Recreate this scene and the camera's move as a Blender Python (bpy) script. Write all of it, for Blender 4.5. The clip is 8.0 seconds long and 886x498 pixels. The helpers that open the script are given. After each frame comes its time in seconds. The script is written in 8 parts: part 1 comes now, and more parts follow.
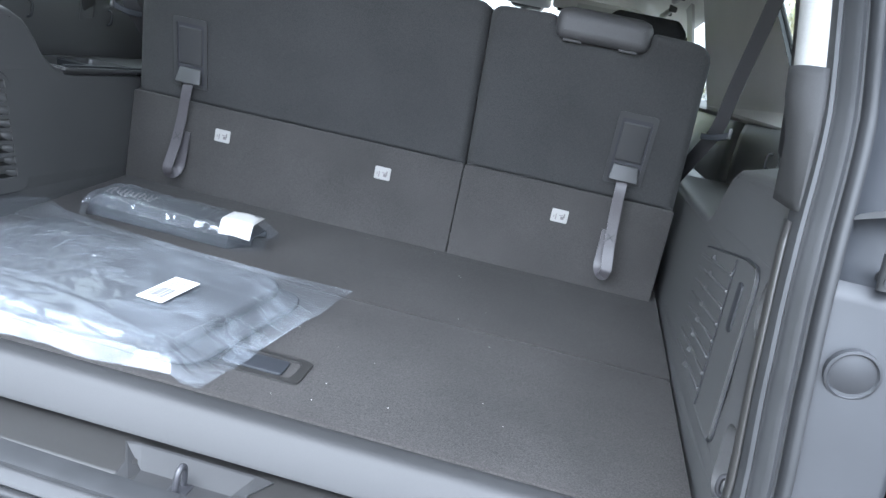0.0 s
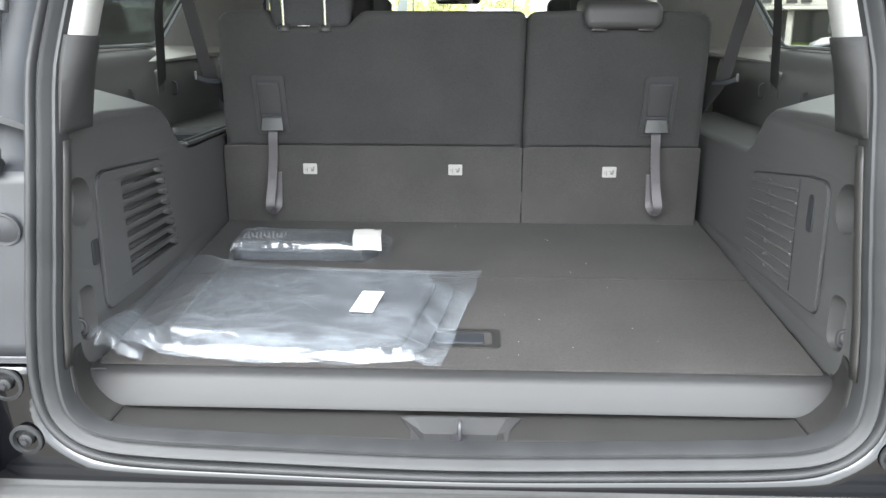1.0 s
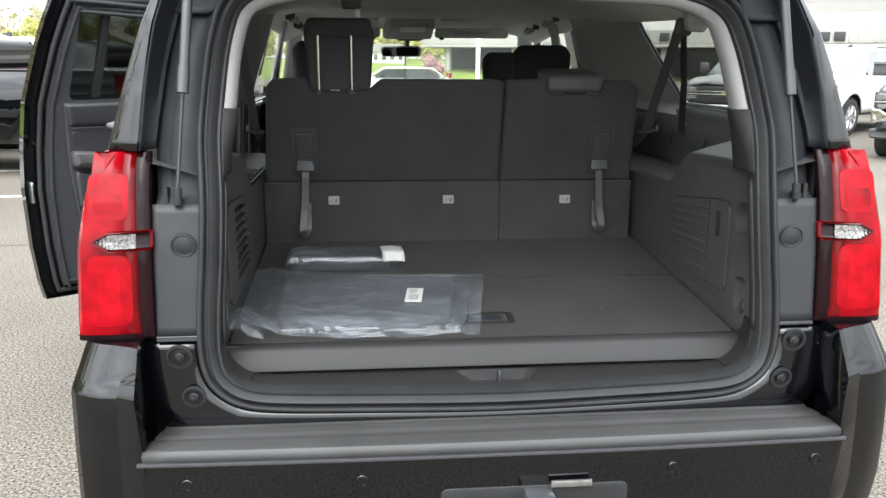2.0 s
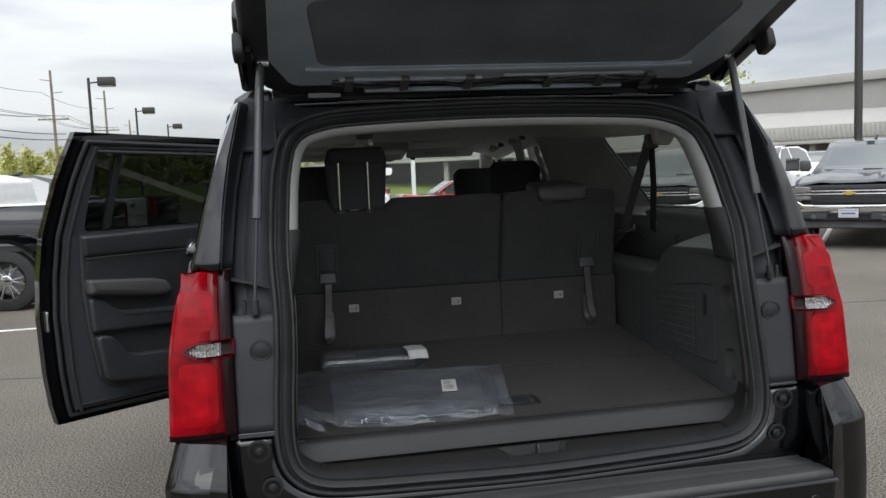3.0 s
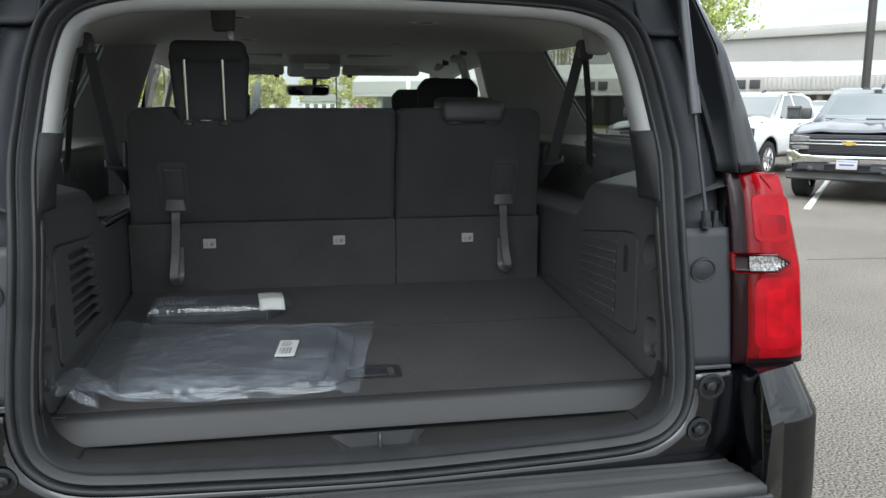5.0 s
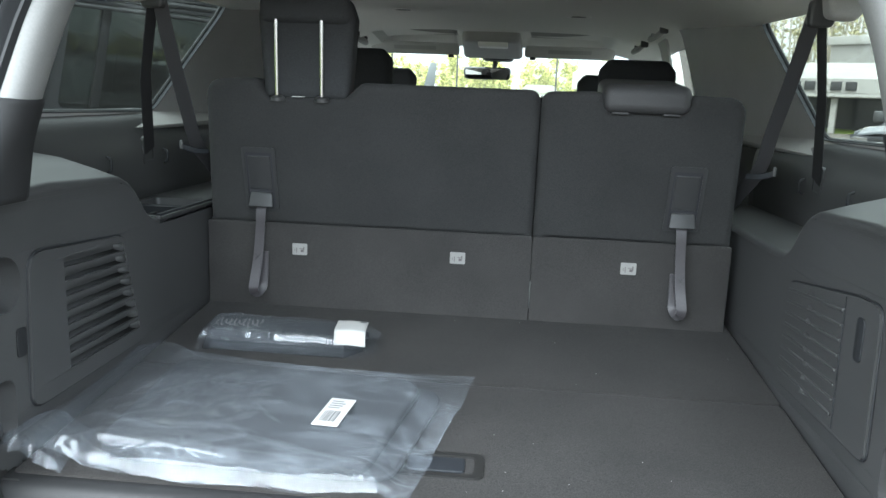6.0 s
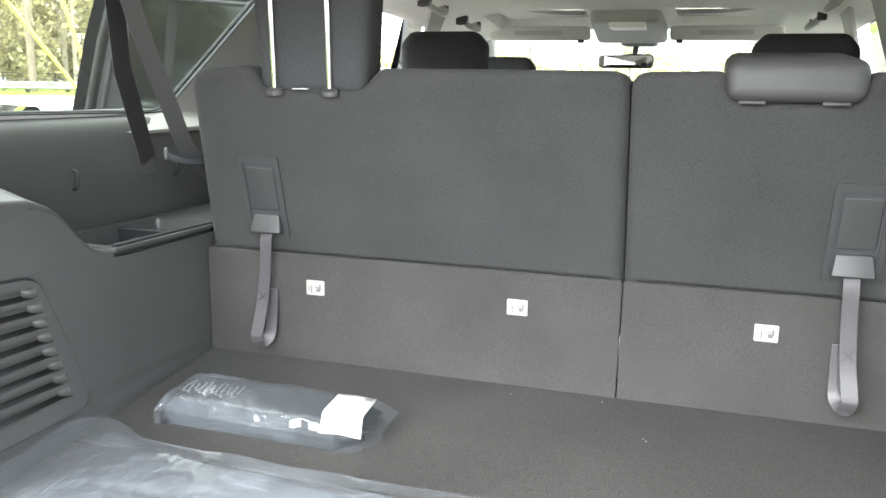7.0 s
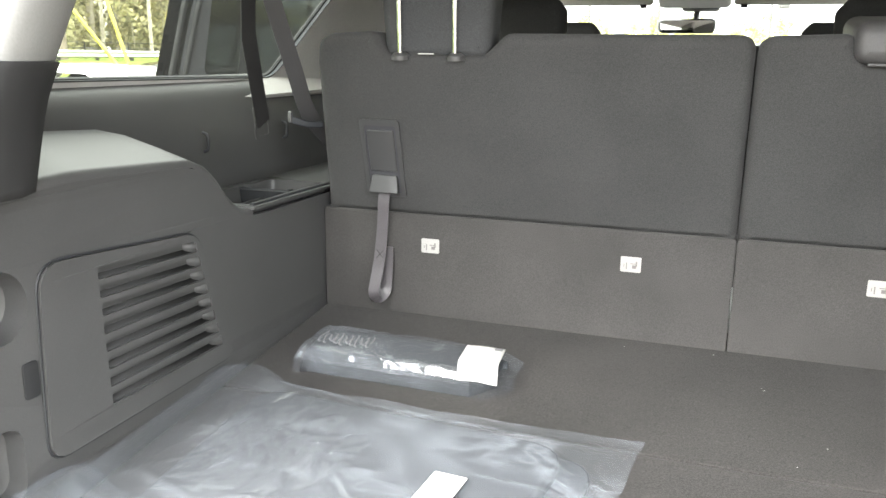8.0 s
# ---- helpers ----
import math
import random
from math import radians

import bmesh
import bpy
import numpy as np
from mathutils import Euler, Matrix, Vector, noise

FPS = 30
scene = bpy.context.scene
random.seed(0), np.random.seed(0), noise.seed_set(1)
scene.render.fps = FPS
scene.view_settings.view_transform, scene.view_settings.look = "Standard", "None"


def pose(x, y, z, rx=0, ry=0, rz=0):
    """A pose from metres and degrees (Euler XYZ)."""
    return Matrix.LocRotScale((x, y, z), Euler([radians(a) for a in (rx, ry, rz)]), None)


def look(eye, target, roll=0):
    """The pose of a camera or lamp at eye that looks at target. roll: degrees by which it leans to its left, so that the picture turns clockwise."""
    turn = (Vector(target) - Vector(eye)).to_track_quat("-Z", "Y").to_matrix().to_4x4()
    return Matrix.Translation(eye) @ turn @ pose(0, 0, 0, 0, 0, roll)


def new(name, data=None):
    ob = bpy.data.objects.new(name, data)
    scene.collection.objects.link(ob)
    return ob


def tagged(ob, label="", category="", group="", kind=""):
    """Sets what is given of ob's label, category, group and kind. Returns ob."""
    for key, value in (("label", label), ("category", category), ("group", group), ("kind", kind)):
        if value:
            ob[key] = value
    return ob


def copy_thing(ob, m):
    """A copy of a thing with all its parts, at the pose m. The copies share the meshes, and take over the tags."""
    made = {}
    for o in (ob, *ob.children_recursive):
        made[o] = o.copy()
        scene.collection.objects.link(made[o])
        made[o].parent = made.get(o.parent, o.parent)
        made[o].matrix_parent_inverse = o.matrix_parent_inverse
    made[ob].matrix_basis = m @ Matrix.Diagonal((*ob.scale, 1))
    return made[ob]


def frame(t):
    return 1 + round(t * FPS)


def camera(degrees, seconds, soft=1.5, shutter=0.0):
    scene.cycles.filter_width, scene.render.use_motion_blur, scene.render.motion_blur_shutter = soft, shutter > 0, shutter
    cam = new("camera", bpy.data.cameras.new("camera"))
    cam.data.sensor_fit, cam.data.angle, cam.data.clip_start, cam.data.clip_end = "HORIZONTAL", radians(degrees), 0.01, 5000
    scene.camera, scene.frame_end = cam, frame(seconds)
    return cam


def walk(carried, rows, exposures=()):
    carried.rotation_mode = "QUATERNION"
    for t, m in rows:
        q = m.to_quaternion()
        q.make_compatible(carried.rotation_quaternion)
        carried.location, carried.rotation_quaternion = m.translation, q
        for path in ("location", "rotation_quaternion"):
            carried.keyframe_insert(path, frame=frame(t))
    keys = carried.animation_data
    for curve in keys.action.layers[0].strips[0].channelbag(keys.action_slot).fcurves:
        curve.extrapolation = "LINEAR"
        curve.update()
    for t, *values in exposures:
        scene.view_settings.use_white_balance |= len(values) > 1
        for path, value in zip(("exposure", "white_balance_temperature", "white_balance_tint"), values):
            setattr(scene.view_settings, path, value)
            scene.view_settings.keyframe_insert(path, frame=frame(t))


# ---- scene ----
cam = camera(58.0, 8.0)
PATH = [
    (0, (0.409, -0.926, 1.417), (0.157, 1.0, 0.941), 11.9),
    (0.5, (0.282, -1.112, 1.472), (0.154, 0.809, 0.928), 3.3),
    (1, (0.027, -1.311, 1.503), (-0.044, 0.612, 0.961), 0.1),
    (1.2, (-0.05, -1.436, 1.54), (-0.037, 0.484, 0.981), 2.2),
    (2.3, (-0.474, -2.059, 1.614), (-0.213, -0.119, 1.202), -1.1),
    (2.5, (-0.578, -2.1, 1.62), (-0.275, -0.158, 1.251), -1.8),
    (3, (-0.649, -2.23, 1.63), (-0.293, -0.272, 1.438), -2.4),
    (3.5, (-0.531, -2.318, 1.59), (-0.132, -0.369, 1.388), -1.5),
    (4, (-0.512, -2.274, 1.589), (-0.118, -0.328, 1.349), -1.1),
    (4.2, (-0.478, -2.196, 1.571), (-0.082, -0.259, 1.268), -1.1),
    (5.3, (-0.016, -1.525, 1.534), (0.269, 0.423, 1.184), 1.8),
    (5.5, (0.055, -1.418, 1.54), (0.147, 0.547, 1.179), 1.4),
    (6, (0.109, -1.079, 1.513), (-0.054, 0.879, 1.137), 2.3),
    (6.5, (0.206, -0.735, 1.506), (-0.066, 1.21, 1.127), 3.7),
    (7, (0.271, -0.476, 1.502), (-0.305, 1.399, 1.109), 1.0),
    (7.5, (0.212, -0.504, 1.497), (-0.583, 1.272, 1.037), -0.8),
    (8, (0.115, -0.602, 1.495), (-0.507, 1.24, 1.024), 0.8),
]
EXPOSURES = [(0, 2.8, 5650, 8), (0.5, 2.6, 6000, 8), (1, 2.8, 6450, 7), (1.2, 2.85, 6500, 7), (2.3, 0.8, 6500, 8), (2.5, 0.5, 6500, 8), (3, 0.0, 6400, 9), (3.5, -0.2, 6350, 10), (4.2, 0.2, 6350, 7), (5.3, 1.1, 6000, 4),
             (5.5, 1.35, 5900, 3), (6, 2.1, 5950, 2), (6.5, 3.05, 6350, 3), (7, 3.6, 6550, 6), (7.5, 3.55, 6850, 7), (8, 3.45, 6900, 8)]
walk(cam, [(t, look(eye, target, roll)) for t, eye, target, roll in PATH], EXPOSURES)

import mathutils

# ---- light ----
world = bpy.data.worlds.new("overcast")
scene.world = world
world.use_nodes = True
wn, wl = world.node_tree.nodes, world.node_tree.links
wn.clear()
w_out = wn.new("ShaderNodeOutputWorld")
w_bg = wn.new("ShaderNodeBackground")
w_bg.inputs["Strength"].default_value = 0.12
w_sky = wn.new("ShaderNodeTexSky")
w_sky.sky_type = "NISHITA"
w_sky.sun_disc = False
w_sky.sun_elevation = radians(45)
w_sky.sun_rotation = radians(196.4)
w_coord = wn.new("ShaderNodeTexCoord")
w_map = wn.new("ShaderNodeMapping")
w_map.inputs["Scale"].default_value = (1.0, 1.0, 4.2)
w_noise = wn.new("ShaderNodeTexNoise")
w_noise.inputs["Scale"].default_value = 2.1
w_noise.inputs["Detail"].default_value = 7.0
w_noise.inputs["Roughness"].default_value = 0.52
w_noise.inputs["Distortion"].default_value = 0.35
w_ramp = wn.new("ShaderNodeValToRGB")
w_ramp.color_ramp.elements[0].position = 0.34
w_ramp.color_ramp.elements[0].color = (4.6, 4.9, 5.35, 1)
w_ramp.color_ramp.elements[1].position = 0.60
w_ramp.color_ramp.elements[1].color = (9.0, 9.05, 9.1, 1)
w_mix = wn.new("ShaderNodeMixRGB")
w_mix.inputs["Fac"].default_value = 0.88
wl.new(w_coord.outputs["Generated"], w_map.inputs["Vector"])
wl.new(w_map.outputs["Vector"], w_noise.inputs["Vector"])
wl.new(w_noise.outputs["Fac"], w_ramp.inputs["Fac"])
wl.new(w_sky.outputs["Color"], w_mix.inputs["Color1"])
wl.new(w_ramp.outputs["Color"], w_mix.inputs["Color2"])
w_sep = wn.new("ShaderNodeSeparateXYZ")
wl.new(w_coord.outputs["Generated"], w_sep.inputs["Vector"])
w_up = wn.new("ShaderNodeMapRange")
w_up.inputs["From Min"].default_value = 0.0
w_up.inputs["From Max"].default_value = 1.0
w_up.inputs["To Min"].default_value = 0.74
w_up.inputs["To Max"].default_value = 2.1
wl.new(w_sep.outputs["Z"], w_up.inputs["Value"])
w_scale = wn.new("ShaderNodeVectorMath")
w_scale.operation = "SCALE"
wl.new(w_mix.outputs["Color"], w_scale.inputs[0])
wl.new(w_up.outputs["Result"], w_scale.inputs["Scale"])
# thin cloud is brighter all round the veiled sun
w_dot = wn.new("ShaderNodeVectorMath")
w_dot.operation = "DOT_PRODUCT"
w_dot.inputs[1].default_value = Vector((-5, -17, 19)).normalized()
wl.new(w_coord.outputs["Generated"], w_dot.inputs[0])
w_near = wn.new("ShaderNodeMath")
w_near.operation = "MAXIMUM"
w_near.inputs[1].default_value = 0.0
wl.new(w_dot.outputs["Value"], w_near.inputs[0])
w_fall = wn.new("ShaderNodeMath")
w_fall.operation = "POWER"
w_fall.inputs[1].default_value = 2.0
wl.new(w_near.outputs[0], w_fall.inputs[0])
w_glow = wn.new("ShaderNodeMath")
w_glow.operation = "MULTIPLY_ADD"
w_glow.inputs[1].default_value = 1.4
w_glow.inputs[2].default_value = 1.0
wl.new(w_fall.outputs[0], w_glow.inputs[0])
w_lit = wn.new("ShaderNodeVectorMath")
w_lit.operation = "SCALE"
wl.new(w_scale.outputs["Vector"], w_lit.inputs[0])
wl.new(w_glow.outputs[0], w_lit.inputs["Scale"])
wl.new(w_lit.outputs["Vector"], w_bg.inputs["Color"])
wl.new(w_bg.outputs["Background"], w_out.inputs["Surface"])

sun_data = bpy.data.lights.new("sun", "SUN")
sun_data.energy = 0.8
sun_data.angle = radians(40)
sun_data.color = (1.0, 0.97, 0.92)
sun = new("sun", sun_data)
sun.matrix_world = look((-5, -17, 19), (0, 0, 0))


# ---- materials ----
def material(name, colour, rough=0.5, metal=0.0, coat=0.0, grain=0.0, grain_size=400.0, bump=0.0, bump_size=600.0,
             stain=0.0, stain_size=6.0, spec=0.5, transmission=0.0, sheen=0.0, random_tone=0.0, ior=1.45):
    """Principled surface with fine grain, broad stains and a fine bump, in metres."""
    m = bpy.data.materials.new(name)
    m.use_nodes = True
    nodes, links = m.node_tree.nodes, m.node_tree.links
    b = nodes["Principled BSDF"]
    b.inputs["Roughness"].default_value = rough
    b.inputs["Metallic"].default_value = metal
    b.inputs["Coat Weight"].default_value = coat
    b.inputs["Coat Roughness"].default_value = 0.03
    b.inputs["Specular IOR Level"].default_value = spec
    b.inputs["Transmission Weight"].default_value = transmission
    b.inputs["Sheen Weight"].default_value = sheen
    b.inputs["IOR"].default_value = ior
    coord = nodes.new("ShaderNodeTexCoord")
    last = nodes.new("ShaderNodeRGB")
    last.outputs[0].default_value = (*colour, 1)
    out = last.outputs[0]

    def vary(size, amount, detail, source):
        n = nodes.new("ShaderNodeTexNoise")
        n.inputs["Scale"].default_value = size
        n.inputs["Detail"].default_value = detail
        links.new(coord.outputs["Object"], n.inputs["Vector"])
        r = nodes.new("ShaderNodeMapRange")
        r.inputs["From Min"].default_value = 0.3
        r.inputs["From Max"].default_value = 0.7
        r.inputs["To Min"].default_value = 1.0 - amount
        r.inputs["To Max"].default_value = 1.0 + amount
        links.new(n.outputs["Fac"], r.inputs["Value"])
        mul = nodes.new("ShaderNodeVectorMath")
        mul.operation = "SCALE"
        links.new(source, mul.inputs[0])
        links.new(r.outputs["Result"], mul.inputs["Scale"])
        return mul.outputs["Vector"], n

    if stain:
        out, n_stain = vary(stain_size, stain, 5.0, out)
        rr = nodes.new("ShaderNodeMapRange")
        rr.inputs["To Min"].default_value = max(0.02, rough * (1 - 0.5 * stain))
        rr.inputs["To Max"].default_value = min(1.0, rough * (1 + 0.5 * stain))
        links.new(n_stain.outputs["Fac"], rr.inputs["Value"])
        links.new(rr.outputs["Result"], b.inputs["Roughness"])
    if grain:
        out, _ = vary(grain_size, grain, 3.0, out)
    if random_tone:
        info = nodes.new("ShaderNodeObjectInfo")
        r = nodes.new("ShaderNodeMapRange")
        r.inputs["To Min"].default_value = 1 - random_tone
        r.inputs["To Max"].default_value = 1 + random_tone
        links.new(info.outputs["Random"], r.inputs["Value"])
        mul = nodes.new("ShaderNodeVectorMath")
        mul.operation = "SCALE"
        links.new(out, mul.inputs[0])
        links.new(r.outputs["Result"], mul.inputs["Scale"])
        out = mul.outputs["Vector"]
    links.new(out, b.inputs["Base Color"])
    if bump:
        n = nodes.new("ShaderNodeTexNoise")
        n.inputs["Scale"].default_value = bump_size
        n.inputs["Detail"].default_value = 2.0
        links.new(coord.outputs["Object"], n.inputs["Vector"])
        bn = nodes.new("ShaderNodeBump")
        bn.inputs["Strength"].default_value = bump
        bn.inputs["Distance"].default_value = 0.4 / bump_size
        links.new(n.outputs["Fac"], bn.inputs["Height"])
        links.new(bn.outputs["Normal"], b.inputs["Normal"])
    return m


def thin_glass(name, tint, gloss_rough=0.02, gloss=0.05, pane_haze=0.02):
    """A pane: light passes straight through with a tint, and the surface mirrors more at a slant."""
    m = bpy.data.materials.new(name)
    m.use_nodes = True
    nodes, links = m.node_tree.nodes, m.node_tree.links
    nodes.clear()
    o = nodes.new("ShaderNodeOutputMaterial")
    t = nodes.new("ShaderNodeBsdfTransparent")
    t.inputs["Color"].default_value = (*tint, 1)
    g = nodes.new("ShaderNodeBsdfGlossy")
    g.inputs["Roughness"].default_value = gloss_rough
    mx = nodes.new("ShaderNodeMixShader")
    links.new(slant_gloss(nodes, links, gloss, 0.5, 5.0), mx.inputs["Fac"])
    # pale scatter mixed in as a light veil over the view
    film = nodes.new("ShaderNodeBsdfTranslucent")
    film.inputs["Color"].default_value = (0.85, 0.85, 0.80, 1)
    hazed = nodes.new("ShaderNodeMixShader")
    hazed.inputs["Fac"].default_value = pane_haze
    links.new(t.outputs["BSDF"], hazed.inputs[1])
    links.new(film.outputs["BSDF"], hazed.inputs[2])
    links.new(hazed.outputs["Shader"], mx.inputs[1])
    links.new(g.outputs["BSDF"], mx.inputs[2])
    links.new(mx.outputs["Shader"], o.inputs["Surface"])
    return m


def slant_gloss(nodes, links, base, extra, power, normal=None):
    """How much a clear surface mirrors: base straight on, base + extra at a slant."""
    lw = nodes.new("ShaderNodeLayerWeight")
    lw.inputs["Blend"].default_value = 0.5
    if normal is not None:
        links.new(normal, lw.inputs["Normal"])
    pw = nodes.new("ShaderNodeMath")
    pw.operation = "POWER"
    pw.inputs[1].default_value = power
    links.new(lw.outputs["Facing"], pw.inputs[0])
    ma = nodes.new("ShaderNodeMath")
    ma.operation = "MULTIPLY_ADD"
    ma.inputs[1].default_value = extra
    ma.inputs[2].default_value = base
    links.new(pw.outputs[0], ma.inputs[0])
    return ma.outputs[0]


def film_material(name, haze, tint, gloss):
    """Thin polythene: clear with a bluish milkiness, flat panes between long sharp creases that gather in patches."""
    m = bpy.data.materials.new(name)
    m.use_nodes = True
    nodes, links = m.node_tree.nodes, m.node_tree.links
    nodes.clear()
    o = nodes.new("ShaderNodeOutputMaterial")
    t = nodes.new("ShaderNodeBsdfTransparent")
    t.inputs["Color"].default_value = (0.96, 0.966, 0.975, 1)
    p = nodes.new("ShaderNodeBsdfDiffuse")
    p.inputs["Color"].default_value = (*tint, 1)
    g = nodes.new("ShaderNodeBsdfGlossy")
    g.inputs["Roughness"].default_value = 0.045
    g.inputs["Color"].default_value = (0.95, 0.97, 1.0, 1)
    coord = nodes.new("ShaderNodeTexCoord")

    def math_node(op, a, b=None, c=None):
        n = nodes.new("ShaderNodeMath")
        n.operation = op
        for i, v in enumerate((a, b, c)):
            if v is None:
                continue
            if isinstance(v, (int, float)):
                n.inputs[i].default_value = v
            else:
                links.new(v, n.inputs[i])
        return n.outputs[0]

    def noise_of(scale, stretch, turn, detail=2.0, twist=0.0):
        mp = nodes.new("ShaderNodeMapping")
        mp.inputs["Rotation"].default_value = (0, 0, radians(turn))
        mp.inputs["Scale"].default_value = (1.0, stretch, 1.0)
        links.new(coord.outputs["Object"], mp.inputs["Vector"])
        n = nodes.new("ShaderNodeTexNoise")
        n.inputs["Scale"].default_value = scale
        n.inputs["Detail"].default_value = detail
        n.inputs["Distortion"].default_value = twist
        links.new(mp.outputs["Vector"], n.inputs["Vector"])
        return n.outputs["Fac"]

    def creases(scale, stretch, turn, width):
        v = math_node("ABSOLUTE", math_node("SUBTRACT", noise_of(scale, stretch, turn, 2.0, 0.5), 0.5))
        return math_node("DIVIDE", math_node("MINIMUM", v, width), width)

    patch = nodes.new("ShaderNodeMapRange")
    patch.inputs["From Min"].default_value = 0.53
    patch.inputs["From Max"].default_value = 0.62
    links.new(noise_of(3.6, 1.0, 20, 2.0, 0.4), patch.inputs["Value"])
    a = creases(2.6, 2.4, 35, 0.035)
    b = creases(6.5, 2.0, -40, 0.05)
    c = creases(13.0, 2.2, 62, 0.08)
    tight = math_node("MULTIPLY", math_node("MULTIPLY_ADD", c, 0.6, b), patch.outputs["Result"])
    high = math_node("MULTIPLY_ADD", a, 0.55, math_node("MULTIPLY", tight, 0.35))
    high = math_node("MULTIPLY_ADD", noise_of(5.0, 1.4, 10, 1.0, 0.2), 0.3, high)
    bn = nodes.new("ShaderNodeBump")
    bn.inputs["Strength"].default_value = 0.4
    bn.inputs["Distance"].default_value = 0.004
    links.new(high, bn.inputs["Height"])
    links.new(bn.outputs["Normal"], g.inputs["Normal"])
    r = nodes.new("ShaderNodeMapRange")
    r.inputs["To Min"].default_value = haze * 2.4
    r.inputs["To Max"].default_value = haze * 0.8
    white = math_node("MULTIPLY_ADD", math_node("MULTIPLY_ADD", b, c, -1.0), patch.outputs["Result"], 1.0)
    links.new(math_node("MULTIPLY", math_node("MULTIPLY_ADD", a, 0.45, 0.55), white), r.inputs["Value"])
    milky = nodes.new("ShaderNodeMixShader")
    links.new(r.outputs["Result"], milky.inputs["Fac"])
    links.new(t.outputs["BSDF"], milky.inputs[1])
    links.new(p.outputs["BSDF"], milky.inputs[2])
    mx = nodes.new("ShaderNodeMixShader")
    links.new(slant_gloss(nodes, links, gloss, 0.22, 3.0, bn.outputs["Normal"]), mx.inputs["Fac"])
    links.new(milky.outputs["Shader"], mx.inputs[1])
    links.new(g.outputs["BSDF"], mx.inputs[2])
    links.new(mx.outputs["Shader"], o.inputs["Surface"])
    return m


PAINT = material("black_paint", (0.0016, 0.0018, 0.0024), 0.5, coat=1.0, stain=0.25, stain_size=3.0, spec=0.0)
PAINT.node_tree.nodes["Principled BSDF"].inputs["Coat IOR"].default_value = 1.5
SATIN = material("satin_black_body", (0.0205, 0.0215, 0.024), 0.48, spec=0.35, stain=0.15, stain_size=9, bump=0.08, bump_size=900)
CORNER = material("glossy_roof_corner", (0.014, 0.0155, 0.019), 0.3, coat=0.5, spec=0.3, stain=0.2, stain_size=8)
PAD = material("step_pad", (0.039, 0.039, 0.0395), 0.55, grain=0.12, grain_size=500, bump=0.35, bump_size=700, stain=0.12)
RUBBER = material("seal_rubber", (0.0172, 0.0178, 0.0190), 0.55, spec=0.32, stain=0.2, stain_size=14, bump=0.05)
TRIM_DARK = material("dark_trim_plastic", (0.051, 0.051, 0.0515), 0.40, grain=0.10, grain_size=700, bump=0.22, bump_size=1300, stain=0.10)
SILL_GREY = material("sill_plastic", (0.0195, 0.0195, 0.0202), 0.55, spec=0.36, grain=0.06, grain_size=600, bump=0.15, bump_size=1200, stain=0.08)
CARPET = material("cargo_carpet", (0.0265, 0.0248, 0.0240), 0.95, grain=0.42, grain_size=420, bump=0.9, bump_size=600, stain=0.16, stain_size=5, spec=0.1, sheen=0.05)
SEAT_BACK = material("seat_back_carpet", (0.036, 0.0358, 0.0360), 0.95, grain=0.30, grain_size=620, bump=0.6, bump_size=800, stain=0.10, stain_size=7, spec=0.1, sheen=0.05)
FLAP = material("seat_flap_carpet", (0.040, 0.0382, 0.0374), 0.95, grain=0.22, grain_size=560, bump=0.7, bump_size=700, stain=0.13, stain_size=8, spec=0.1, sheen=0.05)
CLOTH = material("seat_cloth", (0.042, 0.043, 0.045), 0.9, grain=0.25, grain_size=500, bump=0.4, bump_size=900, spec=0.15)
VINYL = material("headrest_vinyl", (0.0406, 0.0396, 0.0406), 0.55, grain=0.12, grain_size=400, bump=0.2, bump_size=900)
WEB = material("belt_webbing", (0.027, 0.0265, 0.028), 0.55, grain=0.2, grain_size=900, bump=0.4, bump_size=1200)
LIGHT_TRIM = material("light_grey_trim", (0.35, 0.345, 0.335), 0.6, grain=0.05, grain_size=300, bump=0.12, bump_size=1000, stain=0.04)
VENT_RING = material("pale_vent_plastic", (0.82, 0.81, 0.78), 0.4)
LINER = material("headliner_fabric", (0.76, 0.755, 0.725), 0.95, grain=0.10, grain_size=500, bump=0.3, bump_size=800, spec=0.1)
CHROME = material("chrome", (0.75, 0.75, 0.76), 0.08, metal=1.0)
STEEL = material("steel", (0.42, 0.42, 0.43), 0.35, metal=1.0, stain=0.2, stain_size=30)
ROD = material("piston_steel", (0.022, 0.022, 0.025), 0.4)
STRUT = material("strut_enamel", (0.035, 0.036, 0.04), 0.3, coat=0.4)
WHITE = material("white_label", (0.41, 0.405, 0.395), 0.6, stain=0.05)
INK = material("label_ink", (0.03, 0.03, 0.035), 0.7)
RED_LENS = material("red_lens", (0.185, 0.0009, 0.0042), 0.25, coat=0.13, grain=0.18, grain_size=26, stain=0.4, stain_size=11, spec=0.1)
RED_FIELD = material("bright_red_lens", (0.215, 0.0011, 0.0050), 0.25, coat=0.13, stain=0.25, stain_size=24, spec=0.1)
RED_CORE = material("red_lens_core", (0.255, 0.0014, 0.0058), 0.25, coat=0.13, stain=0.25, stain_size=24, spec=0.1)
DEEP_RED = material("deep_red_lens", (0.10, 0.0006, 0.002), 0.25, coat=0.3, stain=0.3, stain_size=20, spec=0.1)
LOWER_TRIM = material("lower_pillar_plastic", (0.027, 0.027, 0.0275), 0.7, spec=0.2, grain=0.1, grain_size=700, bump=0.2, bump_size=1300)
FINISHER = material("finisher_plastic", (0.016, 0.0155, 0.015), 0.45, grain=0.1, grain_size=700, bump=0.2, bump_size=1300, stain=0.12)
TAG = material("fabric_tag", (0.25, 0.243, 0.235), 0.8, grain=0.1, grain_size=900, stain=0.08)
TAG_INK = material("tag_ink", (0.11, 0.10, 0.10), 0.8)
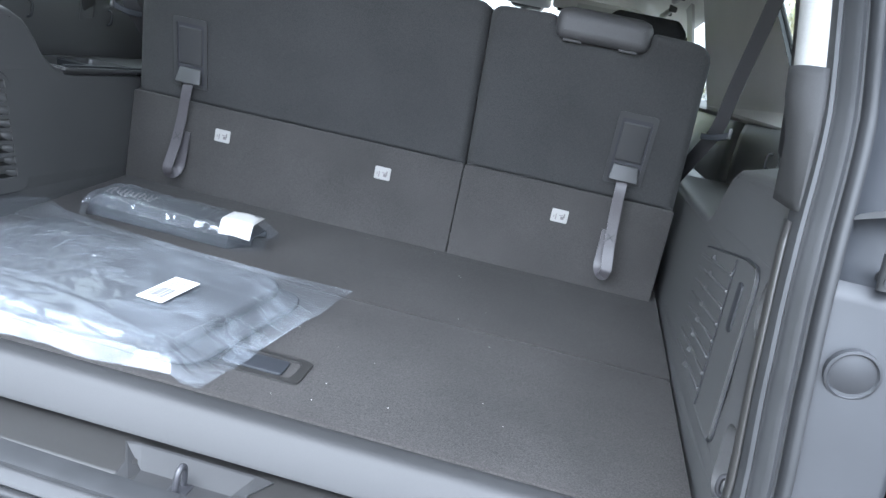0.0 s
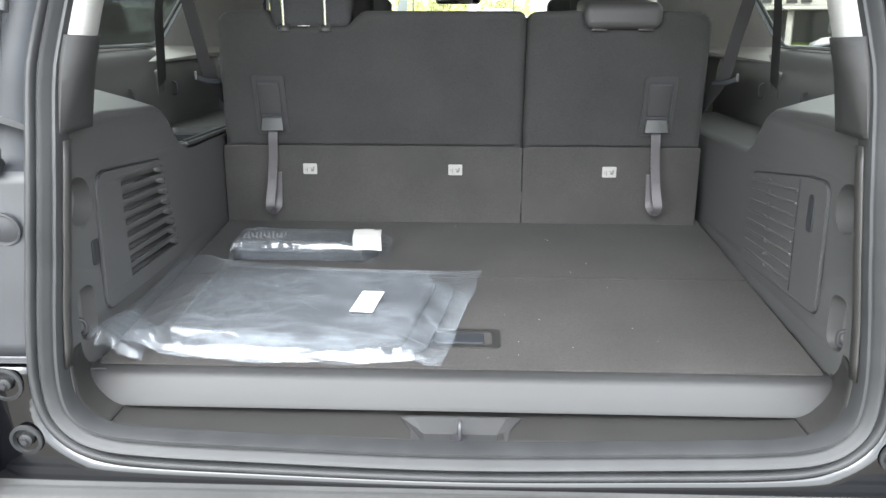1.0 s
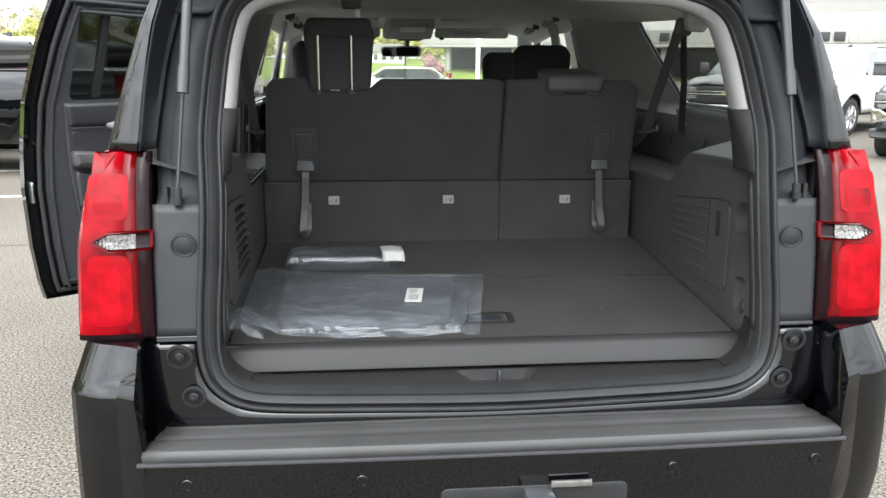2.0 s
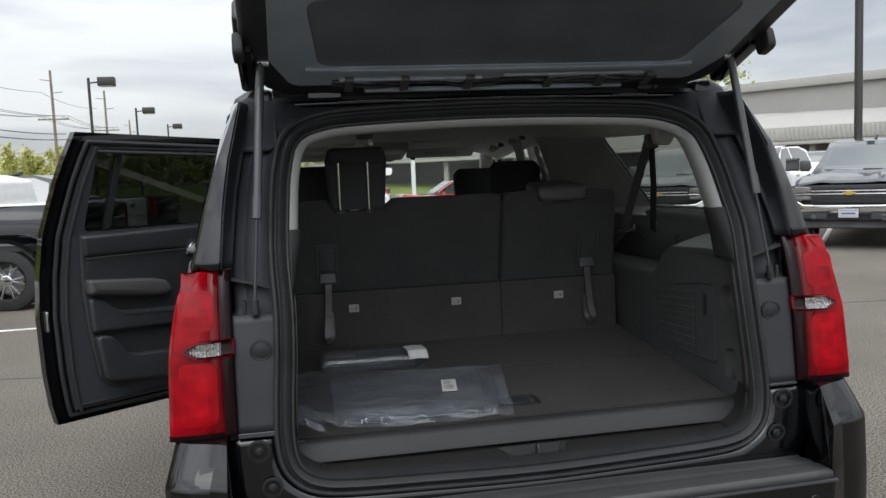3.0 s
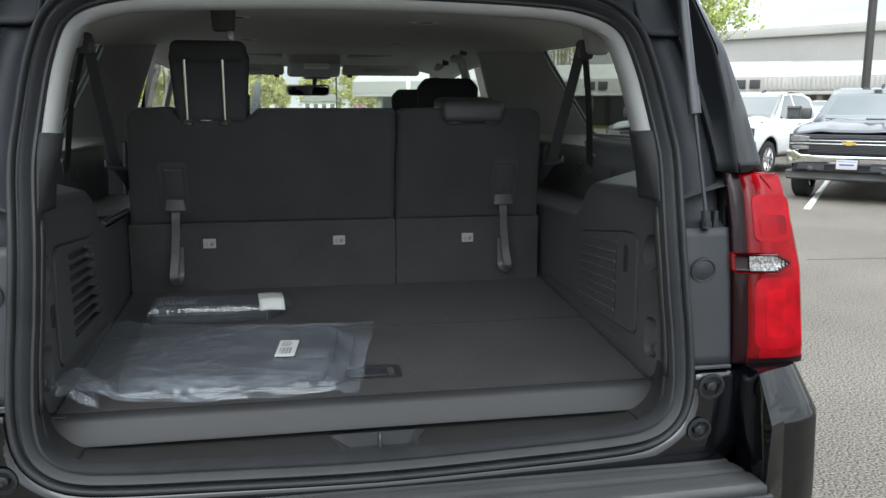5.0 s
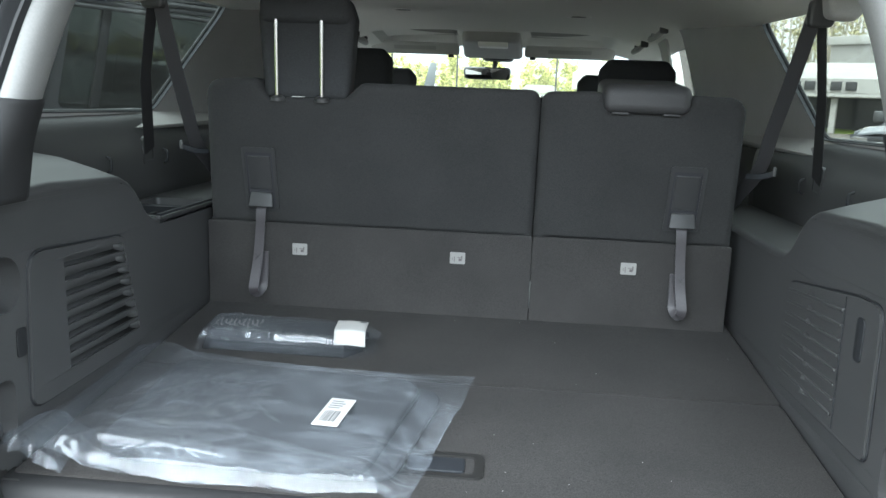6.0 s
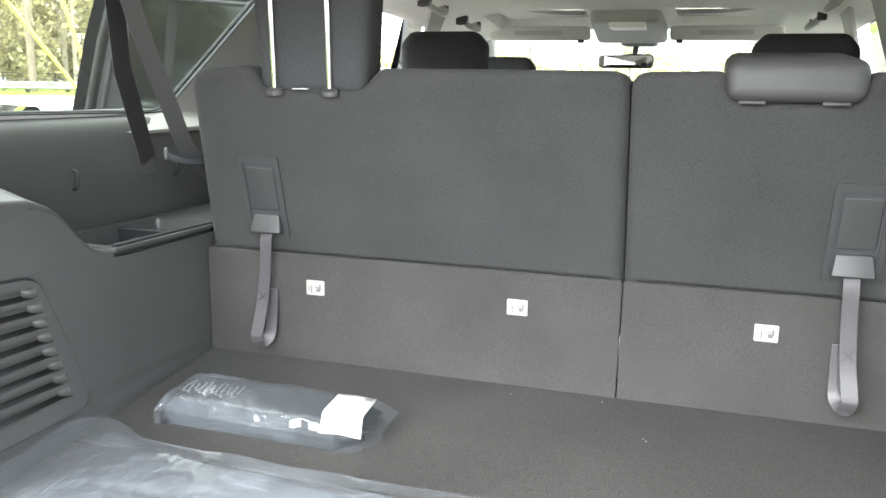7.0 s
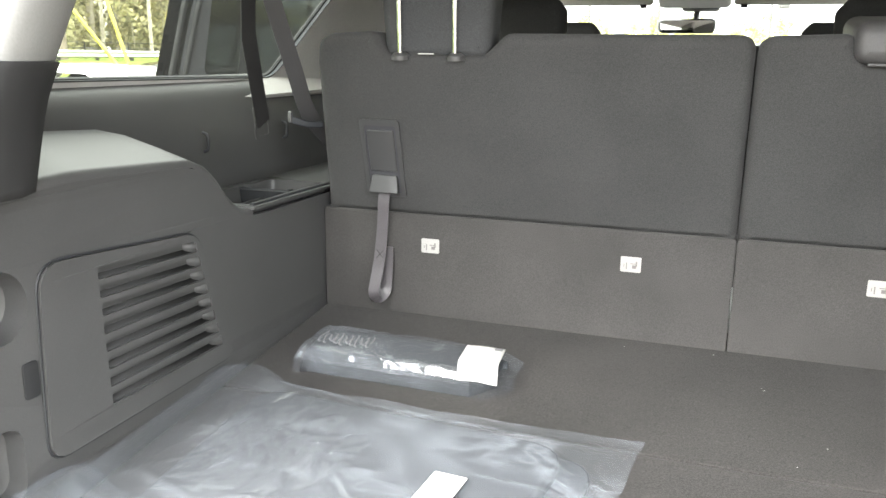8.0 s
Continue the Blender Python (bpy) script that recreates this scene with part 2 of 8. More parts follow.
FAINT_INK = material("faint_label_ink", (0.13, 0.13, 0.135), 0.7)
SMOKE_LENS = material("smoked_lens", (0.008, 0.002, 0.003), 0.3, coat=0.25, spec=0.05)
CLEAR_LENS = material("clear_lens", (0.28, 0.27, 0.265), 0.15, metal=0.6, grain=0.6, grain_size=170, coat=0.8, bump=1.0, bump_size=130)
GLASS = thin_glass("window_glass", (0.92, 0.945, 0.93), pane_haze=0.012)
GLASS_TINT = thin_glass("privacy_glass", (0.64, 0.66, 0.635), pane_haze=0.004)
GLASS_DARK = thin_glass("dark_door_glass", (0.17, 0.185, 0.18), pane_haze=0.003)
MIRROR = material("mirror", (0.85, 0.85, 0.86), 0.02, metal=1.0)
CLEAR_FILM = film_material("clear_polythene", 0.034, (0.60, 0.66, 0.74), 0.045)
FILM = film_material("polythene_film", 0.058, (0.58, 0.64, 0.72), 0.023)
DOOR_DARK = material("door_plastic", (0.020, 0.0205, 0.023), 0.5, grain=0.1, grain_size=700, bump=0.2, bump_size=1200, stain=0.1)
GATE = material("tailgate_plastic", (0.19, 0.218, 0.25), 0.55, grain=0.08, grain_size=500, bump=0.15, bump_size=1000, stain=0.15)
PALE = material("pale_pillar_plastic", (0.24, 0.238, 0.232), 0.6, grain=0.05, grain_size=300, bump=0.12, bump_size=1000, stain=0.04)
STRAP = material("strap_webbing", (0.046, 0.042, 0.046), 0.36, grain=0.25, grain_size=700, bump=0.5, bump_size=1100, sheen=0.1)
VISOR = material("visor_cloth", (0.55, 0.545, 0.525), 0.9, grain=0.08, grain_size=400, bump=0.2, bump_size=800)
BLACKOUT = material("black_body_cavity", (0.018, 0.0196, 0.0228), 0.5, spec=0.2, stain=0.2)
HANDLE = material("handle_plastic", (0.034, 0.034, 0.035), 0.45, grain=0.08, grain_size=700, bump=0.15, bump_size=1200)
GREY_PAPER = material("grey_paper", (0.30, 0.32, 0.32), 0.7, stain=0.08)
MAT = material("floor_mat_carpet", (0.0202, 0.0216, 0.0245), 0.9, grain=0.3, grain_size=420, bump=0.5, bump_size=600, stain=0.1)


# ---- mesh helpers ----
def bm_grid(rows, closed_u=False, closed_v=False):
    """Quads between rows of points; closed_u joins each row's ends, closed_v the last row to the first."""
    bm = bmesh.new()
    vs = [[bm.verts.new(p) for p in row] for row in rows]
    n, m = len(vs), len(vs[0])
    for i in range(n if closed_v else n - 1):
        for j in range(m if closed_u else m - 1):
            a, b = vs[i][j], vs[i][(j + 1) % m]
            c, d = vs[(i + 1) % n][(j + 1) % m], vs[(i + 1) % n][j]
            quad = []
            for v in (a, b, c, d):
                if v not in quad:
                    quad.append(v)
            if len(quad) > 2:
                try:
                    bm.faces.new(quad)
                except ValueError:
                    pass
    return bm


def finish(bm, smooth=True, angle=40):
    bmesh.ops.remove_doubles(bm, verts=bm.verts, dist=1e-5)
    bmesh.ops.recalc_face_normals(bm, faces=bm.faces)
    me = bpy.data.meshes.new("mesh")
    bm.to_mesh(me)
    bm.free()
    if smooth:
        me.shade_smooth()
        me.set_sharp_from_angle(angle=radians(angle))
    return me


def thing(name, at, label, category, group="", kind=""):
    ob = new(name)
    ob.empty_display_size = 0.1
    ob.location = at
    bpy.context.view_layer.update()
    return tagged(ob, label, category, group, kind)


def part(name, bm, mat, parent=None, label="", thick=0.0, smooth=True, angle=40):
    """One mesh object, in world coordinates, under a thing or a part."""
    me = finish(bm, smooth, angle) if isinstance(bm, bmesh.types.BMesh) else bm
    if mat is not None and not me.materials:
        me.materials.append(mat)
    me.name = name
    ob = new(name, me)
    if parent is not None:
        ob.parent = parent
        ob.matrix_parent_inverse = parent.matrix_world.inverted()
    if label:
        ob["label"] = label
    if thick:
        s = ob.modifiers.new("thickness", "SOLIDIFY")
        s.thickness = thick
        s.offset = -1
    return ob


def rounded(points, r, steps=5):
    """A 2D outline with its corners rounded; r is one radius or one for each corner."""
    out, n = [], len(points)
    for i, p in enumerate(points):
        rad = r[i] if isinstance(r, (list, tuple)) else r
        p = Vector(p[:2])
        a, b = Vector(points[i - 1][:2]) - p, Vector(points[(i + 1) % n][:2]) - p
        la, lb = a.length, b.length
        if rad <= 1e-6 or la < 1e-9 or lb < 1e-9:
            out.append((p.x, p.y))
            continue
        a, b = a / la, b / lb
        half = math.acos(max(-1, min(1, a.dot(b)))) / 2
        if half < 1e-3 or abs(half - math.pi / 2) < 1e-3:
            out.append((p.x, p.y))
            continue
        d = min(rad / math.tan(half), la * 0.49, lb * 0.49)
        p0, p1 = p + a * d, p + b * d
        for k in range(steps + 1):
            t = k / steps
            q = p0 * (1 - t) ** 2 + p * 2 * t * (1 - t) + p1 * t * t
            out.append((q.x, q.y))
    return out


def inset(points, d):
    """The outline moved inwards by d, for outlines that run counter-clockwise."""
    out, n = [], len(points)
    area = sum(points[i - 1][0] * points[i][1] - points[i][0] * points[i - 1][1] for i in range(n))
    sign = 1 if area > 0 else -1
    for i in range(n):
        p, a, b = Vector(points[i]), Vector(points[i - 1]), Vector(points[(i + 1) % n])
        t1, t2 = (p - a), (b - p)
        t1 = t1.normalized() if t1.length > 1e-9 else t2.normalized()
        t2 = t2.normalized() if t2.length > 1e-9 else t1
        nrm = Vector((-(t1.y + t2.y), t1.x + t2.x))
        if nrm.length < 1e-6:
            nrm = Vector((-t1.y, t1.x))
        nrm.normalize()
        k = max(0.35, nrm.dot(Vector((-t1.y, t1.x))))
        q = p + nrm * (sign * d / k)
        out.append((q.x, q.y))
    return out


def slab(outline, thick, r, place, steps=3, back=True):
    """A rounded plate: the outline in (u, v), thickness along w from 0 to thick, the rim at w = 0 rounded by r.
    place(u, v, w) gives the point in the world."""
    loops = []
    for k in range(steps + 1):
        a = math.pi / 2 * k / steps
        loops.append(([*inset(outline, r * (1 - math.sin(a)))] if r > 0 else list(outline), r * (1 - math.cos(a))))
        if r <= 0:
            break
    if back and r > 0:
        for k in range(1, steps + 1):
            a = math.pi / 2 * k / steps
            loops.append((inset(outline, min(r, thick / 2) * (1 - math.cos(a))), thick - min(r, thick / 2) * (1 - math.sin(a))))
    else:
        loops.append((list(outline), thick))
    bm = bmesh.new()
    rows = [[bm.verts.new(place(u, v, w)) for u, v in pts] for pts, w in loops]
    n = len(rows[0])
    for i in range(len(rows) - 1):
        for j in range(n):
            try:
                bm.faces.new((rows[i][j], rows[i][(j + 1) % n], rows[i + 1][(j + 1) % n], rows[i + 1][j]))
            except ValueError:
                pass
    from_geo = tessellate([[(u, v) for u, v in loops[0][0]]])
    for tri in from_geo:
        bm.faces.new([rows[0][i] for i in tri])
    for tri in tessellate([[(u, v) for u, v in loops[-1][0]]]):
        bm.faces.new([rows[-1][i] for i in reversed(tri)])
    return bm


def tessellate(rings):
    return [t for t in mathutils.geometry.tessellate_polygon([[Vector((u, v, 0)) for u, v in ring] for ring in rings])]


def plate(outer, holes, thick, place):
    """A flat plate with holes through it."""
    rings = [outer, *holes]
    flat = [p for ring in rings for p in ring]
    bm = bmesh.new()
    front = [bm.verts.new(place(u, v, 0)) for u, v in flat]
    rear = [bm.verts.new(place(u, v, thick)) for u, v in flat]
    for tri in tessellate(rings):
        try:
            bm.faces.new([front[i] for i in tri])
            bm.faces.new([rear[i] for i in reversed(tri)])
        except ValueError:
            pass
    k = 0
    for ring in rings:
        n = len(ring)
        for j in range(n):
            a, b = k + j, k + (j + 1) % n
            try:
                bm.faces.new((front[a], front[b], rear[b], rear[a]))
            except ValueError:
                pass
        k += n
    return bm


def circle(cx, cy, r, n=24, ry=None):
    return [(cx + r * math.cos(2 * math.pi * i / n), cy + (ry or r) * math.sin(2 * math.pi * i / n)) for i in range(n)]


def box(x0, x1, y0, y1, z0, z1, r=0.0, steps=2):
    """A box with rounded edges."""
    bm = bmesh.new()
    bmesh.ops.create_cube(bm, size=1.0)
    for v in bm.verts:
        v.co = Vector(((x0 + x1) / 2 + v.co.x * (x1 - x0), (y0 + y1) / 2 + v.co.y * (y1 - y0), (z0 + z1) / 2 + v.co.z * (z1 - z0)))
    if r:
        bmesh.ops.bevel(bm, geom=list(bm.edges), offset=min(r, 0.49 * min(abs(x1 - x0), abs(y1 - y0), abs(z1 - z0))), segments=steps, profile=0.5, affect="EDGES")
    return bm


def moved(bm, m):
    bmesh.ops.transform(bm, matrix=m, verts=bm.verts)
    return bm


def join(*bms):
    """Several bmeshes of one piece in one."""
    first = bms[0]
    for other in bms[1:]:
        me = bpy.data.meshes.new("tmp")
        other.to_mesh(me)
        other.free()
        first.from_mesh(me)
        bpy.data.meshes.remove(me)
    return first


def smooth_line(points, n, closed=False):
    """Catmull-Rom through the points, n samples between each two."""
    ps = [Vector(p) for p in points]
    m, out = len(ps), []
    for i in range(m if closed else m - 1):
        if closed:
            a, b, c, d = ps[i - 1], ps[i], ps[(i + 1) % m], ps[(i + 2) % m]
        else:
            a, b, c, d = ps[max(i - 1, 0)], ps[i], ps[i + 1], ps[min(i + 2, m - 1)]
        for k in range(n):
            t = k / n
            out.append(0.5 * (2 * b + (c - a) * t + (2 * a - 5 * b + 4 * c - d) * t * t + (3 * b - a - 3 * c + d) * t ** 3))
    if not closed:
        out.append(ps[-1])
    return out


def sweep(points, profile, up=(0, 0, 1), closed=False, caps=True, scale=None):
    """A profile of (side, up) points carried along a line of points."""
    ps = [Vector(p) for p in points]
    n = len(ps)
    rows = []
    for i, p in enumerate(ps):
        if closed:
            t = ps[(i + 1) % n] - ps[i - 1]
        else:
            t = ps[min(i + 1, n - 1)] - ps[max(i - 1, 0)]
        t.normalize()
        u = Vector(up) - t * Vector(up).dot(t)
        if u.length < 1e-4:
            u = Vector((1, 0, 0)) - t * t.x
        u.normalize()
        s = t.cross(u)
        k = scale[i] if scale else 1.0
        rows.append([p + s * a * k + u * b * k for a, b in profile])
    bm = bm_grid(rows, closed_u=True, closed_v=closed)
    if caps and not closed:
        bm.verts.ensure_lookup_table()
        m = len(profile)
        try:
            bm.faces.new([bm.verts[j] for j in range(m)])
            bm.faces.new([bm.verts[(n - 1) * m + j] for j in reversed(range(m))])
        except ValueError:
            pass
    return bm


def rod(points, r, n=12, up=(0, 0, 1), scale=None):
    return sweep(points, circle(0, 0, r, n), up, scale=scale)


def ribbon(points, w, t, up):
    return sweep(points, [(-w / 2, -t / 2), (w / 2, -t / 2), (w / 2, t / 2), (-w / 2, t / 2)], up)


def disc(at, axis, r, depth, n=24, bevel=0.0, r2=None):
    """A short cylinder from at along axis, its far rim bevelled."""
    axis = Vector(axis).normalized()
    q = axis.to_track_quat("Z", "Y").to_matrix()
    rows = [(r, 0.0), (r2 or r, depth - bevel), ((r2 or r) - bevel, depth)] if bevel else [(r, 0.0), (r2 or r, depth)]
    loops = [[Vector(at) + q @ Vector((rr * math.cos(2 * math.pi * i / n), rr * math.sin(2 * math.pi * i / n), h)) for i in range(n)] for rr, h in rows]
    bm = bm_grid(loops, closed_u=True)
    bm.verts.ensure_lookup_table()
    bm.faces.new([bm.verts[j] for j in reversed(range(n))])
    k = (len(loops) - 1) * n
    bm.faces.new([bm.verts[k + j] for j in range(n)])
    return bm


def revolve(at, axis, profile, n=32):
    """A turned shape: profile of (radius, height along axis)."""
    axis = Vector(axis).normalized()
    q = axis.to_track_quat("Z", "Y").to_matrix()
    loops = [[Vector(at) + q @ Vector((rr * math.cos(2 * math.pi * i / n), rr * math.sin(2 * math.pi * i / n), h)) for i in range(n)] for rr, h in profile]
    return bm_grid(loops, closed_u=True)


def lerp_table(v, xs, ys):
    return float(np.interp(v, xs, ys))


# ---- the car: shape tables ----
REAR_Z = [0.40, 0.62, 0.795, 1.166, 1.273, 1.44, 1.72, 1.83, 2.2]
REAR_Y = [-0.11, -0.09, -0.067, -0.022, 0.0, 0.055, 0.20, 0.28, 0.5]
SIDE_Z = [0.30, 0.45, 0.70, 0.95, 1.15, 1.30, 1.40, 1.545, 1.75, 1.85]
SIDE_X = [0.94, 0.99, 1.015, 1.012, 1.006, 0.985, 0.962, 0.93, 0.872, 0.838]


def rear_y(z):
    """How far forward the rear face lies at a height."""
    return lerp_table(z, REAR_Z, REAR_Y)


def side_x(z):
    return lerp_table(z, SIDE_Z, SIDE_X)


def floor_z(y):
    """The cargo floor rises gently to the front."""
    return 0.868 + 0.0794 * (y - 0.02)


def sides(fn):
    for s in (-1, 1):
        fn(s)


ring_half = [(0, 0.738), (0.36, 0.746), (0.53, 0.752), (0.62, 0.762), (0.68, 0.787), (0.722, 0.835), (0.738, 0.91), (0.736, 1.02),
             (0.727, 1.14), (0.723, 1.27), (0.728, 1.41), (0.722, 1.54), (0.711, 1.65), (0.688, 1.74), (0.648, 1.79), (0.58, 1.82),
             (0.48, 1.836), (0.25, 1.846), (0, 1.85)]
ring_pts = [*ring_half, *[(-x, z) for x, z in ring_half[-2:0:-1]]]
RING = [(p.x, p.y) for p in smooth_line([(x, z, 0) for x, z in ring_pts], 5, closed=True)]


def ring_loop(off, dy, keep=lambda x, z: True):
    """The tailgate opening's outline moved inwards by off, dy forward of the rear face."""
    moved_in = inset(RING, off)
    return [(x, rear_y(z0) + dy, z) for (x, z), (x0, z0) in zip(moved_in, RING) if keep(x0, z0)]


def ring_x(z):
    """Half the opening's width at a height."""
    best = [x for x, zz in ring_half if x > 0.3]
    hz = [zz for x, zz in ring_half if x > 0.3]
    return lerp_table(z, hz, best)


suv = thing("suv", (0, 2.6, 0), "black full-size SUV with raised tailgate and an open rear door", "car")


# ---- the car: outside ----
def rear_shell():
    # lower rear panel under and beside the opening, glossy black
    loop_in = []
    for (x, z) in RING:
        if z > 0.94:
            continue
        loop_in.append((x, z))
    loop_in.sort(key=lambda p: math.atan2(p[0], -(p[1] - 0.98)))
    rows = []
    for x, z in loop_in:
        if z > 0.83:
            ox, oz = math.copysign(0.862, x), z
        else:
            ox, oz = max(-0.862, min(0.862, x * 1.24)), max(0.655, min(z, 0.655 + max(0.0, (abs(x) - 0.62)) * 1.5))
        row = []
        for k in range(5):
            t = k / 4
            px, pz = x + (ox - x) * t, z + (oz - z) * t
            row.append((px, rear_y(z) + 0.4 * (rear_y(pz) - rear_y(z)) - 0.001 * math.sin(math.pi * t), pz))
        rows.append(row)
    part("rear_panel", bm_grid(rows), PAINT, suv, "glossy black painted panel", thick=0.012)
    # weatherstrip round the opening: three ridges
    prof = [(-0.006, 0.004), (-0.002, -0.010), (0.004, -0.013), (0.009, -0.010), (0.013, 0.002), (0.017, 0.002), (0.021, -0.014), (0.027, -0.020),
            (0.034, -0.016), (0.039, -0.002), (0.043, 0.0), (0.046, -0.008), (0.051, -0.008), (0.055, 0.002), (0.056, 0.03)]
    part("weatherstrip", bm_grid([ring_loop(o, d) for o, d in prof], closed_u=True), RUBBER, suv, "ribbed black rubber seal", angle=60)


def pillar(s):
    side = "left" if s < 0 else "right"
    # satin plate between seal and lamp
    rows = []
    for k in range(15):
        z = 0.945 + (1.262 - 0.945) * k / 14
        x0, x1 = ring_x(z) - 0.004, 0.839
        rows.append([(s * (x0 + (x1 - x0) * t), rear_y(z) - 0.003 * math.sin(math.pi * min(1, t * 1.0)), z) for t in (0, 0.1, 0.3, 0.5, 0.7, 0.9, 1)])
    plate_ob = part("pillar_plate", bm_grid(rows), SATIN, suv, "satin black pillar cover", thick=0.01)
    y = rear_y(1.166)
    lean = Vector((0, -1, -0.12))
    part("round_cap", revolve((s * 0.765, y - 0.005, 1.166), lean, [(0.030, -0.004), (0.030, 0.004), (0.027, 0.005), (0.025, 0.002), (0.024, 0.002), (0.021, 0.004), (0.0005, 0.005)]), SATIN, plate_ob)
    part("plate_edge", box(s * 0.738, s * 0.834, rear_y(0.95) - 0.010, rear_y(0.95) + 0.01, 0.936, 0.945, 0.002), STRUT, plate_ob)
    # strut channel above the plate
    rows = []
    for k in range(22):
        z = 1.256 + (1.862 - 1.256) * k / 21
        x0 = ring_x(min(z, 1.70)) - 0.004
        x1 = lerp_table(z, [1.25, 1.385, 1.60, 1.862], [0.828, 0.836, 0.815, 0.765])
        d = 0.03 * min(1, (z - 1.256) / 0.03)
        rows.append([(s * (x0 + (x1 - x0) * t), rear_y(z) + e * d, z) for t, e in ((0, 0), (0.08, 0.3), (0.2, 0.8), (0.4, 1.0), (0.62, 1.0), (0.70, 0.8), (0.78, 0.9), (0.88, 1.1), (1, 1.2))])
    part("strut_channel", bm_grid(rows), BLACKOUT, suv, "black drip channel beside the tailgate opening", thick=0.01)
    # D pillar outer panel, wrapping round to the side
    rows, wedge = [], []
    for k in range(20):
        z = 1.388 + (1.858 - 1.388) * k / 19
        xi = lerp_table(z, [1.385, 1.60, 1.862], [0.836, 0.815, 0.765])
        xe, ye = lerp_table(z, [1.37, 1.54, 1.68, 1.86], [0.945, 0.902, 0.862, 0.800]), lerp_table(z, [1.37, 1.54, 1.68, 1.86], [0.002, 0.047, 0.092, 0.205])
        xw = xe - lerp_table(z, [1.388, 1.60, 1.86], [0.078, 0.044, 0.008])
        ry, xo = rear_y(z), side_x(z)
        wedge.append([(s * xi, ry + 0.05, z), (s * xi, ry + 0.016, z), (s * (xi + 0.3 * (xw - xi)), ry + 0.012, z), (s * (xw - 0.002), ye + 0.022, z), (s * (xw - 0.001), ye + 0.003, z)])
        rows.append([(s * xw, ye + 0.02, z), (s * xw, ye + 0.003, z), (s * (xw + 0.003), ye, z), (s * (xe - 0.006), ye + 0.002 + 0.28 * (xe - xw), z), (s * (xe - 0.001), ye + 0.007 + 0.28 * (xe - xw), z), (s * (xe + 0.002), ye + 0.018 + 0.28 * (xe - xw), z), (s * (xe + 0.5 * (xo - xe)), ye + 0.10, z), (s * (xe + 0.85 * (xo - xe)), ye + 0.19, z), (s * xo, ry + 0.245, z)])
    fin = part("rear_quarter_pillar", bm_grid(rows), PAINT, suv, "glossy black rear pillar panel mirroring the sky", thick=0.004)
    part("pillar_inner_face", bm_grid(wedge), BLACKOUT, fin, "black inner face of the pillar", thick=0.003)
    # tail lamp
    def sec(z, grow=0.0):
        ry, xo = rear_y(z), lerp_table(z, [0.94, 1.17, 1.30, 1.345, 1.388], [1.014, 1.006, 0.984, 0.970, 0.944])
        k = min(1.0, (z - 0.93) / 0.06, (1.398 - z) / 0.05)
        b = 0.034 * max(0.0, k) ** 0.5
        return [(0.836, ry), (0.842, ry - 0.3 * b), (0.868, ry - 0.68 * b), (0.896, ry - 0.89 * b), (0.925, ry - b), (0.965, ry - b), (xo - 0.012, ry - 0.9 * b), (xo, ry - 0.45 * b), (xo + 0.002, ry + 0.10), (xo - 0.004, ry + 0.20), (xo - 0.02, ry + 0.205)]
    zs = [0.9445, 0.950, 0.956, 0.960, 0.965] + [0.965 + (1.345 - 0.965) * i / 14 for i in range(1, 15)] + [1.360, 1.366, 1.374, 1.382, 1.386]
    secs = [sec(z) for z in zs]
    lamp = part("tail_lamp", bm_grid([[(s * x, y, z) for x, y in row[3:]] for row, z in zip(secs, zs)]), RED_LENS, suv, "tall red tail lamp", thick=0.02)
    part("inner_band", bm_grid([[(s * x, y, z) for x, y in row[2:4]] for row, z in zip(secs, zs)]), DEEP_RED, lamp, thick=0.02)
    part("smoked_edge", bm_grid([[(s * x, y, z) for x, y in row[:3]] for row, z in zip(secs, zs)]), SMOKE_LENS, lamp, thick=0.02)
    # clear reversing lens, arrow-shaped
    arrow = rounded([(0.838, 1.164), (0.838, 1.203), (0.928, 1.203), (0.960, 1.187), (0.960, 1.182), (0.928, 1.164)], 0.006, 3)
    def on_lamp(u, v, w):
        row = sec(v)
        yy = lerp_table(u, [p[0] for p in row[:7]], [p[1] for p in row[:7]])
        return (s * u, yy - 0.011 + w, v)
    lens = part("reversing_lens", slab(arrow, 0.012, 0.002, on_lamp), SMOKE_LENS, lamp, "clear faceted lens")
    cols = [0.868 + 0.0041 * k for k in range(22)]
    rows = []
    for t in (0.0, 0.46, 0.54, 1.0):
        row = []
        for k, u in enumerate(cols):
            reach = 0.0165 if u < 0.926 else max(0.002, 0.0165 * (0.958 - u) / 0.032)
            row.append(on_lamp(u, 1.1835 + reach * (2 * t - 1), (-0.002 if k % 2 else 0.0025) + (0.002 if 0.4 < t < 0.6 else 0.0)))
        rows.append(row)
    part("prism", bm_grid(rows), CLEAR_LENS, lens, smooth=False)
    part("lens_rim", plate(inset(arrow, -0.004), [inset(arrow, 0.001)], 0.014, lambda u, v, w: on_lamp(u, v, w - 0.002)), DEEP_RED, lamp, smooth=False)
    part("lamp_foot", bm_grid([[(s * (x + 0.001), y - 0.001, z) for x, y in sec(z)[2:]] for z in (0.9445, 0.950, 0.956, 0.960)]), SMOKE_LENS, lamp)
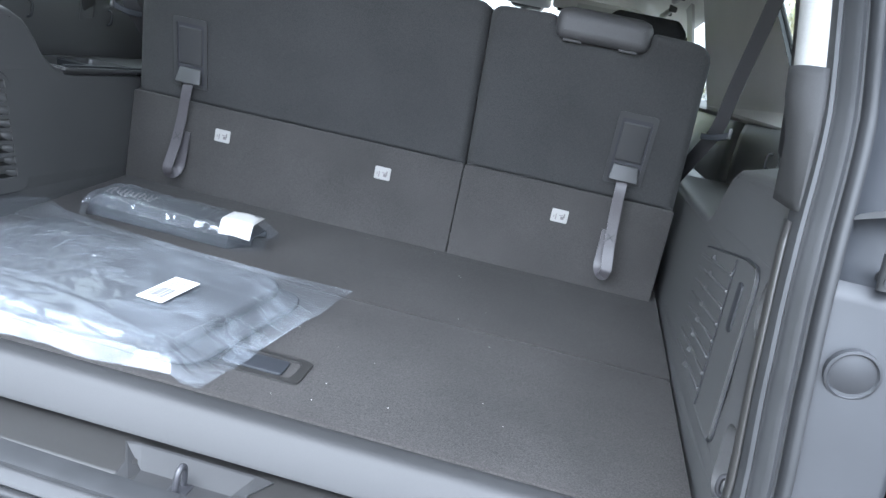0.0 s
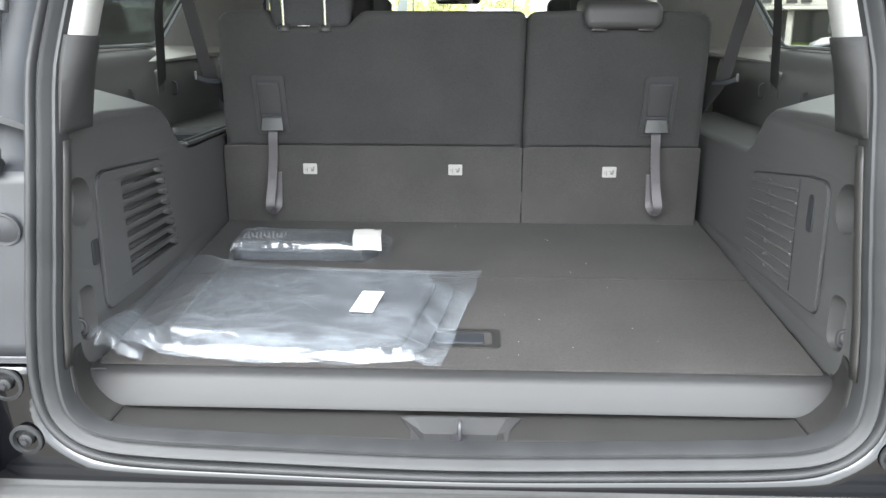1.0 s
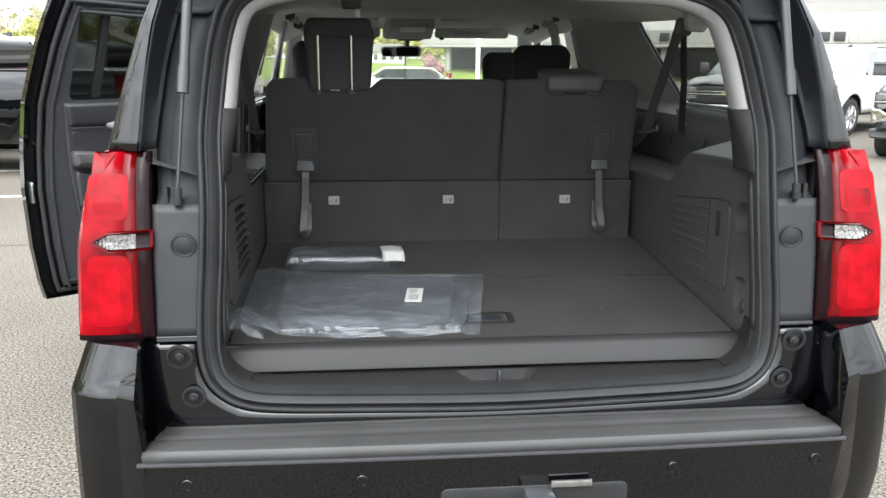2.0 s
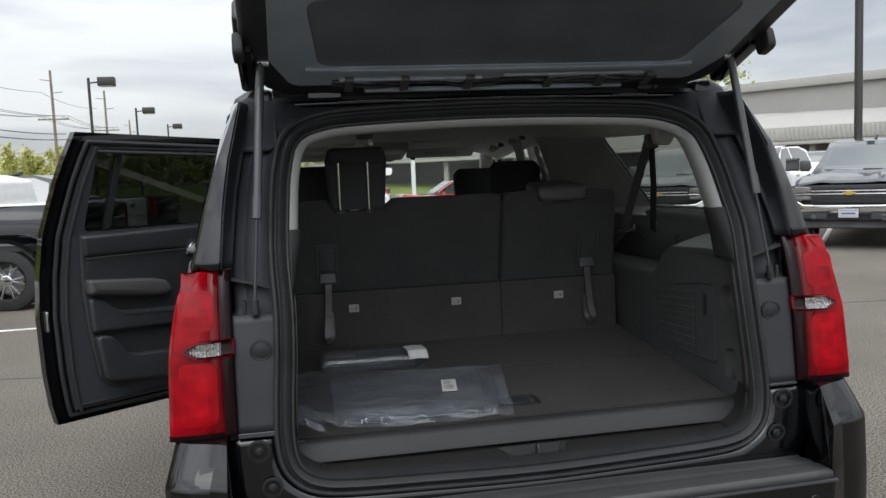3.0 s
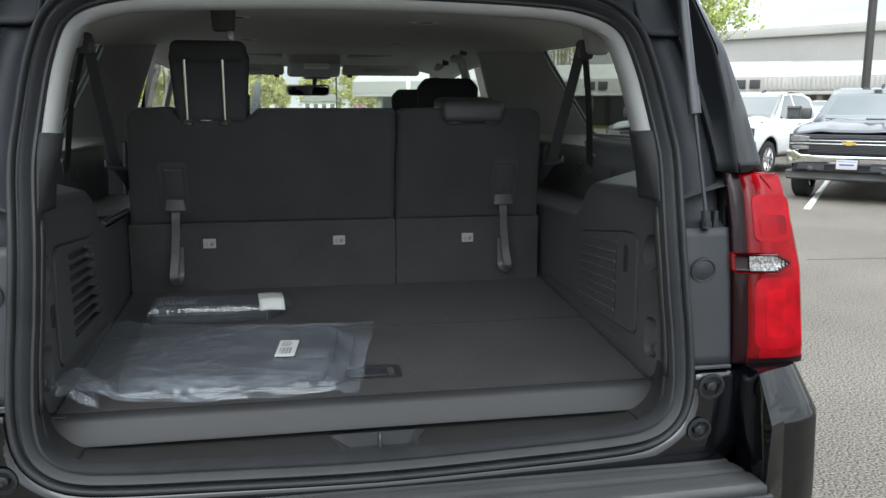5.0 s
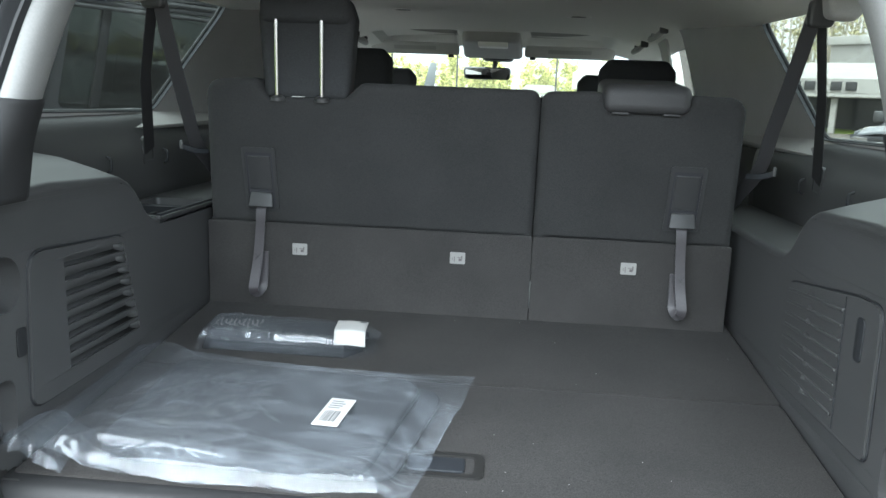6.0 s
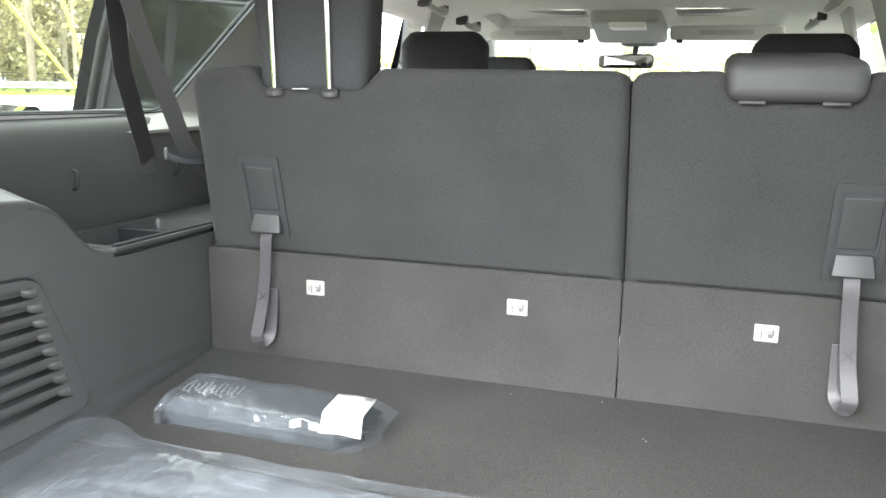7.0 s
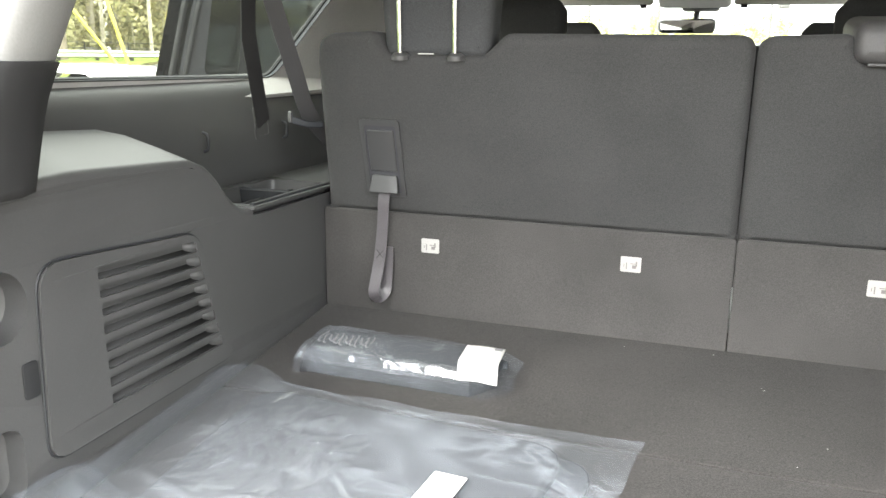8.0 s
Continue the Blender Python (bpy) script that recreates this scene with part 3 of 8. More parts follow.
    # inner glow of the reflectors, put on the lens as paler red patches: a wide one above, a tall one below, each with
    # a core
    for u0, u1, v0, v1, mat, lift in ((0.884, 0.976, 1.232, 1.338, RED_FIELD, 0.0012), (0.898, 0.962, 1.246, 1.292, RED_LENS, 0.0024), (0.882, 0.982, 0.982, 1.150, RED_FIELD, 0.0012), (0.908, 0.958, 1.010, 1.124, RED_CORE, 0.0024)):
        rows = []
        for i in range(13):
            b = 2 * i / 12 - 1
            row = []
            for j in range(11):
                a = 2 * j / 10 - 1
                k = max(1.0, (abs(a) ** 6 + abs(b) ** 6) ** (1 / 6))
                u, v = (u0 + u1) / 2 + (u1 - u0) / 2 * a / k, (v0 + v1) / 2 + (v1 - v0) / 2 * b / k
                sv = sec(v)
                row.append((s * u, lerp_table(u, [p[0] for p in sv[:7]], [p[1] for p in sv[:7]]) - lift, v))
            rows.append(row)
        part("reflector", bm_grid(rows), mat, lamp)
    # gas strut
    a, b = Vector((s * 0.775, -0.012, 1.282)), Vector((s * 0.724, 0.125, 1.957))
    mid = a.lerp(b, 0.36)
    strut = part("gas_strut", rod([mid, mid.lerp(b, 0.94), b], 0.0125, 14, (0, 1, 0)), STRUT, suv, "black gas strut with a thin steel rod")
    part("piston_rod", rod([a, mid], 0.0045, 10, (0, 1, 0)), ROD, strut)
    part("rod_collar", rod([mid.lerp(a, 0.01), mid.lerp(b, 0.14)], 0.015, 14, (0, 1, 0)), STRUT, strut)
    part("ball_joint", rod([a + Vector((0, 0, -0.02)), a.lerp(b, 0.03)], 0.0105, 12, (0, 1, 0)), RUBBER, strut)
    part("ball_joint", disc(a + Vector((0, 0.02, -0.008)), (0, -1, 0), 0.008, 0.03), RUBBER, strut)
    # rubber stop and grommet at the foot of the pillar
    for x, z, r in ((0.785, 0.895, 0.026), (0.754, 0.795, 0.023)):
        yy = rear_y(z)
        g = part("bump_stop", revolve((s * x, yy - 0.006, z), (0, -1, -0.1), [(r + 0.006, -0.003), (r + 0.006, 0.002), (r, 0.003), (r - 0.002, -0.006), (r - 0.01, -0.007), (0.012, -0.006), (0.012, 0.003), (0.009, 0.005), (0.0005, 0.005)]), RUBBER, suv)
        part("bolt", disc((s * x, yy - 0.010, z), (0, -1, -0.1), 0.006, 0.005, 6), ROD, g)


rear_shell()
sides(pillar)


def bumper():
    base = part("rear_bumper", bumper_skin(), PAINT, suv, "black painted rear bumper", thick=0.02, angle=18)
    # step pad with fine grooves
    rows = []
    for k in range(27):
        t = k / 26
        y = -0.190 + 0.165 * t
        half = 0.852 - 0.035 * t
        groove = -0.003 if k in (8, 9, 16, 17) else 0.0
        rows.append([(half * u / 12, y, 0.717 + groove) for u in range(-12, 13)])
    rows = [[(x, -0.206, 0.690) for x, y, z in rows[0]], [(x, -0.204, 0.708) for x, y, z in rows[0]], [(x, -0.198, 0.7155) for x, y, z in rows[0]], *rows]
    rows = [[(x, y - 0.014 * (1 - (x / 0.86) ** 2) if k < 12 else y, z) for x, y, z in row] for k, row in enumerate(rows)]
    part("step_pad", bm_grid(rows), PAD, base, "grained black step pad", thick=0.012)
    part("pad_edge", sweep([(x / 20 * 0.862, -0.208 - 0.014 * (1 - (x / 20) ** 2), 0.687) for x in range(-20, 21)], rounded([(-0.006, -0.004), (0.006, -0.004), (0.006, 0.004), (-0.006, 0.004)], 0.002, 2)), STRUT, base)
    for x in (-0.752, -0.347, 0.413, 0.787):
        part("parking_sensor", revolve((x, bumper_y(x, 0.635) - 0.001, 0.635), (0, -1, 0.05), [(0.014, -0.004), (0.014, 0.002), (0.0125, 0.003), (0.0115, 0.001), (0.0005, 0.0015)]), PAINT, base)
    part("tow_cover", slab(rounded([(-0.16, 0.50), (-0.16, 0.605), (0.30, 0.605), (0.30, 0.50)], 0.02, 4), 0.01, 0.003, lambda u, v, w: (u, bumper_y(u, v) - 0.004 + w, v)), RUBBER, base, "black tow-hitch cover")
    part("hitch", box(0.04, 0.11, -0.29, -0.1, 0.53, 0.60, 0.006), STRUT, base, "square hitch receiver")
    part("maker_plate", box(0.105, 0.205, -0.246, -0.238, 0.606, 0.622, 0.001), STEEL, base)


def bumper_y(x, z):
    """The bumper's rear face."""
    a = abs(x)
    y = -0.228 + 0.02 * (a / 0.85) ** 2 + max(0.0, a - 0.84) ** 1.6 * 2.6
    y += 0.10 * max(0.0, (0.55 - z)) ** 1.2 + max(0.0, min(z, 0.845) - 0.68) * 0.06
    return y


def bumper_skin():
    rows = []
    n = 40
    for zc in (0.40, 0.44, 0.48, 0.52, 0.56, 0.60, 0.64, 0.68, 0.72, 0.76, 0.80, 0.836, 0.846, 0.87, 0.90, 0.93, 0.943):
        row = []
        for j in range(-n, n + 1):
            u = j / n
            a = abs(u)
            if a < 0.72:
                x, wrap = u / 0.72 * 0.90, 0.0
            else:
                w = (a - 0.72) / 0.28
                ang = min(1.0, w / 0.45) * math.pi / 2
                x = math.copysign(0.90 + 0.130 * math.sin(ang), u)
                wrap = 0.07 * (1 - math.cos(ang)) + max(0.0, w - 0.45) * 1.0
            if 0.845 < abs(x) < 0.862:
                x = math.copysign(0.860, x)
            elif 0.862 <= abs(x) < 0.880:
                x = math.copysign(0.8625, x)
            z = 0.40 + 0.288 * (zc - 0.40) / 0.543 if abs(x) < 0.862 else zc
            x *= 1 - 0.02 * max(0, 0.55 - z) / 0.15
            if abs(x) > 0.88:
                x *= 1 - 0.25 * max(0.0, z - 0.841)
            row.append((x, bumper_y(min(abs(x), 0.90), min(z, 0.841)) + wrap + 0.62 * max(0.0, z - 0.841), z))
        rows.append(row)
    # roll the top of the corners inwards
    rows.append([(x * (0.995 if abs(x) > 0.88 else 1), y + 0.012, z + (0.004 if abs(x) > 0.862 else 0.0)) for x, y, z in rows[-1]])
    rows.append([(x * (0.985 if abs(x) > 0.88 else 1), y + 0.10, z) for x, y, z in rows[-1]])
    return bm_grid(rows)


bumper()


ARCH = ((1.06, 0.47), (4.37, 0.47))


def lower_edge(y):
    z = 0.36
    for yc, r in ARCH:
        if abs(y - yc) < r:
            z = max(z, 0.41 + math.sqrt(r * r - (y - yc) ** 2))
    return z


def belt(y):
    return lerp_table(y, [0, 3.9, 4.25, 5.2, 5.42], [1.40, 1.40, 1.27, 1.16, 1.05])


def nose(y):
    """The body narrows to the front."""
    return 1.0 - 0.10 * max(0.0, (y - 4.7) / 0.75) ** 2


def body_side(s):
    def strip(y0, y1, n, lo=None, name="side_panel", label=""):
        rows = []
        for k in range(n + 1):
            y = y0 + (y1 - y0) * k / n
            b, t = (lo if lo else lower_edge(y)), belt(y)
            rows.append([(s * (side_x(b + (t - b) * i / 12) if t > 1.3 else side_x(b + (1.40 - b) * i / 12)) * nose(y), y, b + (t - b) * i / 12) for i in range(13)])
        return part(name, bm_grid(rows), PAINT, suv, label, thick=0.02)
    strip(0.18, 1.50 if s < 0 else 1.60, 40)
    if s > 0:
        d = strip(1.61, 2.70, 14, name="rear_side_door")
        part("door_handle", box(0.995, 1.03, 1.72, 1.92, 1.19, 1.225, 0.012), CHROME, d)
    d = strip(2.64 if s < 0 else 2.71, 3.75, 14, name="front_side_door")
    part("door_handle", box(s * 0.995, s * 1.03, 2.80, 3.0, 1.19, 1.225, 0.012), CHROME, d)
    strip(3.76, 5.42, 44, name="front_wing")
    part("rocker", box(s * 0.86, s * 1.0, 1.54, 3.9, 0.33, 0.47, 0.02), TRIM_DARK, suv, "black side step")
    # wing mirror
    m = part("wing_mirror", slab(rounded([(s * 1.02, 1.36), (s * 1.02, 1.56), (s * 1.24, 1.56), (s * 1.24, 1.36)][::1], 0.05, 5), 0.12, 0.03, lambda u, v, w: (u, 3.55 + w, v)), PAINT, suv)
    part("mirror_glass", slab(rounded([(s * 1.04, 1.38), (s * 1.04, 1.54), (s * 1.22, 1.54), (s * 1.22, 1.38)], 0.04, 5), 0.004, 0.0, lambda u, v, w: (u, 3.546 + w, v)), MIRROR, m)


sides(body_side)


def roof_and_front():
    rows = []
    ys = [0.30 + 0.08 * k for k in range(4)] + [0.62 + (3.45 - 0.62) * k / 18 for k in range(19)]
    for y in ys:
        zc = lerp_table(y, [0.30, 0.6, 1.6, 2.6, 3.45], [1.868, 1.885, 1.905, 1.905, 1.855])
        row = []
        for j in range(-14, 15):
            u = j / 14
            x = 0.842 * math.sin(u * math.pi / 2)
            row.append((x, y, zc - 0.055 * abs(u) ** 7 - 0.012 * u * u))
        rows.append(row)
    part("roof", bm_grid(rows), PAINT, suv, "black roof panel", thick=0.02)
    for s in (-1, 1):
        part("roof_rail", rod(smooth_line([(s * 0.70, 0.62, 1.89), (s * 0.70, 0.75, 1.935), (s * 0.70, 2.0, 1.95), (s * 0.70, 3.1, 1.935), (s * 0.70, 3.25, 1.89)], 5), 0.016, 10), STRUT, suv)
        part("roof_corner", slab(rounded([(0.70, 1.835), (0.70, 1.905), (0.76, 1.91), (0.812, 1.880), (0.825, 1.85), (0.80, 1.835)], 0.02, 3), 0.16, 0.02, lambda u, v, w: (s * u, 0.31 + w, v)), CORNER, suv)
    # windscreen
    rows = []
    for k in range(9):
        t = k / 8
        y, z = 3.47 + 0.80 * t, 1.845 - 0.575 * t - 0.02 * math.sin(math.pi * t) * -1
        half = 0.70 + 0.12 * t
        rows.append([(half * u / 8, y - 0.10 * (u / 8) ** 2 * (1 - 0.3 * t), z) for u in range(-8, 9)])
    part("windscreen", bm_grid(rows), GLASS, suv, "clear windscreen", thick=0.005)
    # bonnet, front fascia, grille
    rows = []
    for k in range(14):
        t = k / 13
        y = 4.22 + 1.14 * t
        rows.append([(0.95 * nose(y) * u / 10, y + 0.05 * (1 - (u / 10) ** 2) * t, 1.27 - 0.11 * t * t + 0.03 * (1 - (u / 10) ** 4)) for u in range(-10, 11)])
    part("bonnet", bm_grid(rows), PAINT, suv, "black bonnet", thick=0.02)
    rows = []
    for k in range(9):
        z = 0.36 + 0.80 * k / 8
        rows.append([(0.92 * u / 10, 5.46 - 0.16 * abs(u / 10) ** 3 - 0.06 * abs(z - 0.75), z) for u in range(-10, 11)])
    part("front_bumper", bm_grid(rows), PAINT, suv, thick=0.03)
    part("grille", slab(rounded([(-0.62, 0.78), (-0.62, 1.08), (0.62, 1.08), (0.62, 0.78)], 0.05), 0.05, 0.01, lambda u, v, w: (u, 5.50 - w, v)), CHROME, suv)
    part("cowl", box(-0.86, 0.86, 4.05, 4.4, 0.62, 1.25, 0.02), TRIM_DARK, suv)
    part("underbody", box(-0.86, 0.86, 0.0, 5.2, 0.40, 0.62, 0.03), TRIM_DARK, suv)


roof_and_front()


def wheel_at(x, y, s, r, owner, width=0.27, rim_mat=None):
    tyre = part("wheel", revolve((x - s * width, y, r), (s, 0, 0), [(r * 0.62, 0.0), (r * 0.9, 0.0), (r * 0.985, 0.02), (r, 0.05), (r, width - 0.05), (r * 0.985, width - 0.02), (r * 0.9, width), (r * 0.66, width), (r * 0.64, width - 0.02), (r * 0.62, 0.0)], 40), TYRE, owner, "black tyre")
    rim = [revolve((x - s * width, y, r), (s, 0, 0), [(r * 0.64, 0.0), (r * 0.655, width - 0.02), (r * 0.655, width - 0.004), (r * 0.60, width - 0.006), (r * 0.58, width - 0.06), (r * 0.57, 0.02)], 40)]
    rim.append(revolve((x - s * width, y, r), (s, 0, 0), [(0.075, width - 0.05), (0.075, width - 0.02), (0.05, width - 0.012), (0.001, width - 0.012)], 20))
    for i in range(6):
        for d in (-0.13, 0.13):
            a = 2 * math.pi * i / 6
            p0 = Vector((x - s * 0.035, y + 0.06 * math.cos(a + d), r + 0.06 * math.sin(a + d)))
            p1 = Vector((x - s * 0.02, y + r * 0.62 * math.cos(a + d * 1.5), r + r * 0.62 * math.sin(a + d * 1.5)))
            rim.append(sweep([p0, p0.lerp(p1, 0.5), p1], rounded([(-0.018, -0.012), (0.018, -0.012), (0.012, 0.012), (-0.012, 0.012)], 0.004, 2), (s, 0, 0)))
    part("rim", join(*rim), rim_mat or CHROME, tyre, "bright multi-spoke alloy rim")
    part("brake_disc", disc((x - s * 0.16, y, r), (s, 0, 0), r * 0.42, 0.02), STEEL, tyre)


TYRE = material("tyre_rubber", (0.018, 0.018, 0.018), 0.8, grain=0.15, grain_size=120, bump=0.3, bump_size=200, stain=0.25, stain_size=12)
for s in (-1, 1):
    for yc, _ in ARCH:
        wheel_at(s * 0.985, yc, s, 0.405, suv)


# ---- greenhouse: window holes shared by skin and lining ----
QUARTER = rounded([(0.33, 1.445), (1.16, 1.437), (1.57, 1.80), (0.52, 1.80)], [0.02, 0.10, 0.05, 0.06], 6)
REAR_WIN = rounded([(1.72, 1.43), (2.64, 1.43), (2.64, 1.80), (1.98, 1.80)], [0.05, 0.04, 0.05, 0.05], 4)
FRONT_WIN = rounded([(2.80, 1.43), (3.98, 1.43), (3.50, 1.78), (2.80, 1.80)], [0.04, 0.03, 0.06, 0.05], 4)


def upper_x(z, extra=0.0):
    return side_x(z) + extra


def greenhouse(s):
    outer = [(0.22, 1.395), (4.16, 1.395), (4.02, 1.45), (3.48, 1.845), (0.62, 1.865), (0.40, 1.83)]
    open_door = s < 0
    rear_hole = REAR_WIN if not open_door else rounded([(1.66, 1.40), (2.62, 1.40), (2.62, 1.815), (1.94, 1.815)], [0.01, 0.01, 0.04, 0.06], 4)
    part("window_frame", plate(outer, [inset(QUARTER, -0.012), rear_hole, FRONT_WIN], 0.028, lambda u, v, w: (s * (upper_x(v) - w), u, v)), PAINT, suv, "black window surround", smooth=False)
    panes = [(QUARTER, GLASS_TINT)] + ([] if open_door else [(REAR_WIN, GLASS_TINT)]) + [(FRONT_WIN, GLASS)]
    for hole, mat in panes:
        g = part("side_window", plate(inset(hole, -0.018), [], 0.004, lambda u, v, w: (s * (upper_x(v) - 0.008 - w), u, v)), mat, suv, "tinted side glass" if mat is GLASS_TINT else "clear side glass", smooth=False)
    # pale lining with the same openings
    lin_holes = [QUARTER, rounded([(1.86 if open_door else 2.15, 1.40), (2.62, 1.40), (2.62, 1.815), (2.05 if open_door else 2.28, 1.815)], [0.01, 0.01, 0.04, 0.06], 4), FRONT_WIN]
    def lining_x(u, v):
        # flush with the quarter glass, standing off further forward
        ahead = max(0.0, min(1.0, (u - 1.19 - 1.13 * (v - 1.437)) / 0.26))
        return upper_x(v) - 0.016 - 0.085 * ahead
    part("pillar_lining", plate([(0.24, 1.385), (4.20, 1.385), (4.06, 1.45), (3.46, 1.84), (0.60, 1.845), (0.40, 1.825)], lin_holes, 0.012, lambda u, v, w: (s * (lining_x(u, v) - w), u, v)), LIGHT_TRIM, suv, "light grey pillar lining", smooth=False)
    part("window_reveal", bm_grid([[(s * (lining_x(u, v) - 0.011), u, v) for u, v in inset(QUARTER, -0.002)], [(s * (lining_x(u, v) - 0.0135), u, v) for u, v in inset(QUARTER, -0.0005)], [(s * (lining_x(u, v) - 0.0135), u, v) for u, v in inset(QUARTER, 0.0015)], [(s * (lining_x(u, v) - 0.004), u, v) for u, v in inset(QUARTER, 0.002)], [(s * (upper_x(v) - 0.013), u, v) for u, v in inset(QUARTER, -0.002)]], closed_u=True), BLACKOUT, suv)
    # black rubber edge of the quarter glass
    loop = [(s * (upper_x(v) - 0.012), u, v) for u, v in inset(QUARTER, 0.001)]
    part("glass_gasket", sweep(loop, circle(0, 0, 0.006, 6), (s, 0, 0), closed=True), RUBBER, suv)


sides(greenhouse)


# ---- tailgate, raised ----
def tailgate():
    hinge = Vector((0, 0.335, 1.885))
    up = radians(19.5)
    along, out = Vector((0, -math.cos(up), math.sin(up))), Vector((0, math.sin(up), math.cos(up)))

    def place(x, u, h):
        return hinge + Vector((x, 0, 0)) + along * u + out * h

    half = [(0.0, 0.66), (0.05, 0.72), (0.16, 0.765), (0.30, 0.775), (0.60, 0.765), (0.95, 0.745), (1.12, 0.70), (1.19, 0.60), (1.20, 0.0)]
    outline = [(w, u) for u, w in half] + [(-w, u) for u, w in reversed(half[:-1])]
    body = part("tailgate", slab(outline, 0.085, 0.018, lambda a, b, w: place(a, b, w)), SATIN, suv, "black tailgate raised overhead")
    inner = rounded([(-0.64, 0.09), (0.64, 0.09), (0.70, 0.25), (0.68, 1.0), (0.58, 1.13), (-0.58, 1.13), (-0.68, 1.0), (-0.70, 0.25)], 0.05, 4)
    lining = part("tailgate_lining", plate(inner, [rounded([(-0.56, 0.20), (0.56, 0.20), (0.60, 0.56), (-0.60, 0.56)], 0.05, 4)], 0.02, lambda a, b, w: place(a, b, -0.010 + w)), GATE, body, "dark plastic lining", smooth=False)
    part("tailgate_glass", slab(rounded([(-0.57, 0.19), (0.57, 0.19), (0.61, 0.57), (-0.61, 0.57)], 0.05, 4), 0.006, 0.0, lambda a, b, w: place(a, b, -0.006 + w)), material("dark_tailgate_glass", (0.088, 0.101, 0.114), 0.5, coat=0.15, stain=0.15), body, "dark rear glass")
    for x0, x1, u in ((-0.5, -0.06, 0.135), (0.0, 0.46, 0.15), (-0.42, 0.42, 0.06)):
        part("lining_rib", slab(rounded([(x0, u - 0.007), (x1, u - 0.007), (x1, u + 0.007), (x0, u + 0.007)], 0.004, 2), 0.014, 0.004, lambda a, b, w: place(a, b, -0.022 + w)), GATE, lining)
    # wiring, brackets and a moulded ridge along the hinge edge
    part("hinge_ridge", sweep([place(x / 20 * 0.60, 0.185 + 0.012 * (x / 20) ** 4, -0.014) for x in range(-20, 21)], rounded([(-0.014, -0.006), (0.014, -0.006), (0.008, 0.008), (-0.008, 0.008)], 0.004, 3), out), GATE, lining)
    for k, u0 in ((0, 0.118), (1, 0.092)):
        part("wiring", rod(smooth_line([place(-0.52 + 0.08 * i, u0 + 0.012 * math.sin(i * 1.9 + k), -0.012 + 0.006 * math.cos(i * 1.3 + 2 * k)) for i in range(14)], 4), 0.006, 8, (0, 0, 1)), RUBBER, lining, "black wiring sleeve")
    for x in (-0.47, -0.30, -0.10, 0.16, 0.33, 0.49):
        part("wiring_clip", slab(rounded([(x - 0.014, 0.070), (x + 0.014, 0.070), (x + 0.014, 0.145), (x - 0.014, 0.145)], 0.006, 3), 0.016, 0.005, lambda a, b, w: place(a, b, -0.026 + w)), TRIM_DARK, lining)
    for x in (-0.56, 0.56):
        part("lining_screw", revolve(place(x, 0.66, -0.011), -out, [(0.016, -0.002), (0.016, 0.003), (0.012, 0.004), (0.0005, 0.002)], 16), RUBBER, lining)
    for s in (-1, 1):
        part("spoiler_end", slab(rounded([(0.05, -0.015), (0.05, 0.105), (0.36, 0.125), (0.38, 0.05), (0.30, -0.012)], 0.025, 4), 0.05, 0.015, lambda a, b, w: place(s * (0.788 - w), a, b)), PAINT, body)
        part("hinge", box(s * 0.50, s * 0.58, 0.325, 0.40, 1.875, 1.91, 0.01), PAINT, body)
        part("strut_mount", disc(Vector((s * 0.70, 0.125, 1.957)), (s, 0, 0), 0.012, 0.03), STEEL, body)
        part("edge_stop", slab(rounded([(0.30, -0.05), (0.30, 0.02), (0.37, 0.02), (0.37, -0.05)], 0.02, 3), 0.03, 0.008, lambda a, b, w: place(s * (0.79 - w), a, b)), RUBBER, body)


tailgate()
# dark box added to close the strip of sky behind the tailgate hinge
part("hinge_cover", box(-0.70, 0.70, 0.345, 0.44, 1.875, 1.955, 0.012), BLACKOUT, suv)


def gutter():
    rows = []
    for k in range(-30, 31):
        x = 0.80 * k / 30
        a = abs(x)
        z0 = lerp_table(a, [0, 0.48, 0.58, 0.648, 0.70, 0.80], [1.848, 1.834, 1.818, 1.788, 1.72, 1.72])
        y0 = rear_y(z0)
        rows.append([(x, y0 + 0.004, z0 - 0.004), (x, y0 + 0.02, z0 + 0.012), (x, max(0.30, y0 + 0.05), max(1.862, z0 + 0.03)), (x, 0.335, 1.885 - 0.01 * (a / 0.8) ** 4), (x, 0.42, 1.90 - 0.02 * (a / 0.8) ** 4), (x, 0.50, 1.88)])
    g = part("roof_gutter", bm_grid(rows), BLACKOUT, suv, "black gutter under the tailgate hinge", thick=0.01)
    # bright steel rods stand in for the thin highlights along the gutter
    for x0, x1 in ((-0.50, -0.28), (-0.20, 0.30), (0.40, 0.52)):
        part("gutter_seam", rod([(x0, 0.291, 1.859), ((x0 + x1) / 2, 0.292, 1.862), (x1, 0.291, 1.859)], 0.002, 6), STEEL, g)


gutter()


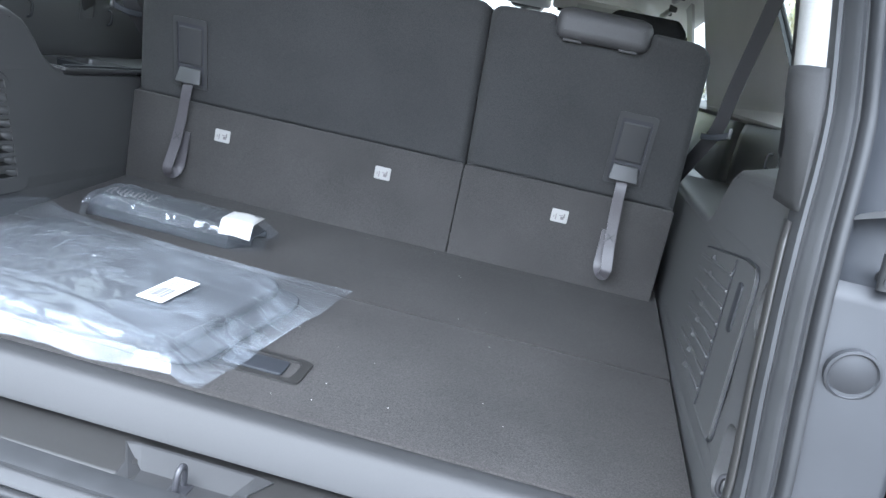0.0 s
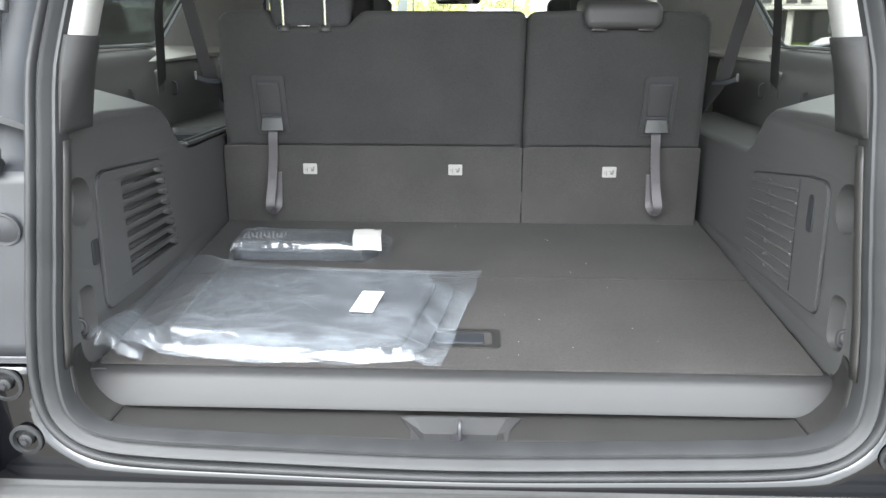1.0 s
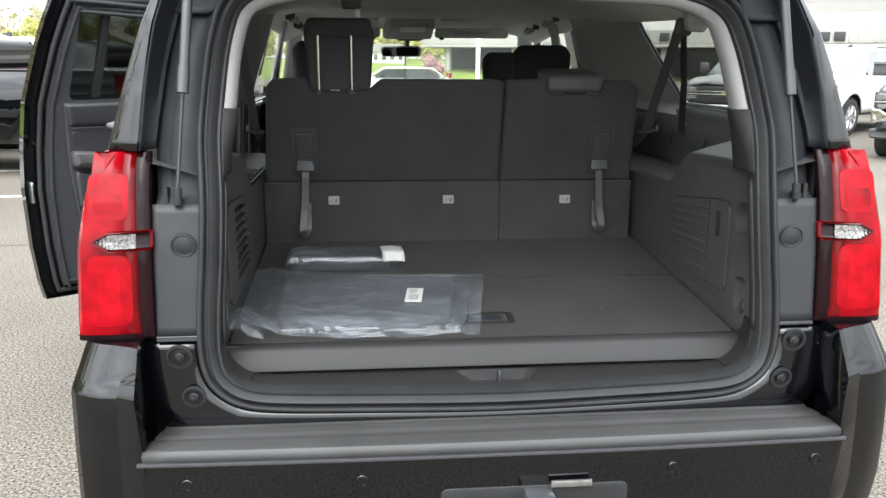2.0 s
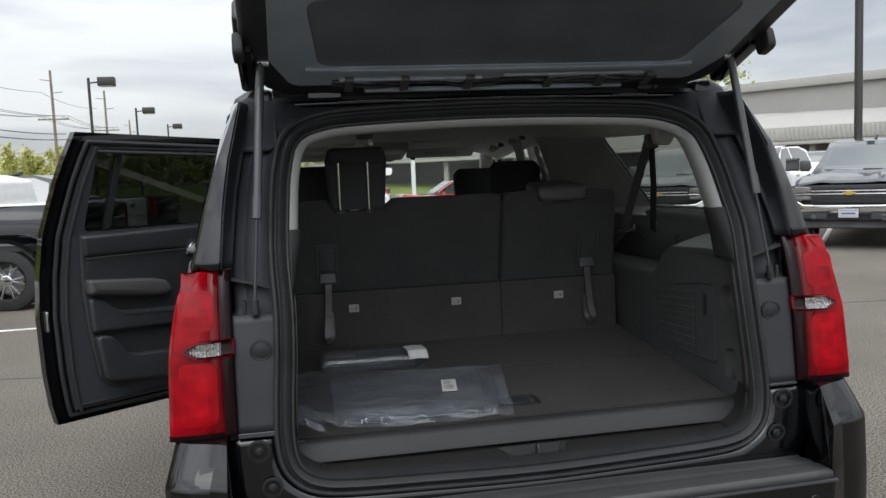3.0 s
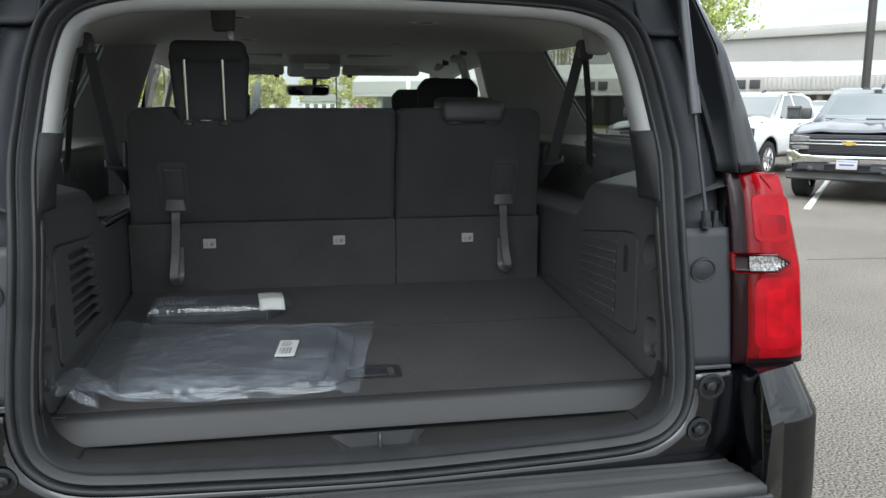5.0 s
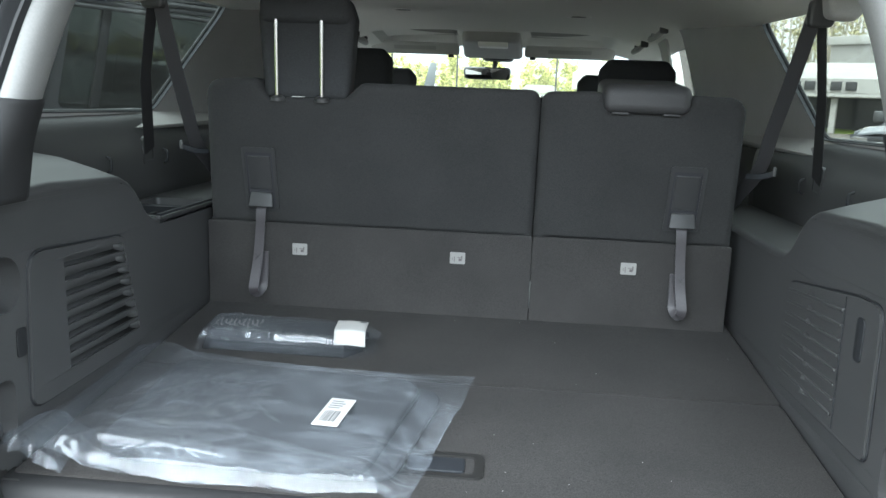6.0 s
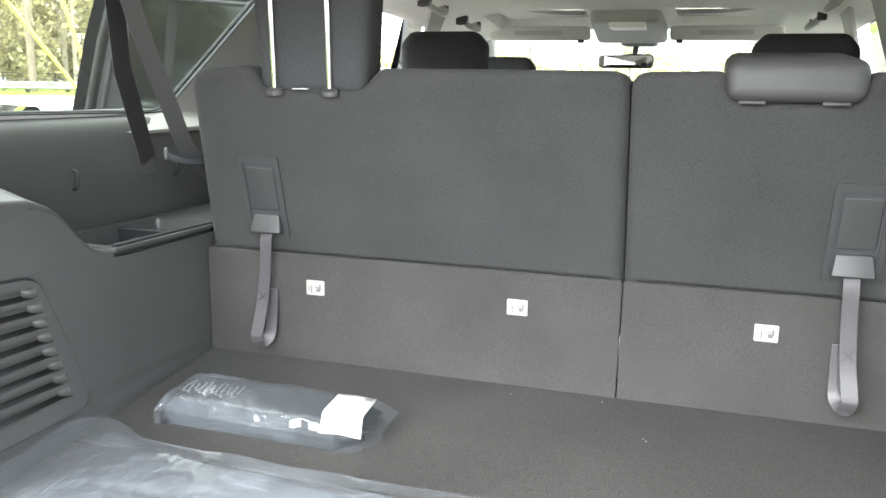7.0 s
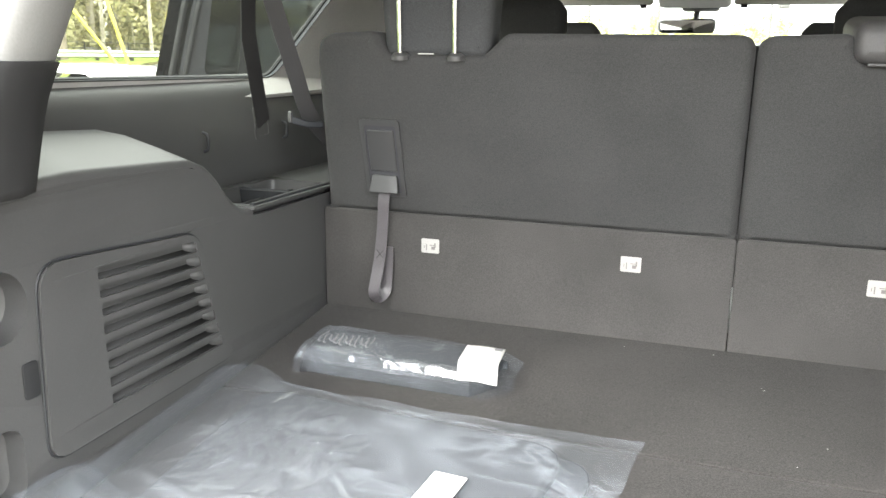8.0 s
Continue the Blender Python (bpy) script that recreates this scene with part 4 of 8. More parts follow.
# ---- the car: cargo space ----
def cargo_floor():
    def board(y0, y1, name):
        o = rounded([(-0.692, y0), (0.692, y0), (0.690, y1), (-0.690, y1)], 0.012, 3)
        return part(name, slab(o, 0.04, 0.004, lambda u, v, w: (u, v, floor_z(v) - w)), CARPET, suv, "charcoal carpeted load floor")
    rear = board(0.088, 0.545, "cargo_floor")
    board(0.5475, 1.06, "cargo_floor")
    # recessed pull latch
    o = rounded([(-0.065, 0.170), (0.088, 0.170), (0.088, 0.252), (-0.065, 0.252)], 0.016, 4)
    latch = part("floor_latch", plate(o, [rounded([(-0.05, 0.182), (0.072, 0.182), (0.072, 0.240), (-0.05, 0.240)], 0.010, 4)], 0.012, lambda u, v, w: (u, v, floor_z(v) + 0.0035 - w)), FINISHER, rear, "black recessed pull latch")
    part("latch_pull", slab(rounded([(-0.045, 0.188), (0.055, 0.188), (0.055, 0.233), (-0.045, 0.233)], 0.008, 4), 0.006, 0.002, lambda u, v, w: (u, v, floor_z(v) + 0.0028 - w + 0.001)), BLACKOUT, latch)
    # sill cover: rounded face over the load edge
    def sill_row(x, e):
        """e: how far the end curls up, 0 to 1."""
        return [(x, 0.105, 0.8708), (x, 0.078, 0.8708), (x, 0.064, 0.8695), (x, 0.055, 0.8655), (x, 0.0500, 0.859), (x, 0.042, 0.845 + 0.006 * e), (x, 0.028, 0.822 + 0.02 * e), (x, 0.026, 0.815 + 0.026 * e), (x, 0.04, 0.810 + 0.03 * e), (x, 0.08, 0.808 + 0.03 * e)]
    xs = [-0.706, -0.704, -0.698, -0.688, -0.672, -0.65, -0.62, -0.58] + [-0.5 + 0.1 * i for i in range(11)] + [0.58, 0.62, 0.65, 0.672, 0.688, 0.698, 0.704, 0.706]
    rows = []
    for x in xs:
        a = max(0.0, abs(x) - 0.676) / 0.030
        e = 1 - math.sqrt(max(0.0, 1 - a * a))
        rows.append([(px, py + 0.022 * e * (1 if k > 3 else 0.4), pz) for k, (px, py, pz) in enumerate(sill_row(x, e))])
    part("sill_cover", bm_grid(rows), SILL_GREY, suv, "grey moulded plastic sill cover", thick=0.006)
    # dark lower finisher between sill and seal, with the striker well
    rows = []
    for k in range(-46, 47):
        x = 0.640 * k / 46
        z0 = lerp_table(abs(x), [0, 0.36, 0.53, 0.60, 0.64, 0.672], [0.786, 0.793, 0.799, 0.805, 0.813, 0.826])
        row = []
        for t in (0, 0.12, 0.35, 0.6, 0.85, 1.0):
            z = z0 + (max(z0 + 0.004, lerp_table(abs(x), [0, 0.62, 0.672], [0.806, 0.806, 0.832])) - z0) * t
            y = -0.040 + 0.105 * t
            well = max(0.0, min(1.0, (0.064 + 0.036 * t - abs(x - 0.01)) / 0.012)) * (1.0 if t < 0.7 else 0.3)
            row.append((x, y + 0.012 * well, z - 0.012 * well))
        rows.append(row)
    fin = part("sill_finisher", bm_grid(rows), FINISHER, suv, "dark plastic finisher under the sill", thick=0.006)
    # jamb: the finisher sweeps up round both ends of the sill
    for q in (-1, 1):
        rows = []
        for (x0, z0), (x1, z1) in zip(RING, inset(RING, 0.054)):
            if x0 < 0.632 or z0 > 0.935:
                continue
            nx, nz = (x1 - x0) / 0.054, (z1 - z0) / 0.054
            f = max(0.0, min(1.0, (z0 - 0.765) / 0.11))
            f = f * f * (3 - 2 * f)
            row = []
            for k in range(6):
                t = k / 5
                off = (0.046 + 0.008 * f) * (1 - t) + (0.050 - 0.019 * f) * t
                row.append((q * (x0 + nx * off), (rear_y(z0) + 0.024) * (1 - t) + 0.078 * t, z0 + nz * off))
            off = 0.062 * (1 - f) + 0.031 * f
            row.append((q * (x0 + nx * off), 0.086, z0 + nz * off))
            rows.append(row)
        part("sill_jamb", bm_grid(rows), FINISHER, suv, "dark plastic sweeping up beside the sill", thick=0.003)
    # shallow striker well: a sloping back wall and bevelled ends
    rows = []
    for y, z, hw in ((0.026, 0.8055, 0.088), (0.022, 0.8045, 0.085), (-0.008, 0.7870, 0.066), (-0.0435, 0.7845, 0.063)):
        top = 0.7875 + (y + 0.040) / 0.105 * 0.0205
        row = []
        for side in (-1, 1):
            ends = [(hw + 0.024, top + 0.0026), (hw + 0.021, top + 0.0024), (hw, z)]
            row += [(0.010 + side * w, y, zz) for w, zz in (ends if side < 0 else ends[::-1])]
        rows.append(row)
    part("striker_well", bm_grid(rows), SILL_GREY, fin, "recessed striker plate", thick=0.002, smooth=False)
    loop = smooth_line([(0.010, -0.037, 0.783), (0.010, -0.037, 0.806), (0.010, -0.034, 0.817), (0.010, -0.026, 0.822), (0.010, -0.018, 0.817), (0.010, -0.014, 0.806), (0.010, -0.013, 0.783)], 4)
    part("striker", join(rod(loop, 0.0042, 12, (1, 0, 0)), box(-0.004, 0.024, -0.042, -0.008, 0.783, 0.7875, 0.001)), ROD, fin, "dark steel latch striker")


cargo_floor()


TOP_Y = [-0.05, 0.10, 0.15, 0.25, 0.50, 0.545, 0.575, 0.60, 0.63, 0.665, 0.72, 1.0, 1.6]
TOP_Z = [1.318, 1.326, 1.334, 1.338, 1.324, 1.306, 1.28, 1.25, 1.225, 1.212, 1.208, 1.206, 1.20]


def wall_top(y):
    return lerp_table(y, TOP_Y, TOP_Z)


PILLAR_PROFILE = [(0.052, 0.004), (0.060, 0.004), (0.070, 0.010), (0.078, 0.020), (0.080, 0.040), (0.076, 0.070), (0.058, 0.115), (0.032, 0.155), (0.008, 0.175), (-0.04, 0.185), (-0.12, 0.19)]


def side_trim(s):
    left = s < 0

    def wall_x(y):
        return lerp_table(y, [-0.06, 0.0, 0.12, 0.2, 1.0, 1.6], [0.700, 0.702, 0.695, 0.692, 0.696, 0.70])
    # lower wall with its openings
    low = [(y, 0.85 + 0.0794 * y - 0.02) for y in (0.0, 0.4, 0.8, 1.2, 1.55)]
    low[0] = (0.02, 0.86)
    top = [(y, wall_top(y) - 0.012) for y in (1.55, 1.2, 1.0, 0.8, 0.72, 0.69, 0.665, 0.645, 0.625, 0.605, 0.59, 0.575, 0.56, 0.545, 0.52, 0.48, 0.40, 0.30, 0.22, 0.15, 0.10, 0.075)]
    back = [(rear_y(z) + 0.028, z) for z in (1.30, 1.2, 1.1, 1.0, 0.93)]
    outer = [*low, *top, *back]
    # eight slots whose ends follow the panel's slanting edge
    slots = []
    for k in range(8):
        za, zb, th = (1.000 + 0.0273 * k, 0.996 + 0.0262 * k, 0.0094) if left else (0.990 + 0.0270 * k, 0.981 + 0.0245 * k, 0.0034)
        ya = 0.272 - 0.001 * k if left else 0.305
        yb = 0.556 - 0.31 * (zb - 0.985) if left else 0.588 - 0.05 * (zb - 0.985)
        slots.append([(ya, za - th), (yb, zb - th), (yb - 0.004, zb + th), (ya, za + th)])
    vent_hole = rounded([(slots[0][0][0] - 0.006, slots[0][0][1] - 0.006), (slots[0][1][0] + 0.010, slots[0][1][1] - 0.006), (slots[7][2][0] + 0.010, slots[7][2][1] + 0.006), (slots[7][3][0] - 0.006, slots[7][3][1] + 0.006)], 0.008, 4)
    cup = circle(0.105, 1.185, 0.042, 24, 0.047)
    hook = rounded([(0.055, 0.925), (0.118, 0.925), (0.118, 1.028), (0.055, 1.028)], 0.028, 5)
    lining = part("side_trim", plate(outer, [vent_hole, cup, hook], 0.012, lambda u, v, w: (s * (wall_x(u) + w), u, v)), TRIM_DARK, suv, "dark grained plastic cargo side trim", smooth=False)
    # recess shells behind the openings
    def bowl(ring, depth, name):
        c = Vector((sum(p[0] for p in ring) / len(ring), sum(p[1] for p in ring) / len(ring)))
        rows = []
        for k, d in ((1.0, 0.0), (0.97, 0.5), (0.9, 0.85), (0.7, 1.0), (0.01, 1.0)):
            rows.append([(s * (wall_x(c.x + (u - c.x) * k) + 0.002 + depth * d), c.x + (u - c.x) * k, c.y + (v - c.y) * k) for u, v in ring])
        return part(name, bm_grid(rows, closed_u=True), TRIM_DARK, lining)
    bowl(cup, 0.035, "cup_recess")
    b = bowl(hook, 0.03, "hook_recess")
    part("tie_hook", join(rod(smooth_line([(s * 0.705, 0.062, 0.94), (s * 0.694, 0.066, 0.945), (s * 0.694, 0.066, 0.965), (s * 0.705, 0.062, 0.972)], 4), 0.004, 8, (0, 1, 0))), ROD, b, "small steel tie-down hook")
    # access panel with louvres
    def proud(u, v, w):
        return (s * (wall_x(u) - 0.005 + w), u, v)
    if left:
        panel_o = rounded([(0.155, 0.955), (0.590, 0.955), (0.575, 1.02), (0.497, 1.202), (0.165, 1.228)], [0.03, 0.03, 0.03, 0.05, 0.04], 5)
    else:
        panel_o = rounded([(0.165, 0.965), (0.610, 0.95), (0.600, 1.165), (0.255, 1.215), (0.175, 1.218)], [0.02, 0.03, 0.05, 0.04, 0.03], 5)
    panel = part("vent_panel", plate(panel_o, [rounded(q, 0.003, 2) for q in slots] if left else [], 0.006, proud), TRIM_DARK, lining, "louvred access panel", smooth=False)
    part("panel_groove", sweep([(s * (wall_x(u) - 0.0005), u, v) for u, v in inset(panel_o, -0.0025)], circle(0, 0, 0.0018, 6), (s, 0, 0), closed=True), SATIN, panel)
    for q in slots if not left else []:
        part("louvre", slab(rounded(q, 0.002, 2), 0.006, 0.002, lambda u, v, w: (s * (wall_x(u) - 0.0085 + w), u, v)), TRIM_DARK, panel)
    for q in slots if left else []:
        (ya, z0), (yb, z1), (_, z3), _ = q
        inner = [[(s * (wall_x(y) - 0.001), y, z - 0.001), (s * (wall_x(y) + 0.010), y, z + 0.003), (s * (wall_x(y) + 0.024), y, z + 0.016)] for y, z in ((ya - 0.004, z0), ((ya + yb) / 2, (z0 + z1) / 2), (yb, z1))]
        part("louvre", bm_grid(inner), LOWER_TRIM, panel, thick=0.002)
        part("slot_end", bm_grid([[(s * (wall_x(yb) - 0.004), yb + 0.001, z) for z in (z1, z3)], [(s * (wall_x(yb) + 0.008), yb - 0.014, z) for z in (z1, z3)], [(s * (wall_x(yb) + 0.022), yb - 0.022, z) for z in (z1, z3)]]), TRIM_DARK, panel, thick=0.001)
    part("louvre_backing", plate(inset(vent_hole, -0.01), [], 0.004, lambda u, v, w: (s * (wall_x(u) + (0.012 if left else 0.026) + w), u, v)), TRIM_DARK, panel, smooth=False)
    if not left:
        # small wedges standing between the slots, and the seam beside them
        for k in range(8):
            z, x = 0.984 + 0.027 * k, 0.686
            y = 0.422 + 0.0026 * k
            bm = bmesh.new()
            a, b, c, d = [bm.verts.new(p) for p in ((x, y + 0.020, z + 0.006), (x, y + 0.020, z - 0.006), (x, y - 0.008, z - 0.002), (x - 0.006, y + 0.017, z - 0.003))]
            for f in ((a, c, d), (b, d, c), (a, d, b), (a, b, c)):
                bm.faces.new(f)
            part("louvre_wedge", bm, TRIM_DARK, panel, smooth=False)
        part("panel_seam", rod([(0.6865, 0.292, 0.97), (0.6865, 0.297, 1.10), (0.6865, 0.299, 1.205)], 0.0012, 6, (0, 1, 0)), SATIN, panel)
    # unseen dark sheet added behind the trim to keep stray daylight out
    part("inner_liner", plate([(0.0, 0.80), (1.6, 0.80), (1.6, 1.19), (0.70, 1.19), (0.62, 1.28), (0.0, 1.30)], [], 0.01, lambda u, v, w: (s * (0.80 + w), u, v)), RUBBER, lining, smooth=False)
    if left:
        part("finger_slot", slab(rounded([(0.128, 1.055), (0.152, 1.055), (0.152, 1.105), (0.128, 1.105)], 0.006, 3), 0.003, 0.001, lambda u, v, w: (s * (wall_x(u) - 0.0015 + w), u, v)), RUBBER, lining)
    else:
        part("finger_slot", slab(rounded([(0.218, 1.112), (0.246, 1.112), (0.246, 1.186), (0.218, 1.186)], 0.01, 3), 0.004, 0.001, lambda u, v, w: (s * (wall_x(u) - 0.007 + w), u, v)), SATIN, panel)
    # rounded shoulder and shelf running to the window wall
    ys = [0.02 + 0.02 * k for k in range(0, 78)]
    rows = []
    for y in ys:
        zt = wall_top(y)
        wx = wall_x(y)
        out_x = 0.881
        hump = max(0.0, min(1.0, (0.62 - y) / 0.10))
        rows.append([(s * wx, y, zt - 0.014), (s * (wx + 0.001), y, zt - 0.007), (s * (wx + 0.006), y, zt - 0.001), (s * (wx + 0.014), y, zt + 0.001), (s * (wx + 0.06), y, zt + 0.003 + 0.012 * hump), (s * (wx + 0.13), y, zt + 0.004 + 0.03 * hump), (s * out_x, y, zt + 0.006 + 0.035 * hump)])
    if left:
        cut = [r for r in rows if r[0][1] <= 0.685]
        cut2 = [r for r in rows if r[0][1] >= 1.025]
        part("shelf", bm_grid(cut), TRIM_DARK, lining, "smooth hump-shaped shelf")
        part("shelf", bm_grid(cut2), TRIM_DARK, lining)
        # open storage bin with a rim
        zt = 1.209
        hole = rounded([(0.712, 0.700), (0.712, 1.02), (0.860, 1.02), (0.868, 0.720)], 0.02, 4)
        rim = part("bin_rim", plate(rounded([(0.690, 0.675), (0.690, 1.04), (0.908, 1.04), (0.908, 0.675)], 0.008, 3), [hole], 0.006, lambda u, v, w: (s * u, v, wall_top(v) + 0.004 - w)), TRIM_DARK, lining, "open storage bin in the side trim", smooth=False)
        part("bin_lip", sweep([(s * 0.704, 0.690, 1.215), (s * 0.704, 0.85, 1.213), (s * 0.704, 1.03, 1.210)], rounded([(-0.005, -0.004), (0.005, -0.004), (0.005, 0.004), (-0.005, 0.004)], 0.002, 3)), SATIN, rim)
        rows2 = [[(s * u, v, z) for u, v in inset(hole, d)] for z, d in ((1.207, 0.0), (1.16, 0.006), (1.10, 0.012), (1.095, 0.03), (1.094, 0.07))]
        part("bin_tub", bm_grid(rows2, closed_u=True), TRIM_DARK, rim)
        part("bin_divider", box(s * 0.716, s * 0.862, 0.895, 0.903, 1.10, 1.205, 0.003), SATIN, rim)
    else:
        part("shelf", bm_grid(rows), TRIM_DARK, lining, "smooth hump-shaped shelf")
    # window wall above the shelf, rounding over to the glass
    rows = []
    for y in [0.10 + 0.05 * k for k in range(31)]:
        d = 0.02 * max(0.0, min(1.0, (1.20 - y) / 0.1))
        rows.append([(s * 0.884, y, 1.17), (s * 0.881, y, 1.24), (s * 0.880, y, 1.29), (s * 0.881, y, 1.33), (s * 0.884, y, 1.358), (s * 0.889, y, 1.380), (s * 0.896, y, 1.399), (s * 0.905, y, 1.414), (s * 0.916, y, 1.426), (s * 0.928, y, 1.434), (s * 0.940, y, 1.439 + 0.1 * d), (s * 0.956, y, 1.442 + 0.2 * d)])
    upper = part("window_wall", bm_grid(rows), TRIM_DARK, lining, thick=0.01)
    # belt slot and coat hooks
    part("belt_slot", plate(rounded([(0.995, 1.30), (1.06, 1.30), (1.06, 1.375), (0.995, 1.375)], 0.01, 3), [rounded([(1.003, 1.31), (1.052, 1.31), (1.052, 1.362), (1.003, 1.362)], 0.006, 3)], 0.008, lambda u, v, w: (s * (0.879 + w), u, v)), TRIM_DARK, upper, smooth=False)
    for yy in (0.80, 1.12):
        part("loop_hook", rod(smooth_line([(s * 0.882, yy, 1.295), (s * 0.871, yy, 1.30), (s * 0.869, yy, 1.315), (s * 0.871, yy, 1.33), (s * 0.884, yy, 1.335)], 3), 0.0035, 8, (0, 1, 0)), SATIN, upper)
    # lower D pillar, dark, from the shelf up to the pale cover
    def pillar_rows(z0, z1, n):
        out = []
        for k in range(n + 1):
            z = z0 + (z1 - z0) * k / n
            k2 = 0.03 + 0.97 * max(0.0, min(1.0, (z - 1.325) / 0.12))
            out.append([(s * (ring_x(z) - 0.052 - (o - 0.052) * (k2 if o > 0.052 else 1.0) + 0.001), rear_y(z) + d, z) for o, d in PILLAR_PROFILE])
        return out
    part("lower_pillar_trim", bm_grid(pillar_rows(1.322, 1.482, 14)), LOWER_TRIM, lining, thick=0.006)
    part("edge_finisher", bm_grid([[(s * (ring_x(z) - 0.056), rear_y(z) + d, z) for d in (0.006, 0.03)] + [(s * (wall_x(rear_y(z) + 0.05) - 0.001), rear_y(z) + 0.055, z)] for z in [0.92 + 0.03 * k for k in range(14)]]), FINISHER, lining, thick=0.004)
    part("corner_filler", box(s * 0.675, s * 0.76, 0.066, 0.13, 0.74, 0.862, 0.01), FINISHER, lining)


sides(side_trim)


def header_trim():
    keep = lambda x, z: z > 1.44
    prof = PILLAR_PROFILE
    loops = []
    for o, d in prof:
        lp = ring_loop(o, d, keep)
        i = max(range(len(lp)), key=lambda k: 0)
        lp.sort(key=lambda p: math.atan2(p[0], p[2] - 1.40))
        loops.append(lp)
    part("pillar_cover", bm_grid(loops), PALE, suv, "pale grey pillar and header cover", thick=0.004)


header_trim()


def headliner():
    rows = []
    for k in range(78):
        y = 0.40 + (3.50 - 0.40) * k / 77
        zc = lerp_table(y, [0.40, 0.8, 1.5, 2.4, 3.1, 3.5], [1.832, 1.845, 1.862, 1.868, 1.84, 1.80])
        row = []
        for j in range(-30, 31):
            u = j / 30
            x = 0.835 * u
            hollow = max(0.0, min(1.0, (y - 2.98) / 0.03, (3.42 - y) / 0.05, (abs(x + 0.035) - 0.17) / 0.03, (0.60 - abs(x + 0.035)) / 0.04))
            row.append((x, y, zc - 0.018 * u * u - 0.075 * abs(u) ** 6 + 0.034 * hollow * (3 * hollow - 2 * hollow * hollow) / max(hollow, 0.01)))
        rows.append(row)
    liner = part("headliner", bm_grid(rows), LINER, suv, "pale grey fabric headliner", thick=0.008)
    for x, y in ((-0.378, 2.30), (0.347, 2.38), (0.326, 1.30), (-0.35, 1.22)):
        z = lerp_table(y, [0.8, 1.5, 2.4], [1.845, 1.862, 1.868]) - 0.018 * (x / 0.83) ** 2
        v = part("air_vent", revolve((x, y, z - 0.001), (0, 0, -1), [(0.056, -0.004), (0.056, 0.006), (0.050, 0.012), (0.040, 0.009), (0.037, 0.002)]), VENT_RING, liner, "round ceiling air vent")
        part("vent_well", revolve((x, y, z - 0.001), (0, 0, -1), [(0.039, 0.005), (0.030, 0.002), (0.001, 0.002)]), RUBBER, v)
        for d in (-0.018, 0.0, 0.018):
            part("vent_blade", box(x - 0.03, x + 0.03, y + d - 0.002, y + d + 0.002, z - 0.010, z - 0.004, 0.001), RUBBER, v)
    part("liner_slot", box(-0.09, 0.07, 2.2, 2.208, 1.862, 1.870), RUBBER, liner)
    # overhead console, sun visors, grab handles, mirror
    con = part("overhead_console", slab(rounded([(-0.15, 3.02), (0.14, 3.02), (0.16, 3.52), (-0.17, 3.52)], 0.04, 4), 0.075, 0.02, lambda u, v, w: (u - 0.03, v, 1.728 + w + 0.12 * (3.5 - v))), LIGHT_TRIM, suv, "grey overhead console")
    part("map_lamp", box(-0.10, 0.05, 3.03, 3.18, 1.764, 1.80, 0.006), VENT_RING, con, "pale map lamp")
    for s in (-1, 1):
        xa, xb = (-0.70, -0.215) if s < 0 else (0.137, 0.620)
        v = part("sun_visor", slab(rounded([(xa, 1.735), (xb, 1.735), (xb, 1.797), (xa, 1.797)], 0.022, 5), 0.035, 0.014, lambda u, q, w: (u, 3.34 + w + 0.9 * (1.797 - q), q), steps=4), VISOR, suv, "grey sun visor")
        xm = (xa + xb) / 2
        part("visor_mirror_cover", slab(rounded([(xm - 0.115, 1.757), (xm + 0.115, 1.757), (xm + 0.115, 1.777), (xm - 0.115, 1.777)], 0.003, 2), 0.004, 0.001, lambda u, q, w: (u, 3.337 + w + 0.9 * (1.797 - q), q)), WHITE, v)
        part("visor_clip", box(xb - 0.06 if s < 0 else xa + 0.03, xb - 0.03 if s < 0 else xa + 0.06, 3.37, 3.40, 1.722, 1.738, 0.004), INK, v)
        for y in (2.50, 3.0):
            hz = 1.805 if y < 2.8 else 1.78
            part("grab_handle", rod(smooth_line([(s * 0.70, y - 0.10, hz + 0.015), (s * 0.675, y - 0.085, hz - 0.012), (s * 0.665, y, hz - 0.02), (s * 0.675, y + 0.085, hz - 0.012), (s * 0.70, y + 0.10, hz + 0.015)], 4), 0.012, 8), LIGHT_TRIM, suv, "grey grab handle")
            for e in (-0.105, 0.105):
                part("handle_bracket", box(s * 0.680, s * 0.715, y + e - 0.013, y + e + 0.013, hz - 0.004, hz + 0.040, 0.006), TRIM_DARK, suv, "dark grab handle bracket")
    m = part("rear_view_mirror", slab(rounded([(-0.200, 1.614), (0.062, 1.614), (0.070, 1.684), (-0.208, 1.684)], 0.025, 4), 0.035, 0.01, lambda u, v, w: (u, 3.60 + w - 0.10 * u, v + 0.1 * w)), TRIM_DARK, suv, "black rear-view mirror")
    part("mirror_face", slab(rounded([(-0.190, 1.622), (0.052, 1.622), (0.061, 1.676), (-0.198, 1.676)], 0.02, 4), 0.002, 0.0, lambda u, v, w: (u, 3.5985 - 0.10 * u, v)), MIRROR, m)
    part("mirror_stem", rod([(-0.03, 3.63, 1.68), (-0.02, 3.66, 1.76)], 0.015, 8), TRIM_DARK, m)
    part("sensor_pod", box(-0.10, 0.08, 3.56, 3.72, 1.72, 1.775, 0.02), TRIM_DARK, suv)
    # dashboard and front pillars
    part("dashboard", slab(rounded([(3.72, 0.70), (4.30, 0.70), (4.30, 1.24), (4.05, 1.27), (3.80, 1.20)], 0.06, 4), 1.68, 0.03, lambda u, v, w: (-0.84 + w, u, v)), TRIM_DARK, suv, "dark dashboard")
